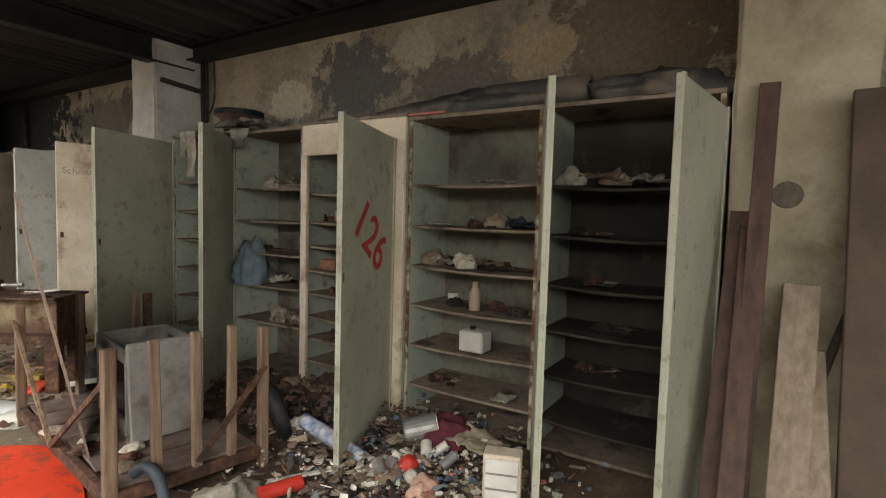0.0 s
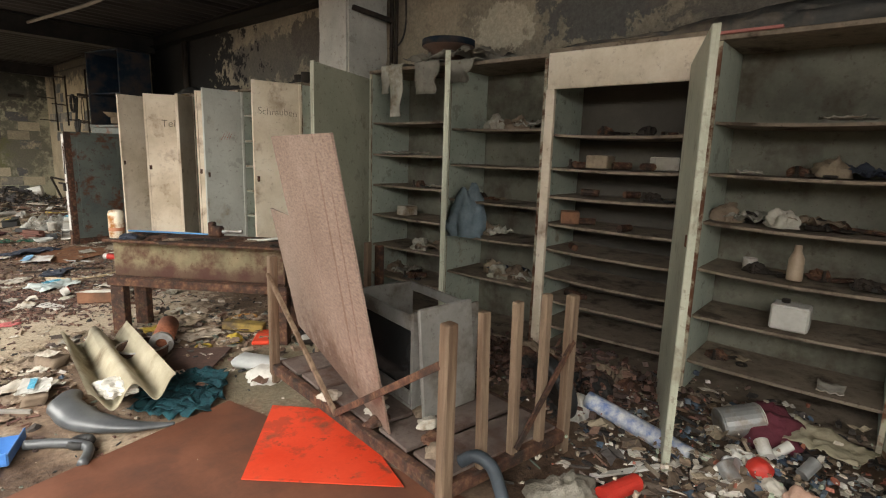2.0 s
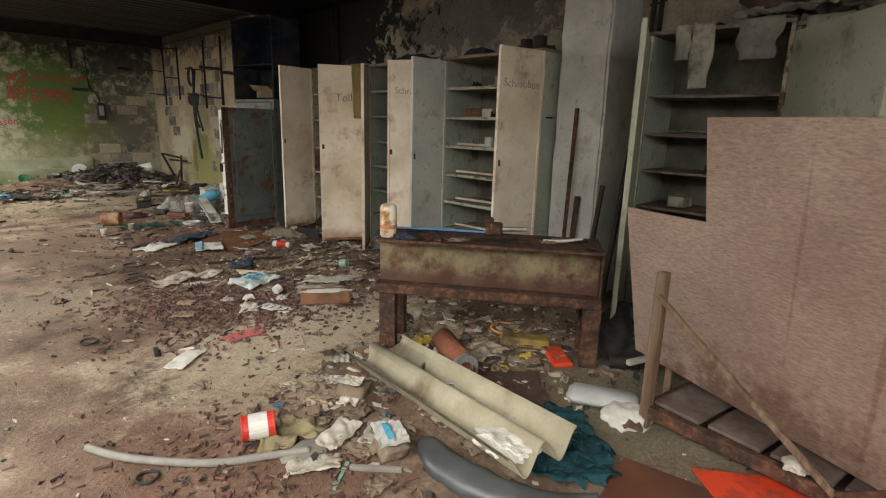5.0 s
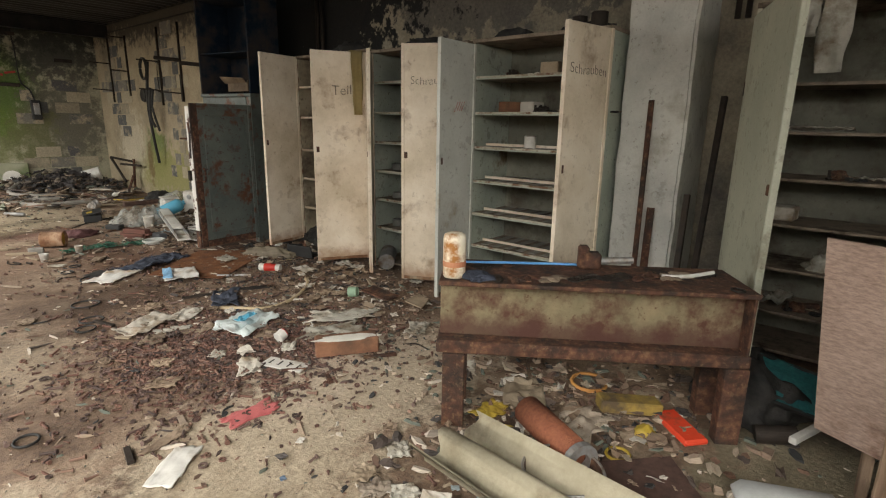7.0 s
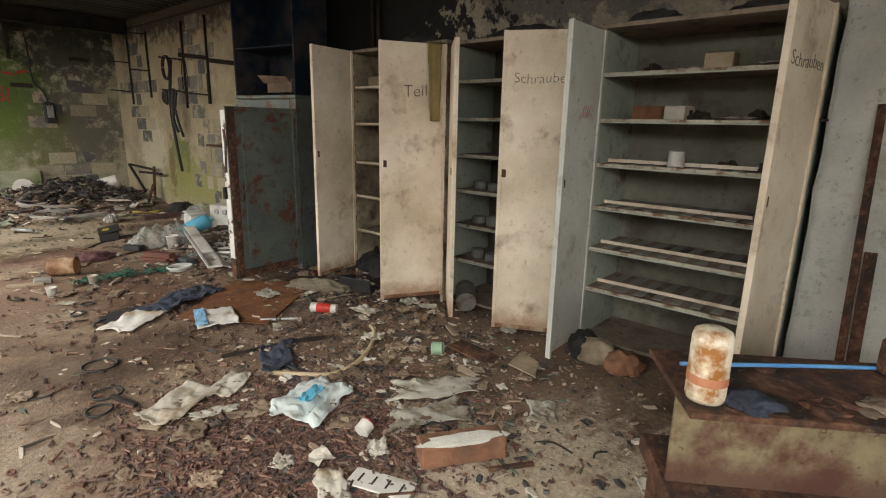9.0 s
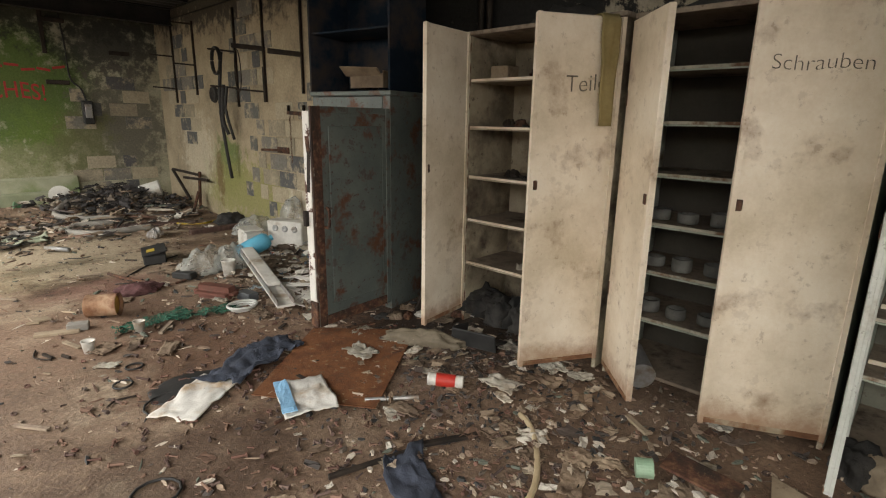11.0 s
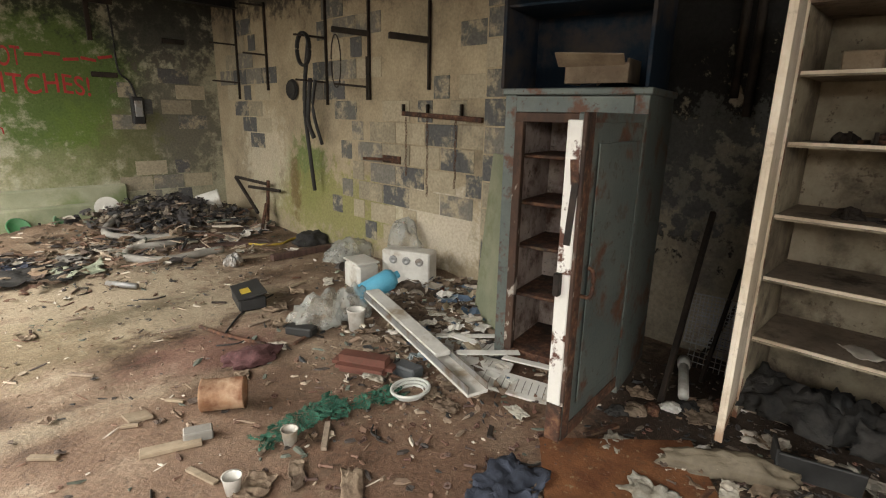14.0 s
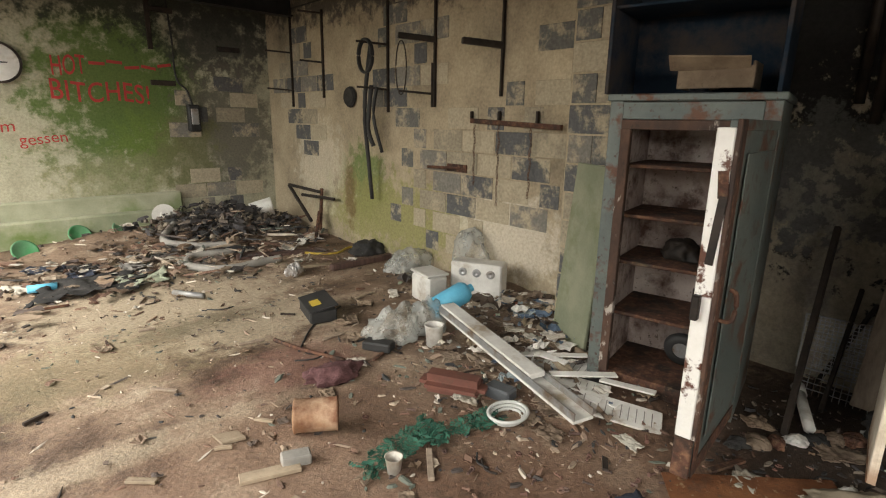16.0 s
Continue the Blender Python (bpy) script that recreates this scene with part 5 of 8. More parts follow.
solid("wall_knot", lathe([(0.06, 0), (0.055, 0.006), (0.025, 0.012), (0.0, 0.006)], 18), mat("dark_stain_plug", [(0.10, 0.085, 0.065), (0.18, 0.15, 0.12)], 20, 0.9), pose(2.72, -0.06, 1.5, 0, -90, 0), "round dark plug in the pillar", "plug")

# ---- on top of the cabinets ----
ROLLM = mat("dusty_dark_film", [(0.035, 0.036, 0.036), (0.09, 0.085, 0.078)], 6, 0.6, bump=0.4, stain=(0.15, 0.12, 0.09), stain_scale=4)
roll = thing("felt_roll", pose(2.90, 1.08, 1.997), "dusty dark roll of roofing felt on the cabinet", "roll")
part("roll", tube([(0, -0.20, 0.09), (0, 0.42, 0.09)], 0.085, "roll", ROLLM, res=18), ROLLM, roll, smooth=True)
part("core", tube([(0, -0.203, 0.09), (0, -0.2005, 0.09)], 0.05, "core", SOOT, res=12), SOOT, roll)
solid("felt_scrap", lump_bm(0.16, 0.62, 0.09, 0.7, 3.0), ROLLM, pose(2.92, 1.55, 1.99), "crumpled dusty felt scraps on the cabinet", "felt", smooth=True)
plank_top = bar((0, 0, 0), (0, 0.28, 0.0), 0.03, 0.014)
solid("red_strip", plank_top, mat("pale_red_strip", [(0.40, 0.14, 0.12), (0.5, 0.2, 0.17)], 5, 0.6), pose(2.75, 1.72, 2.004), "pale red plastic strip on the cabinet top", "strip")
solid("felt_scrap", lump_bm(0.2, 0.48, 0.03, 0.6, 8.0), ROLLM, pose(2.96, 2.50, 2.024), "torn dusty felt lying on the cabinet", "felt", smooth=True)
solid("felt_scrap", lump_bm(0.18, 0.35, 0.10, 0.7, 5.0), ROLLM, pose(2.95, 0.55, 1.99), "crumpled dusty felt on the cabinet", "felt", smooth=True)
bowl = thing("enamel_bowl", pose(2.95, 3.98, 2.026), "dark enamel pot standing on the cabinet", "pot")
part("pot", lathe([(0.12, 0), (0.15, 0.08), (0.165, 0.13), (0.20, 0.145), (0.20, 0.17), (0.165, 0.165), (0.14, 0.02), (0, 0.015)], 24), mat("brown_enamel", [(0.06, 0.035, 0.025), (0.12, 0.07, 0.05)], 5, 0.4), bowl, smooth=True)
part("rim", lathe([(0.165, 0.147), (0.205, 0.15), (0.205, 0.195), (0.16, 0.20), (0.165, 0.147)], 24, False), BLUE, bowl, "dark blue rim", smooth=True)


def hanging_cloth(y, x, z, w, drop, material, seed, label, rz=0):
    bm = bmesh.new()
    rows = []
    for j in range(15):
        v = j / 14
        row = []
        for i in range(9):
            u = i / 8 - 0.5
            over = max(0.0, 0.25 - v)
            wob = noise.noise(Vector((u * 3 + seed, v * 4, seed)))
            row.append(bm.verts.new((over * 0.8 + 0.03 * wob - 0.012, u * w * (1 - 0.25 * v + 0.3 * wob), -max(0.0, v - 0.25) * drop / 0.75 + 0.012 + (0.02 * abs(wob) if over else 0))))
        rows.append(row)
    for a, b in zip(rows, rows[1:]):
        for i in range(8):
            bm.faces.new((a[i], a[i + 1], b[i + 1], b[i]))
    ob = solid("hanging_rag", bm, material, pose(x - 0.03, y, z, 0, 0, rz), label, "rag", smooth=True)
    sol = ob.modifiers.new("thickness", "SOLIDIFY")
    sol.thickness = 0.006


GREYRAG = mat("sooty_grey_rag", [(0.13, 0.12, 0.10), (0.27, 0.25, 0.21)], 5, 0.95, bump=0.6, speck=0.6)
hanging_cloth(4.30, 2.74, 2.03, 0.16, 0.40, LINEN, 2.0, "pale rag hanging from the cabinet top")
hanging_cloth(4.42, 2.74, 2.03, 0.12, 0.22, LINEN, 4.0, "pale rag scrap hanging from the cabinet top")
hanging_cloth(3.98, 2.74, 2.03, 0.26, 0.24, GREYRAG, 6.0, "grey rag draped over the cabinet edge")
hanging_cloth(3.66, 2.74, 2.01, 0.22, 0.16, GREYRAG, 9.0, "grey rag draped over the cabinet edge")
solid("grey_rag", sheet_bm(0.30, 0.66, 0.10, 12.0, 26, 34, edge=0.4), GREYRAG, pose(2.85, 3.8, 2.01), "grey dusty rags heaped on the cabinet", "rag", smooth=True)
hanging_cloth(7.715, 2.53, 1.95, 0.11, 0.55, mat("yellowed_towel", [(0.22, 0.17, 0.07), (0.33, 0.26, 0.12)], 6, 0.95, bump=0.4), 11.0, "yellowed towel hanging over the cabinet door", 59.5)
for k, (y, a, b, c) in enumerate(((5.7, 0.1, 0.2, 0.05), (6.3, 0.08, 0.15, 0.06), (7.2, 0.12, 0.25, 0.06), (8.2, 0.1, 0.2, 0.08))):
    solid("dusty_scrap", lump_bm(a, b, c, 0.6, 20.0 + k), SOOT, pose(2.85, y, 1.96 if k < 3 else 1.98), "sooty scraps lying on the cabinet top", "scrap", smooth=True)
can(0, 0, 0.05, 0.11, pose(2.80, 5.75, 1.965), IRON, "dark tin can on the cabinet top")

# ---- on the shelves ----
def shelf_things(cab_x, y0, y1, zs, plan):
    for k, (row, f, kind) in enumerate(plan):
        z, y = zs[row] + 0.006, y1 + (y0 - y1) * f
        x = cab_x + 0.10 + 0.05 * ((k * 7) % 3)
        if kind == "pot":
            can(0, 0, 0.035, 0.07, pose(x, y, z + 0.002), WHITEP, "small pale pot standing on the shelf", "pot", "small_pot")
        elif kind == "tin":
            can(0, 0, 0.045, 0.09, pose(x, y, z + 0.002), WHITEP, "white paint tin with red label on the shelf", "tin", "paint_tin", lidm=GREYM)
        elif kind == "bottle":
            solid("bottle", lathe([(0.035, 0), (0.037, 0.01), (0.035, 0.11), (0.018, 0.15), (0.016, 0.18), (0.0, 0.182)], 18), mat("tan_bottle", [(0.36, 0.27, 0.19), (0.48, 0.38, 0.28)], 5, 0.5), pose(x, y, z + 0.002), "tan plastic bottle standing on the shelf", "bottle", smooth=True)
        elif kind == "pipe":
            solid("pipe_piece", tube([(0, 0, 0.022), (0.02, 0.11, 0.022)], 0.022, "pipe_piece", RUST), RUST, pose(x, y, z + 0.002, 0, 0, k * 50), "short rusty pipe piece on the shelf", "pipe", "pipe pieces")
        elif kind == "box":
            solid("carton", box((0.12, 0.14, 0.08), (0, 0, 0.04), None, 0.006), (TAN, BRICKM, PAPER)[k % 3], pose(x, y, z + 0.003, 0, 0, k * 17), "small worn cardboard box on the shelf", "box", "boxes on shelves")
        elif kind == "cloth":
            solid("rag", sheet_bm(0.17, 0.24, 0.055, 30.0 + k, edge=0.5), (BROWNRAG, LINEN, BLUECL)[k % 3], pose(x + 0.06, y, z + 0.002, 0, 0, k * 37), "crumpled rag lying on the shelf", "rag", "rags on shelves", smooth=True)
            solid("rag", lump_bm(0.05, 0.06, 0.05, 1.0, 33.0 + k), (LINEN, BROWNRAG, TAN)[k % 3], pose(x + 0.02, y + 0.09, z), "small knotted rag lying on the shelf", "rag", "rags on shelves", smooth=True)
        elif kind == "tool":
            metal = (SOOT, IRON, RUST)[k % 3]
            solid("iron_bar", bar((0, -0.06, 0.011), (0.02, 0.07, 0.011), 0.022, 0.018), metal, pose(x + 0.03, y, z + 0.001, 0, 0, k * 47), "short oily iron bar on the shelf", "bar", "iron bits on shelves")
            solid("bolt", lathe([(0.017, 0), (0.017, 0.012), (0.009, 0.013), (0.009, 0.055), (0, 0.056)], 6), IRON, pose(x - 0.02, y + 0.06, z + 0.001), "rusty bolt standing on the shelf", "bolt", "iron bits on shelves")
            solid("iron_ring", tube([(0.028 * math.cos(a * 0.7854), 0.025 * math.sin(a * 0.7854), 0.008) for a in range(8)], 0.007, "iron_ring", metal, cyclic=True, curved=False, res=5), metal, pose(x - 0.01, y - 0.08, z + 0.001), "rusty ring lying on the shelf", "ring", "iron bits on shelves")
            solid("dark_fitting", lump_bm(0.03, 0.045, 0.03, 0.9, 40.0 + k, 3), (IRON, RUST)[k % 2], pose(x + 0.02, y + 0.02 + 0.03 * (k % 3), z), "dark oily fitting lying on the shelf", "fitting", "fittings on shelves")
            solid("paper", sheet_bm(0.09, 0.07, 0.012, 55.0 + k, 8, 6, edge=0.3), TAN, pose(x + 0.09, y - 0.05, z + 0.003, 0, 0, k * 61), "brown torn card scrap on the shelf", "card", "papers on shelves", smooth=True)
        elif kind == "paper":
            solid("paper", sheet_bm(0.16, 0.12, 0.02, 50.0 + k, 8, 6), PAPER, pose(x, y, z + 0.003, 0, 0, k * 31), "creased paper on the shelf", "paper", "papers on shelves", smooth=True)


shelf_things(2.76, 1.1, 1.98, SH_B, [(0, 0.75, "paper"), (0, 0.2, "tool"), (2, 0.25, "pot"), (2, 0.5, "bottle"), (2, 0.35, "tool"), (2, 0.7, "tool"), (2, 0.85, "tool"), (3, 0.2, "cloth"), (3, 0.3, "tool"), (3, 0.5, "cloth"),
             (3, 0.62, "tool"), (3, 0.75, "tool"), (4, 0.2, "paper"), (4, 0.5, "tool"), (4, 0.7, "cloth"), (5, 0.6, "paper"), (5, 0.65, "paper")])
cn = thing("metal_canister", pose(2.86, 1.53, 0.52), "dusty white metal box standing on the shelf", "canister")
part("body", box((0.13, 0.17, 0.13), (0, 0, 0.067), None, 0.01), WHITEP, cn)
part("cap", lathe([(0.02, 0), (0.02, 0.02), (0, 0.021)], 12), IRON, cn, m=pose(0.02, 0.03, 0.131))
shelf_things(2.76, 0.34, 1.08, (0.22, 0.48, 0.74, 1.0, 1.27, 1.55), [(5, 0.3, "cloth"), (5, 0.6, "cloth"), (4, 0.3, "tool"), (3, 0.4, "tool"), (2, 0.5, "tool"), (1, 0.4, "tool"), (5, 0.8, "paper")])
ZC = (0.24, 0.41, 0.57, 0.75, 0.92, 1.11, 1.29, 1.50)
shelf_things(2.76, 2.05, 2.94, ZC, [(6, 0.35, "box"), (6, 0.55, "pipe"), (6, 0.75, "box"), (6, 0.65, "pipe"), (5, 0.2, "pipe"), (5, 0.5, "pipe"), (5, 0.75, "tool"), (4, 0.12, "box"), (4, 0.3, "pipe"), (4, 0.6, "pipe"),
             (3, 0.15, "pipe"), (1, 0.1, "pipe"), (1, 0.2, "pipe"), (7, 0.4, "tool"), (7, 0.7, "tool"), (6, 0.2, "tool")])
shelf_things(2.76, 3.0, 3.78, (0.46, 0.76, 1.02, 1.28, 1.54), [(4, 0.55, "cloth"), (4, 0.75, "cloth"), (2, 0.3, "tool"), (1, 0.2, "cloth"), (1, 0.4, "cloth"), (0, 0.5, "cloth"), (0, 0.65, "cloth"), (0, 0.8, "cloth")])
solid("blue_rag", lump_bm(0.10, 0.12, 0.20, 0.8, 61.0), mat("pale_blue_rag", [(0.10, 0.14, 0.17), (0.20, 0.25, 0.28)], 8, 0.95, bump=0.5), pose(2.80, 3.62, 0.76), "pale blue rag bundled on the shelf", "rag", smooth=True)
shelf_things(2.76, 3.83, 4.65, (0.30, 0.56, 0.82, 1.08, 1.34, 1.6), [(4, 0.2, "paper"), (4, 0.35, "paper"), (4, 0.5, "paper"), (3, 0.6, "tool"), (3, 0.8, "paper"), (2, 0.3, "box"), (1, 0.7, "cloth"), (0, 0.3, "cloth"), (0, 0.6, "pipe"), (0, 0.5, "tool")])
ZF = (0.39, 0.65, 0.91, 1.17, 1.43, 1.69)
shelf_things(2.60, 5.4, 6.46, ZF, [(5, 0.55, "box"), (5, 0.25, "tool"), (5, 0.4, "paper"), (5, 0.8, "paper"), (4, 0.2, "box"), (4, 0.35, "box"), (4, 0.5, "tool"), (4, 0.65, "paper"), (4, 0.8, "tool"), (4, 0.92, "tool"), (3, 0.38, "tin"),
             (3, 0.7, "tool"), (3, 0.85, "tool"), (2, 0.8, "pipe")])
shelf_things(2.60, 7.7, 8.74, (0.44, 0.75, 1.05, 1.38, 1.68), [(4, 0.2, "box"), (4, 0.45, "tool"), (3, 0.25, "tool"), (3, 0.35, "tool"), (2, 0.3, "tool"), (2, 0.55, "pot"), (1, 0.6, "box"), (0, 0.4, "paper"), (4, 0.7, "paper")])
shelf_grey = mat("dusty_grey_fitting", [(0.10, 0.10, 0.09), (0.21, 0.205, 0.185)], 7, 0.85, bump=0.3, speck=0.5)
for row, z in enumerate((0.38, 0.65, 0.91)):
    for k in range(6):
        y = 6.68 + 0.155 * k
        solid("pipe_socket", lathe([(0.048, 0), (0.052, 0.01), (0.052, 0.05 + 0.008 * ((k + row) % 3)), (0.04, 0.054 + 0.008 * ((k + row) % 3)), (0.036, 0.02), (0, 0.018)], 16), shelf_grey, pose(2.72 + 0.03 * (k % 2), y, z + 0.012), "dusty grey pipe socket standing on the shelf", "socket", "pipe sockets on the shelves", smooth=True)
for z in ZF[:4]:
    for k in range(9):
        part("shelf_slat", span(0.05, 0.47, 0.05 + k * 0.11, 0.105 + k * 0.11, z + 0.010, z + 0.014, 0), mat("grey_shelf_slat", [(0.22, 0.21, 0.18), (0.32, 0.30, 0.26)], 6, 0.8), cab_f)
    part("divider_rail", span(0.16, 0.168, 0.03, 1.05, z + 0.015, z + 0.035, 0), CREAM, cab_f)

# ---- bench top and beneath ----
bt = Matrix.Translation((1.29, 4.84, -0.02)) @ pose(0, 0, 0, 0, 0, 34.5)
cyl = thing("rusty_cylinder", bt @ pose(0.06, 0.60, 0.722), "white enamel cylinder streaked with rust", "cylinder")
CYLM = mat("rust_streaked_enamel", [(0.74, 0.66, 0.48), (0.84, 0.79, 0.66)], 5, 0.5, bump=0.2, stain=(0.34, 0.14, 0.03), stain_scale=14, stain_at=0.53, stain_soft=0.09)
part("body", lathe([(0.046, 0), (0.05, 0.012), (0.05, 0.17), (0.045, 0.188), (0.03, 0.196), (0.0, 0.197)], 24), CYLM, cyl, smooth=True)
part("band", lathe([(0.0508, 0.05), (0.0512, 0.052), (0.0512, 0.072), (0.0508, 0.074)], 24, False), mat("faded_red_band", [(0.42, 0.15, 0.07), (0.55, 0.27, 0.15)], 6, 0.6), cyl)
solid("blue_rod", tube([(0.20, 0.62, 0.75), (0.27, 0.2, 0.74), (0.30, 0.02, 0.733)], 0.0065, "blue_rod", BLUEP), mat("light_blue_rod", [(0.08, 0.25, 0.55), (0.14, 0.36, 0.66)], 5, 0.5), bt, "light blue rod lying on the bench", "rod", smooth=True)
solid("blue_wool", lump_bm(0.05, 0.06, 0.018, 0.8, 71.0), BLUECL, bt @ pose(0.03, 0.50, 0.722), "blue wire wool tuft on the bench", "wool", smooth=True)
vise = thing("old_fitting", bt @ pose(0.28, -0.02, 0.722), "rusty brown clamp lying on the bench", "clamp")
part("body", box((0.07, 0.10, 0.08), (0, 0, 0.041), None, 0.012), RUST, vise)
part("jaw", box((0.05, 0.05, 0.11), (0.0, 0.03, 0.056), None, 0.01), RUST, vise)
part("screw", tube([(0, -0.05, 0.04), (0.01, -0.2, 0.045)], 0.016, "screw", GREYM), GREYM, vise)
for k in range(46):
    x, y = 0.02 + 0.25 * ((k * 0.618) % 1), -0.58 + 1.12 * ((k * 0.377) % 1)
    if k % 4 == 0:
        solid("iron_ring", tube([(0.03 * math.cos(a * 0.7854), 0.026 * math.sin(a * 0.7854), 0.005) for a in range(8)], 0.005, "iron_ring", IRON, cyclic=True, curved=False, res=5), IRON, bt @ pose(x, y, 0.7215, 0, 0, k * 20), "small rusty ring on the bench", "ring", "scrap on the bench")
    else:
        solid("rust_flake", lump_bm(0.03 + 0.01 * (k % 3), 0.02, 0.008, 0.8, 80.0 + k, 2), (RUST, IRON, RUST, BROWNRAG)[k % 4], bt @ pose(x, y, 0.7215, 0, 0, k * 37), "rusty flake of scrap on the bench", "scrap", "scrap on the bench")
solid("pipe_elbow", tube([(0.2, -0.55, 0.75), (0.17, -0.43, 0.735), (0.17, -0.32, 0.73)], 0.009, "pipe_elbow", WHITEP), WHITEP, bt, "white plastic pipe with an elbow on the bench", "pipe", smooth=True)

filt = thing("air_filter", rest(1.10, 4.90, -28, 0.075), "brick-red perforated filter cartridge lying below the bench", "filter")
part("mesh_body", tube([(0, 0.19, 0), (0, -0.19, 0)], 0.068, "mesh_body", BRICKM, res=20), mat("red_mesh", [(0.20, 0.06, 0.03), (0.32, 0.12, 0.06)], 60, 0.8, bump=0.9, fine=150), filt, smooth=True)
part("end_ring", lathe([(0.035, 0), (0.074, 0), (0.074, 0.03), (0.035, 0.03), (0.035, 0)], 20, False), GREYM, filt, m=pose(0, -0.19, 0, 90, 0, 0))
paper(1.38, 5.20, 0.30, 0.20, 30, TAN, "bent piece of brown cardboard below the bench", "cardboard", 0.05, name="cardboard")
rag(1.18, 5.26, 0.08, 0.06, 0.02, YELLOW, "yellow printed plastic packet", "packet", "plastic_packet", 0.6)
rag(1.32, 4.88, 0.16, 0.11, 0.045, TRODDENP, "grey-green crumpled rag below the bench")
solid("oil_container", bar((0, 0, 0.06), (0.20, -0.22, 0.035), 0.10, 0.06), mat("dirty_yellow", [(0.20, 0.13, 0.035), (0.36, 0.25, 0.06)], 7, 0.6, bump=0.2, stain=(0.1, 0.07, 0.04), stain_scale=6), rest(1.50, 4.86, 0), "dirty yellow plastic container below the bench", "container")
rag(1.46, 4.62, 0.05, 0.04, 0.035, YELLOW, "crumpled yellow glove on the floor", "glove", "glove", 0.6)
solid("red_tray", box((0.12, 0.26, 0.03), (0, 0, 0.015), None, 0.01), ORANGE, rest(1.62, 4.52, -40), "orange-red plastic tray below the bench", "tray")
ring_on_floor(1.06, 5.10, 0.055, 0.008, YELLOW, "yellow plastic ring on the floor")
ring_on_floor(1.25, 4.66, 0.05, 0.007, YELLOW, "small yellow plastic ring on the floor")
ring_on_floor(1.75, 5.02, 0.10, 0.010, mat("orange_hoop", [(0.45, 0.20, 0.05), (0.55, 0.28, 0.08)], 6, 0.6), "orange hoop below the bench")
bk = thing("round_basket", rest(0.90, 4.74), "rusty round pan with a wire rim", "pan")
part("pan", lathe([(0.09, 0), (0.14, 0.02), (0.15, 0.09), (0.145, 0.09), (0.135, 0.025), (0, 0.01)], 24), RUST, bk, smooth=True)
part("rim", tube([(0.152 * math.cos(a * 0.5236), 0.152 * math.sin(a * 0.5236), 0.09) for a in range(12)], 0.006, "rim", GREYM, cyclic=True, res=6), GREYM, bk)
flat_sheet([(0.86, 4.42), (1.10, 4.72), (1.36, 4.48), (1.06, 4.20)], 0.012, LEAN, "board", "dark brown board lying on the floor", "board")
cu = thing("seat_cushion", rest(1.33, 4.06, 25), "grey-white torn cushion on the floor", "cushion")
part("pad", box((0.16, 0.36, 0.07), (0, 0, 0.038), None, 0.03), mat("grey_vinyl", [(0.36, 0.37, 0.36), (0.50, 0.51, 0.50)], 5, 0.6, bump=0.2), cu, smooth=True)
rag(1.30, 3.92, 0.11, 0.10, 0.05, WHITEP, "crumpled white plastic beside the cushion", "bag", "plastic_bag")
can(0, 0, 0.04, 0.16, pose(1.74, 4.24, 0.045, 80, 0, 20), IRON, "dark bottle lying by the bench leg", "bottle", "bottle")
leaning((2.60, 5.14, 0.0), (2.745, 5.19, 1.52), 0.012, 0.035, RUST, "rusty flat bar leaning on the pillar", "iron_bar", "bar")
leaning((2.62, 5.09, 0.0), (2.745, 5.12, 0.84), 0.012, 0.05, RUST, "short rusty bar leaning on the pillar", "iron_bar", "bar")
leaning((2.72, 4.82, 0.0), (3.05, 4.84, 1.55), 0.03, 0.035, IRON, "dark iron bar leaning beside the pillar", "iron_bar", "bar")
leaning((2.42, 4.84, 0.0), (2.72, 4.90, 0.95), 0.025, 0.035, IRON, "dark iron bar leaning beside the pillar", "iron_bar", "bar")
ms = thing("mesh_screen", pose(2.08, 4.10, 0.15, 20, -28, 20), "teal plastic mesh screen leaning behind the bench", "screen")
part("mesh", sheet_bm(0.26, 0.42, 0.02, 91.0), mat("teal_mesh_plastic", [(0.012, 0.085, 0.095), (0.03, 0.16, 0.16)], 40, 0.6, bump=0.7), ms, smooth=True)
for p, q in (((-0.13, -0.21, 0.01), (0.13, -0.21, 0.01)), ((-0.13, 0.21, 0.01), (0.13, 0.21, 0.01)), ((-0.13, -0.21, 0.01), (-0.13, 0.21, 0.01)), ((0.13, -0.21, 0.01), (0.13, 0.21, 0.01))):
    part("rim", bar(p, q, 0.018, 0.018), RUBBER, ms)
rag(2.05, 4.35, 0.22, 0.2, 0.16, SOOT, "dark tangle of cables behind the bench", "cable", "cable_tangle", 0.8)
plank(1.66, 4.10, 2.2, 3.9, 0.03, 0.03, WHITEP, "white plastic pipe on the floor", "pipe", "plastic_pipe", 0.1)

# fibre-cement trough pieces and the inner tube
def corrugated(length, w, amp):
    bm = bmesh.new()
    rows = []
    for i in range(33):
        u = i / 32
        x, z = (u - 0.5) * w, amp * math.cos(u * 4 * math.pi) + amp
        rows.append([bm.verts.new((x, yy * length * (1 + 0.02 * math.sin(i)) - length / 2, z + dz)) for yy in (0, 0.5, 1) for dz in (0, 0.008)])
    for a, b in zip(rows, rows[1:]):
        for k in (0, 2):
            bm.faces.new((a[k], a[k + 2], b[k + 2], b[k]))
            bm.faces.new((a[k + 1], b[k + 1], b[k + 3], a[k + 3]))
        bm.faces.new((a[0], b[0], b[1], a[1]))
        bm.faces.new((a[5], b[5], b[4], a[4]))
    bmesh.ops.recalc_face_normals(bm, faces=bm.faces)
    return bm


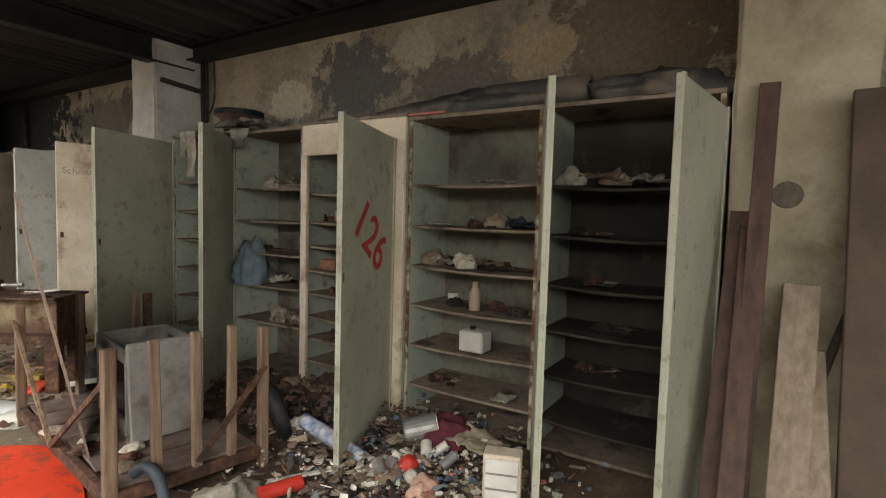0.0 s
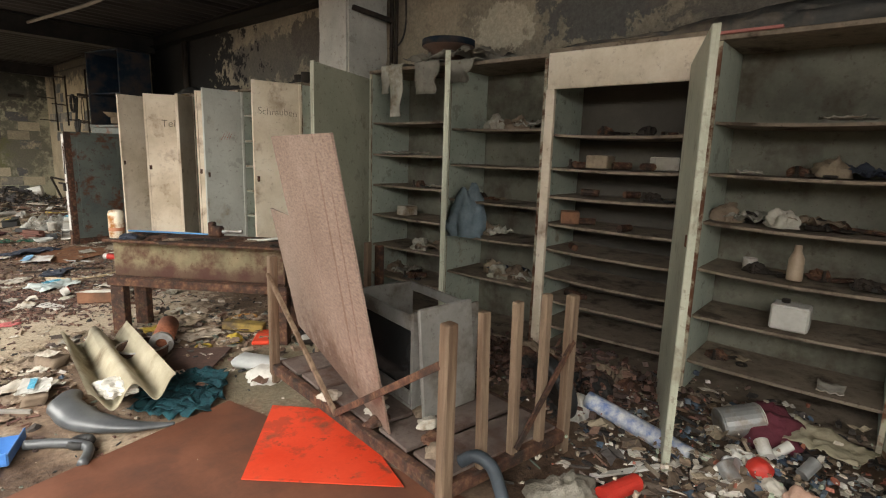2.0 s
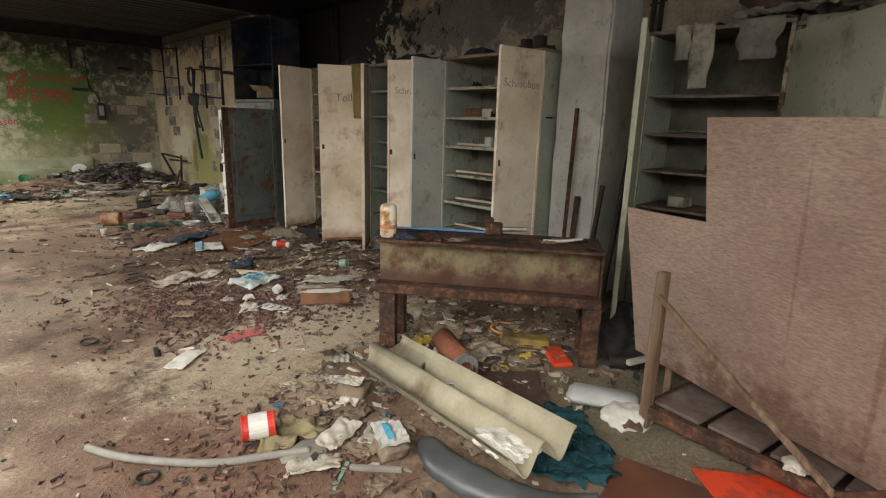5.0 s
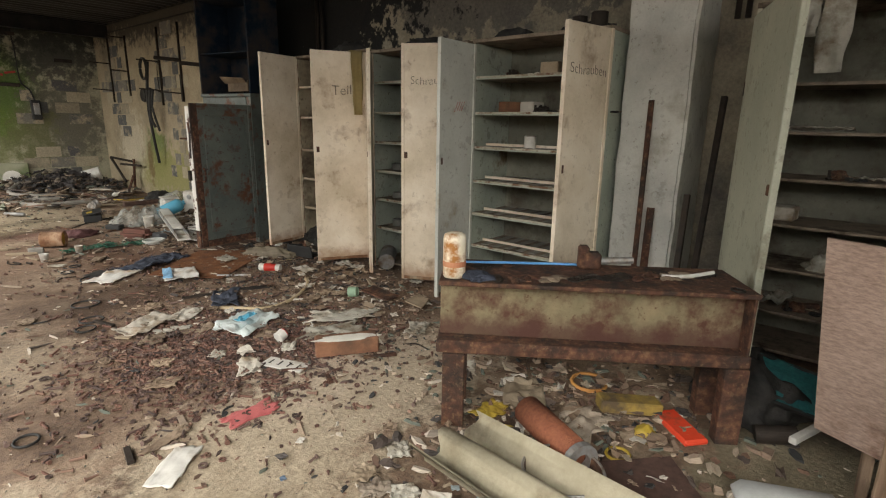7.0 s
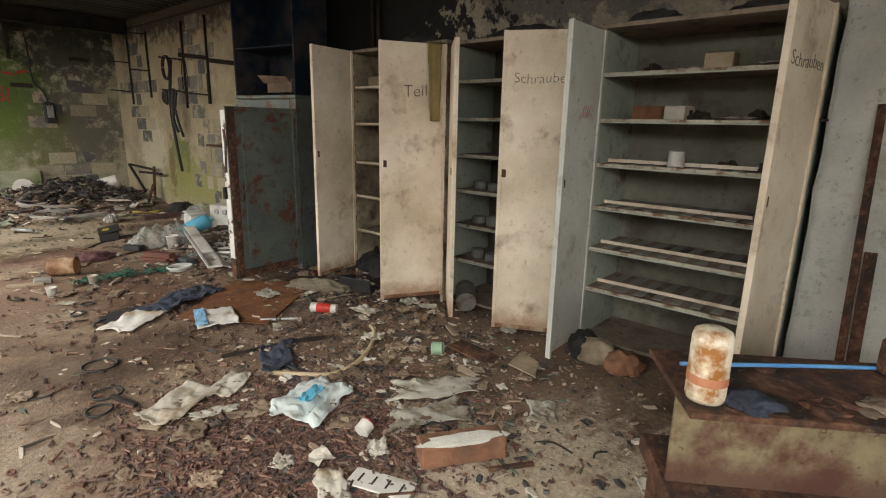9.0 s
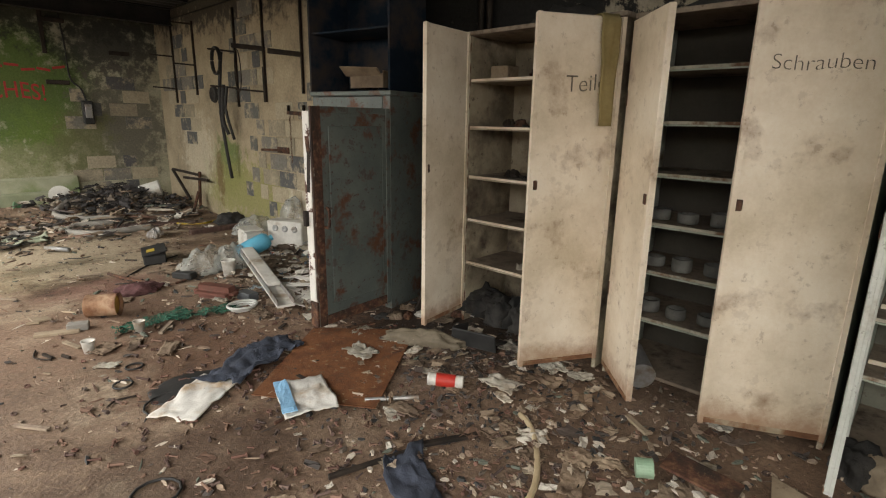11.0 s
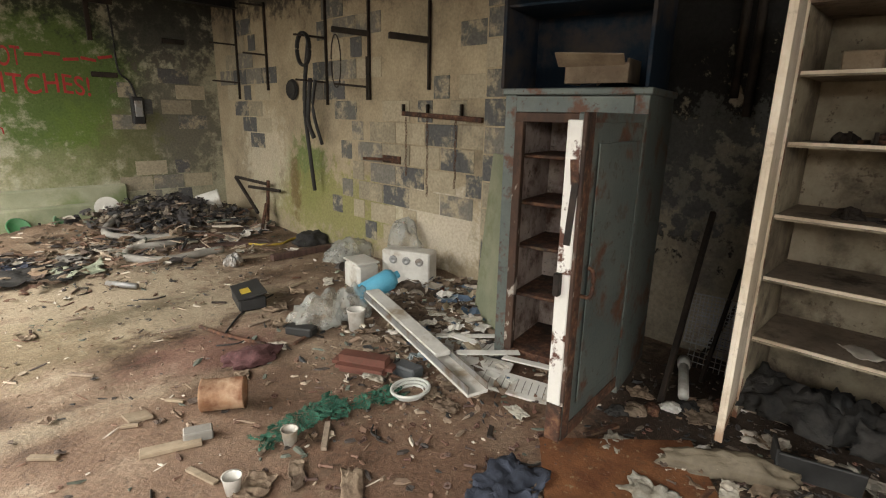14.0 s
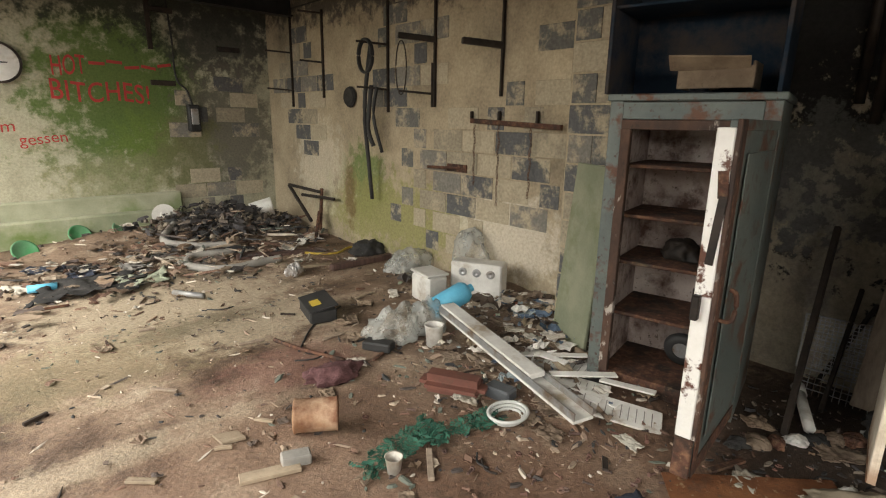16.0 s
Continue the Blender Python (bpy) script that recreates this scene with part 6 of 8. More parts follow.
roofing = thing("corrugated_sheet", pose(0.67, 4.56, 0.05, -3, 0, -8.7), "broken piece of corrugated fibre-cement roofing", "roofing sheet")
part("sheet", corrugated(1.30, 0.38, 0.055), ASB, roofing, smooth=True)
part("cement_patch", lump_bm(0.08, 0.12, 0.03, 0.6, 95.0), mat("white_cement", [(0.60, 0.57, 0.50), (0.72, 0.70, 0.64)], 10, 0.9, bump=0.6), roofing, "white cement patch", m=pose(-0.06, -0.50, 0.05))
TUBEM = mat("dusty_black_rubber", [(0.05, 0.055, 0.06), (0.12, 0.125, 0.13)], 5, 0.4, bump=0.15)
TUBEM.node_tree.nodes["Principled BSDF"].inputs["Specular IOR Level"].default_value = 0.7


def inner_tube(points, radii):
    """A slack rubber tube: a bent hose of changing girth, sagging flat under its weight."""
    bm = tube(points, 1.0, "inner_tube", TUBEM, res=14)
    n = len(bm.verts) // 14
    bm.verts.ensure_lookup_table()
    for i in range(n):
        f = i / (n - 1) * (len(radii) - 1)
        k = min(int(f), len(radii) - 2)
        rad = radii[k] + (radii[k + 1] - radii[k]) * (f - k)
        ring = [bm.verts[i * 14 + q] for q in range(14)]
        c = sum((v.co for v in ring), Vector()) / 14
        for v in ring:
            d = (v.co - c) * rad
            d.z *= 0.62
            d *= 1 + 0.2 * noise.noise((c + d) * 11) + 0.16 * abs(noise.noise((c + d) * 23))
            v.co = Vector((c.x, c.y, max(0.012, 0.55 * rad))) + d
    return bm


solid("inner_tube", inner_tube([(0.44, 4.42, 0), (0.36, 4.26, 0), (0.37, 4.06, 0), (0.46, 3.90, 0), (0.58, 3.80, 0), (0.68, 3.74, 0)], (0.04, 0.075, 0.078, 0.05, 0.028, 0.012)), TUBEM, Matrix(), "slack dusty grey rubber inner tube on the floor", "inner tube", smooth=True)
for k, (x, y) in enumerate(((0.80, 4.08), (0.90, 4.0), (0.74, 3.98), (0.86, 4.16), (0.97, 4.1), (0.82, 3.92))):
    rag(x, y, 0.15, 0.12, 0.055, TEAL, "dark teal netting heaped on the floor", "netting", "netting", 0.8, k * 57)
for x, y, rz in ((-0.05, 4.16, 20), (0.06, 4.02, -25)):
    sc = thing("dustpan", rest(x, y, rz), "blue plastic dustpan lying on the floor", "dustpan", "blue dustpans")
    part("pan", box((0.12, 0.24, 0.012), (0, 0, 0.02), None, 0.005), BLUEP, sc)
    part("rim", box((0.008, 0.24, 0.05), (0.06, 0, 0.03), None, 0.003), BLUEP, sc)
    part("rim", box((0.12, 0.008, 0.06), (0, -0.12, 0.034), None, 0.003), BLUEP, sc)
    part("handle", box((0.035, 0.12, 0.025), (0, -0.184, 0.03), None, 0.008), BLUEP, sc)
hose([(0.14, 4.0), (0.24, 3.93), (0.33, 3.80), (0.27, 3.66)], 0.022, TUBEM, "short grey rubber hose beside the dustpans")
ring_on_floor(0.32, 3.86, 0.04, 0.018, RUBBER, "black rubber bush on the floor")
hose([(-0.62, 5.36), (-0.52, 5.17), (-0.30, 4.92), (-0.10, 4.80), (0.04, 4.72)], 0.017, RUBGREY, "long grey hose lying on the floor")
rc = can(0, 0, 0.055, 0.14, pose(-0.13, 4.99, 0.062, 88, 0, 66), REDP, "red and white tin can lying on its side", band=WHITEP)
rag(0.03, 4.90, 0.14, 0.11, 0.045, mat("olive_rag", [(0.20, 0.16, 0.085), (0.31, 0.26, 0.15)], 7, 0.95, bump=0.6), "olive-brown crumpled rag beside the red can")
solid("stone_plate", lump_bm(0.10, 0.07, 0.015, 0.3, 97.0), mat("grey_stone", [(0.22, 0.20, 0.17), (0.32, 0.30, 0.25)], 6, 0.9), rest(0.03, 4.74), "flat grey stone on the floor", "stone", smooth=True)
paper(0.20, 4.74, 0.22, 0.13, 20, PAPER, "white carton scrap stained pink", "carton", 0.04, name="carton_scrap")
def crushed(size, seed, amount=0.014):
    """A carton with dented, leaning walls."""
    bm = box(size, (0, 0, size[2] / 2), None, 0)
    bmesh.ops.subdivide_edges(bm, edges=list(bm.edges), cuts=3, use_grid_fill=True)
    for v in bm.verts:
        q = v.co * 9 + Vector((seed, seed * 2, 0))
        k = amount * (0.3 + v.co.z / size[2])
        v.co += Vector((noise.noise(q), noise.noise(q + Vector((7, 0, 0))), 0.8 * noise.noise(q + Vector((0, 9, 0))) if v.co.z > 0.01 else 0)) * k * 1.6
        v.co.x += 0.25 * v.co.z
    return bm


bx = thing("carton", rest(0.46, 5.0, 30), "small crushed brown carton with a red print", "box")
part("body", crushed((0.10, 0.14, 0.07), 2.0), BROWNRAG, bx, smooth=True)
part("print", sheet_bm(0.09, 0.11, 0.008, 131.0, 6, 6), PAPER, bx, "white print", m=pose(0.0, 0, 0.078))
bx = thing("carton", rest(0.28, 4.50, -20), "crushed brown carton with white and blue print", "box")
part("body", crushed((0.10, 0.13, 0.07), 5.0), BROWNRAG, bx, smooth=True)
part("flap", sheet_bm(0.13, 0.15, 0.012, 133.0, 8, 8, edge=0.2), WHITEP, bx, "white lid flap", m=pose(0.01, 0, 0.080, 8, 6, 0))
part("print", sheet_bm(0.03, 0.10, 0.006, 134.0, 4, 6), SKYP, bx, "blue print", m=pose(0.0, 0, 0.098, 8, 6, 0))
paper(-0.01, 5.97, 0.11, 0.26, -50, WHITEP, "white printed instruction sheet on the floor", "paper", 0.012)
rag(0.40, 6.10, 0.13, 0.06, 0.012, mat("pink_film", [(0.42, 0.10, 0.10), (0.55, 0.18, 0.17)], 6, 0.5, bump=0.4), "crumpled pink plastic film", "film", "plastic_film", 0.8)
plank(0.10, 4.52, 0.24, 4.36, 0.02, 0.02, RUBGREY, "grey plastic rod on the floor", "rod", "rod")
plank(-0.02, 4.46, 0.12, 4.56, 0.02, 0.01, mat("mint_strip", [(0.20, 0.32, 0.25), (0.3, 0.42, 0.34)], 5, 0.7), "mint-coloured strip on the floor", "strip", "strip")
for k in range(12):
    x, y = 0.45 + 0.3 * math.sin(k * 1.9), 5.12 + 0.25 * math.cos(k * 2.7)
    rag(x, y, 0.055, 0.045, 0.02, (TAN, LINEN, TRODDENP)[k % 3], "crumpled pale scrap on the floor", "scrap", "scrap", 0.7, k * 33)

# brick and strip
br = thing("brick", rest(1.14, 6.29, 56.5, 0.0), "clay brick with a mortar-whitened top lying on the floor", "brick")
part("body", box((0.115, 0.37, 0.10), (0, 0, 0.055), None, 0.008), BRICKM, br)
part("mortar", lump_bm(0.045, 0.178, 0.006, 0.35, 101.0), mat("white_cement", [(0.6, 0.6, 0.6)], 5), br, "white mortar residue", m=pose(-0.02, 0, 0.101))
bs_ = thing("metal_strip", rest(0.79, 6.41, 20), "slotted grey sheet-metal strip on the floor", "strip")
part("strip", box((0.11, 0.27, 0.008), (0, 0, 0.012), None, 0.003), WHITEP, bs_)
for k in range(4):
    part("slot", box((0.05, 0.008, 0.002), (0.0, -0.09 + 0.06 * k, 0.0172), None, 0), SOOT, bs_)

# middle floor litter
tq = thing("carrier_bag", rest(0.98, 7.12, 20), "white carrier bag with turquoise print", "bag")
part("bag", sheet_bm(0.38, 0.28, 0.05, 103.0, edge=0.25), mat("pale_carrier_film", [(0.48, 0.55, 0.54), (0.68, 0.72, 0.70)], 5, 0.35, bump=0.3, stain=(0.36, 0.31, 0.24), stain_scale=5, stain_at=0.64), tq, smooth=True)
part("print", sheet_bm(0.15, 0.07, 0.02, 104.0, 6, 4, edge=0.3), SKYP, tq, m=pose(-0.02, 0.0, 0.055))
paper(0.50, 7.58, 0.38, 0.20, 25, PAPER, "dirty white paper sheet", crumple=0.03)
paper(0.78, 7.60, 0.26, 0.13, 35, PAPER, "crumpled white paper on the floor", crumple=0.05)
plank(0.60, 7.34, 0.80, 7.18, 0.05, 0.012, TAN, "pale wooden lath scrap", "lath", "lath")
hose([(1.0, 7.55), (1.10, 7.42), (1.22, 7.30), (1.40, 7.31), (1.58, 7.40), (1.77, 7.56), (1.84, 7.68)], 0.014, mat("beige_hose", [(0.40, 0.31, 0.19), (0.52, 0.42, 0.27)], 6, 0.5), "curved beige plastic hose on the floor")
can(0, 0, 0.035, 0.05, pose(0.94, 6.71, 0.035, 70, 0, 100), WHITEP, "small white pot with a red lid", "pot", "small_pot", lidm=REDP)
rag(1.50, 6.76, 0.22, 0.10, 0.04, LINEN, "beige crumpled cloth strip on the floor", rz=-40)
rag(1.28, 6.62, 0.18, 0.09, 0.03, LINEN, "beige crumpled cloth on the floor", rz=-30)
paper(1.22, 6.76, 0.06, 0.20, -20, WHITEP, "pale blue-white plastic strip", "strip", 0.01, name="strip")
paper(1.12, 7.70, 0.40, 0.18, 60, BLUECL, "dark blue rag lying on the floor", "rag", 0.06, "", "rag", edge=0.4)
rag(1.10, 7.35, 0.05, 0.10, 0.02, BLUECL, "blue rag scrap on the floor")
can(0, 0, 0.04, 0.07, pose(1.82, 7.08, 0.04, 85, 0, 30), mat("pale_green_jar", [(0.22, 0.34, 0.23), (0.32, 0.44, 0.31)], 5, 0.5), "pale green jar lying on the floor", "jar", "jar")
can(0, 0, 0.075, 0.24, pose(2.50, 7.36, 0.10, 82, 0, 130), GREYM, "grey cylindrical tin lying in the cabinet", "tin", "tin")
flat_sheet([(1.95, 6.42), (2.12, 6.50), (2.18, 6.66), (1.98, 6.62)], 0.008, TAN, "cardboard", "flat piece of cardboard on the floor", "cardboard", 0.02)
solid("rust_plate", bar((0, 0, 0.03), (0.05, 0.28, 0.05), 0.14, 0.012), RUST, rest(1.95, 6.72, 10), "bent rusty sheet scrap", "scrap")
rag(2.48, 6.30, 0.10, 0.12, 0.09, TAN, "pale crumpled carton before the cabinet", "carton", "carton_scrap", 0.4)
rag(2.45, 6.12, 0.10, 0.10, 0.07, BRICKM, "rusty clod before the cabinet", "clod", "clod", 0.5)
rag(2.50, 6.42, 0.12, 0.08, 0.09, SOOT, "dark rag before the cabinet")
sp = can(0, 0, 0.034, 0.19, pose(1.84, 8.06, 0.04, 88, 0, 215), WHITEP, "red and white spray can lying on the floor", "spray can", "spray_can", band=REDP, lidm=WHITEP)
flat_sheet([(1.70, 9.33), (2.20, 8.82), (1.36, 8.22), (0.98, 8.78)], 0.004, mat("rusty_tread_plate", [(0.105, 0.036, 0.014), (0.215, 0.09, 0.034)], 9, 0.8, bump=0.8, fine=40, speck=0.6, stain=(0.26, 0.18, 0.10), stain_scale=26, stain_at=0.635, stain_soft=0.04), "steel_plate", "rusty chequered steel plate lying on the floor", "plate", 0.012)
sack = mat("printed_sack", [(0.55, 0.53, 0.49), (0.72, 0.70, 0.66)], 4, 0.8, bump=0.3, stain=(0.42, 0.30, 0.18), stain_scale=4.5, stain_at=0.58)
paper(0.78, 8.95, 0.44, 0.24, 35, sack, "white paper sack with tan stains", "paper sack", 0.024, name="paper_sack", edge=0.15)
ps = thing("paper_sack", rest(1.16, 8.55, -20, 0.02), "blue and white printed paper sack", "paper sack")
part("sack", sheet_bm(0.26, 0.36, 0.022, 111.0), sack, ps, smooth=True)
part("print", sheet_bm(0.07, 0.34, 0.018, 112.0, 5, 10), mat("light_blue_print", [(0.20, 0.42, 0.66), (0.30, 0.52, 0.74)], 5, 0.7), ps, m=pose(-0.10, 0, 0.02))
paper(1.10, 9.10, 0.46, 0.26, 30, BLUECL, "dark blue denim cloth on the floor", "cloth", 0.09, "", "cloth", edge=0.4)
rag(1.35, 9.22, 0.14, 0.12, 0.05, BLUECL, "dark blue cloth scrap on the floor")
solid("mat", lump_bm(0.20, 0.15, 0.012, 0.2, 114.0), RUBBER, rest(0.80, 9.12), "dark rubber mat on the floor", "mat", smooth=True)
for x, y, r in ((0.65, 9.56, 0.045), (0.54, 9.37, 0.05), (-0.05, 10.05, 0.04), (0.30, 7.95, 0.07), (0.22, 7.80, 0.06), (1.20, 6.50, 0.07), (0.38, 8.35, 0.09), (0.65, 9.0, 0.12), (-0.35, 6.6, 0.05), (-0.5, 5.0, 0.04)):
    ring_on_floor(x, y, r, 0.006, RUBBER, "black rubber ring on the floor", "rubber_ring", "ring", "rubber rings")
crate = thing("black_crate", rest(2.34, 8.36, 15), "black plastic crate lying before the cabinet", "crate")
part("tray", box((0.22, 0.30, 0.02), (0, 0, 0.05), pose(0, 0, 0, 0, 18, 0), 0.006), RUBBER, crate)
part("side", box((0.015, 0.30, 0.12), (-0.10, 0, 0.08), pose(0, 0, 0, 0, -12, 0), 0.004), RUBBER, crate)
part("side", box((0.22, 0.015, 0.10), (0, 0.15, 0.07), pose(0, 0, 0, 0, 12, 0), 0.004), RUBBER, crate)
rag(2.10, 8.62, 0.24, 0.06, 0.06, mat("olive_leather", [(0.10, 0.08, 0.055), (0.20, 0.165, 0.115)], 6, 0.7, bump=0.4), "olive strip of torn material before the cabinet", "strip", "torn_strip", 0.6, 120)
solid("iron_rod", tube([(0, 0, 0.012), (0.03, 0.28, 0.02)], 0.011, "iron_rod", GREYM), GREYM, rest(1.60, 8.16, 60), "short grey rod on the floor", "rod")
plank(1.30, 7.86, 1.56, 7.72, 0.03, 0.02, IRON, "dark iron bar on the floor", "bar", "iron_bar")
plank(0.9, 7.95, 1.25, 7.85, 0.02, 0.02, IRON, "dark iron rod on the floor", "bar", "iron_bar")

# ---- far bay floor ----
tbx = thing("tool_tray", rest(1.52, 11.95, -15), "black plastic tray with a yellow label", "tray")
part("body", box((0.20, 0.36, 0.10), (0, 0, 0.052), None, 0.012), RUBBER, tbx)
part("lid", box((0.22, 0.38, 0.015), (0.0, 0, 0.115), pose(0, 0, 0, 0, -10, 0), 0.004), RUBBER, tbx)
part("label", box((0.07, 0.12, 0.002), (-0.03, -0.04, 0.121), pose(0, 0, 0, 0, -10, 0), 0), YELLOW, tbx)
w1 = thing("white_panel_box", rest(2.72, 11.40, 25), "white plastic fuse box with three round openings", "box")
part("housing", box((0.18, 0.44, 0.30), (0, 0, 0.15), None, 0.012), WHITEP, w1)
for k in range(3):
    part("socket", lathe([(0.035, 0), (0.035, 0.008), (0.02, 0.01), (0, 0.004)], 16), GREYM, w1, m=pose(-0.091, -0.13 + 0.12 * k, 0.22, 0, -90, 0))
w2 = thing("white_canister", rest(2.40, 11.66, -10), "dirty white plastic canister", "canister")
part("body", box((0.20, 0.28, 0.24), (0, 0, 0.12), None, 0.025), WHITEP, w2)
part("rim", box((0.21, 0.29, 0.02), (0, 0, 0.25), None, 0.008), WHITEP, w2)
bc = thing("blue_canister", pose(2.22, 11.22, 0.17, 35, 60, 20), "bright blue plastic canister lying on its side", "canister")
part("body", lathe([(0.07, -0.16), (0.085, -0.14), (0.085, 0.12), (0.06, 0.16), (0.03, 0.17), (0, 0.17)], 20), SKYP, bc, smooth=True)
part("cap", lathe([(0.03, 0.17), (0.03, 0.20), (0, 0.201)], 14), SKYP, bc)
rag(1.73, 11.25, 0.15, 0.13, 0.12, BAGP, "clear crumpled plastic bag", "bag", "plastic_bag", 0.8)
rag(1.97, 11.22, 0.13, 0.12, 0.13, BAGP, "clear crumpled plastic bag beside the bucket", "bag", "plastic_bag", 0.8)
rag(2.85, 12.45, 0.20, 0.15, 0.13, BAGP, "cloudy plastic bag by the wall", "bag", "plastic_bag", 0.7)
rag(2.98, 11.75, 0.12, 0.2, 0.30, BAGP, "cloudy plastic bag behind the fuse box", "bag", "plastic_bag", 0.5)
bu = thing("small_bucket", rest(1.85, 10.98), "small white plastic bucket standing on the floor", "bucket")
part("body", lathe([(0.05, 0), (0.062, 0.14), (0.066, 0.145), (0.066, 0.155), (0.058, 0.15), (0.047, 0.01), (0, 0.008)], 22), WHITEP, bu, smooth=True)
al = thing("aluminium_profile", Matrix(), "dull aluminium light-fitting channel lying on the floor", "profile")
a0, a1 = Vector((2.10, 11.12, 0.14)), Vector((1.73, 9.74, 0.06))
part("channel", bar(a0, a1, 0.13, 0.02), WHITEP, al)
for sgn in (-1, 1):
    d = (a1 - a0).normalized().cross(Vector((0, 0, 1))) * 0.06 * sgn
    part("flange", bar(a0 + d + Vector((0, 0, 0.025)), a1 + d + Vector((0, 0, 0.025)), 0.008, 0.05), GREYM, al)
part("reflector", bar(a0 + Vector((0, 0, 0.045)), a0.lerp(a1, 0.74) + Vector((0, 0, 0.045)), 0.105, 0.03), WHITEP, al, "white reflector strip")
CLEANW = mat("white_lacquer", [(0.64, 0.62, 0.57), (0.78, 0.76, 0.71)], 4, 0.5, bump=0.1, stain=(0.36, 0.27, 0.18), stain_scale=7, stain_at=0.63)
for n, (x, y, rz) in enumerate(((2.22, 10.25, 12), (2.03, 10.05, 20), (1.98, 9.72, 24))):
    v = thing("vent_panel", rest(x, y, rz, 0.012), "white slotted plastic panel on the floor", "panel", "slotted white panels")
    part("panel", box((0.19, 0.48, 0.012), (0, 0, 0.012), pose(0, 0, 0, 3 * n, -6, 0), 0.003), CLEANW, v)
    for k in range(11):
        part("slot", box((0.12, 0.004, 0.002), (0, -0.19 + 0.038 * k, 0.0185 + math.tan(radians(3 * n)) * (-0.19 + 0.038 * k)), pose(0, 0, 0, 3 * n, -6, 0), 0), GREYP, v)
slat_pick = random.Random(19)
for k in range(9):
    x, y, rz = 2.10 + slat_pick.uniform(-0.18, 0.16), 10.08 + slat_pick.uniform(-0.34, 0.30), 20 + slat_pick.uniform(-45, 40)
    solid("slat", box((0.05, slat_pick.uniform(0.18, 0.42), 0.010), (0, 0, 0.006), None, 0.002), CLEANW, rest(x, y, rz, 0.022 + 0.008 * k, slat_pick.uniform(-3, 3), slat_pick.uniform(-8, 8)), "broken white plastic slat in the rubbish", "slat", "broken white slats")
tn = thing("rusty_tin", rest(0.74, 10.62, 15), "rusty orange tin can lying on its side", "tin")
TINM = mat("orange_rust_tin", [(0.24, 0.10, 0.04), (0.42, 0.30, 0.20)], 6, 0.8, bump=0.4, stain=(0.14, 0.055, 0.025), stain_scale=5)
part("body", lathe([(0.08, 0), (0.085, 0.005), (0.08, 0.015), (0.08, 0.20), (0.085, 0.21), (0.076, 0.205), (0.074, 0.02), (0, 0.018)], 24), TINM, tn, m=pose(-0.06, 0.06, 0.085, 90, 0, 42), smooth=True)
part("contents", lathe([(0.074, 0), (0, 0.002)], 24), mat("yellow_residue", [(0.42, 0.24, 0.03), (0.55, 0.35, 0.06)], 6, 0.5), tn, m=pose(-0.06, 0.06, 0.085, 90, 0, 42) @ pose(0, 0, 0.185))
for k in range(3):
    ring = [(1.54 + (0.085 + 0.012 * k) * math.cos(a * 0.5236), 10.06 + (0.07 + 0.012 * k) * math.sin(a * 0.5236), floor_z(1.54, 10.06) + 0.012 + 0.014 * k) for a in range(12)]
    solid("clear_hose", tube(ring, 0.009, "clear_hose", RUBGREY, cyclic=True), mat("milky_hose", [(0.42, 0.43, 0.40), (0.55, 0.55, 0.52)], 6, 0.4), Matrix(), "coil of milky plastic hose", "hose", "coiled hose", smooth=True)
def rounded(size, soft):
    """A box with well rounded edges, standing on the ground."""
    bm = box(size, (0, 0, size[2] / 2 + 0.003), None, 0)
    bmesh.ops.bevel(bm, geom=list(bm.edges), offset=soft, segments=4, affect="EDGES")
    return bm


jc = thing("jerry_can", rest(1.50, 10.42, 28, 0.0), "flat reddish-brown oil canister lying on the floor", "canister")
part("body", rounded((0.17, 0.38, 0.11), 0.045), mat("red_brown_can", [(0.085, 0.034, 0.026), (0.15, 0.06, 0.042)], 5, 0.6, stain=(0.07, 0.04, 0.03), speck=0.6), jc)
part("label", box((0.07, 0.10, 0.002), (0, -0.08, 0.107), None, 0), PAPER, jc)


def torn_net(x, y, w, h, rz, seed, label):
    bm = sheet_bm(w, h, 0.03, seed, 84, 34, edge=0.5)
    gone = [f for f in bm.faces if noise.noise(f.calc_center_median() * 95 + Vector((seed, 0, 0))) > 0.07 or abs(f.calc_center_median().y) > h * (0.42 - 0.5 * abs(noise.noise(Vector((f.calc_center_median().x * 9, seed, 0)))))]
    bmesh.ops.delete(bm, geom=gone, context="FACES")
    solid("netting", bm, GREENNET, rest(x, y, rz, 0.004), label, "netting", smooth=True)


torn_net(0.95, 10.20, 0.52, 0.22, 10, 3.0, "torn dark green netting on the floor")
torn_net(1.27, 10.14, 0.42, 0.18, -10, 8.0, "torn strip of dark green netting")
for x, y in ((0.84, 10.10), (0.52, 9.98)):
    cp = thing("plastic_cup", rest(x, y), "small white plastic cup on the floor", "cup", "plastic cups")
    part("cup", lathe([(0.028, 0), (0.038, 0.075), (0.041, 0.08), (0.034, 0.074), (0.025, 0.006), (0, 0.005)], 18), WHITEP, cp, smooth=True)
plank(0.32, 10.47, 0.56, 10.40, 0.06, 0.02, TAN, "pale wooden lath on the floor", "lath", "lath")
plank(0.50, 10.46, 0.62, 10.42, 0.07, 0.05, mat("grey_block", [(0.2, 0.19, 0.17), (0.3, 0.28, 0.25)], 6, 0.9), "short grey wood block", "block", "wood_block")
flat_sheet([(0.35, 10.86), (0.45, 10.82), (0.46, 10.74), (0.36, 10.76)], 0.012, TAN, "tile_scrap", "pale tile fragment on the floor", "tile")
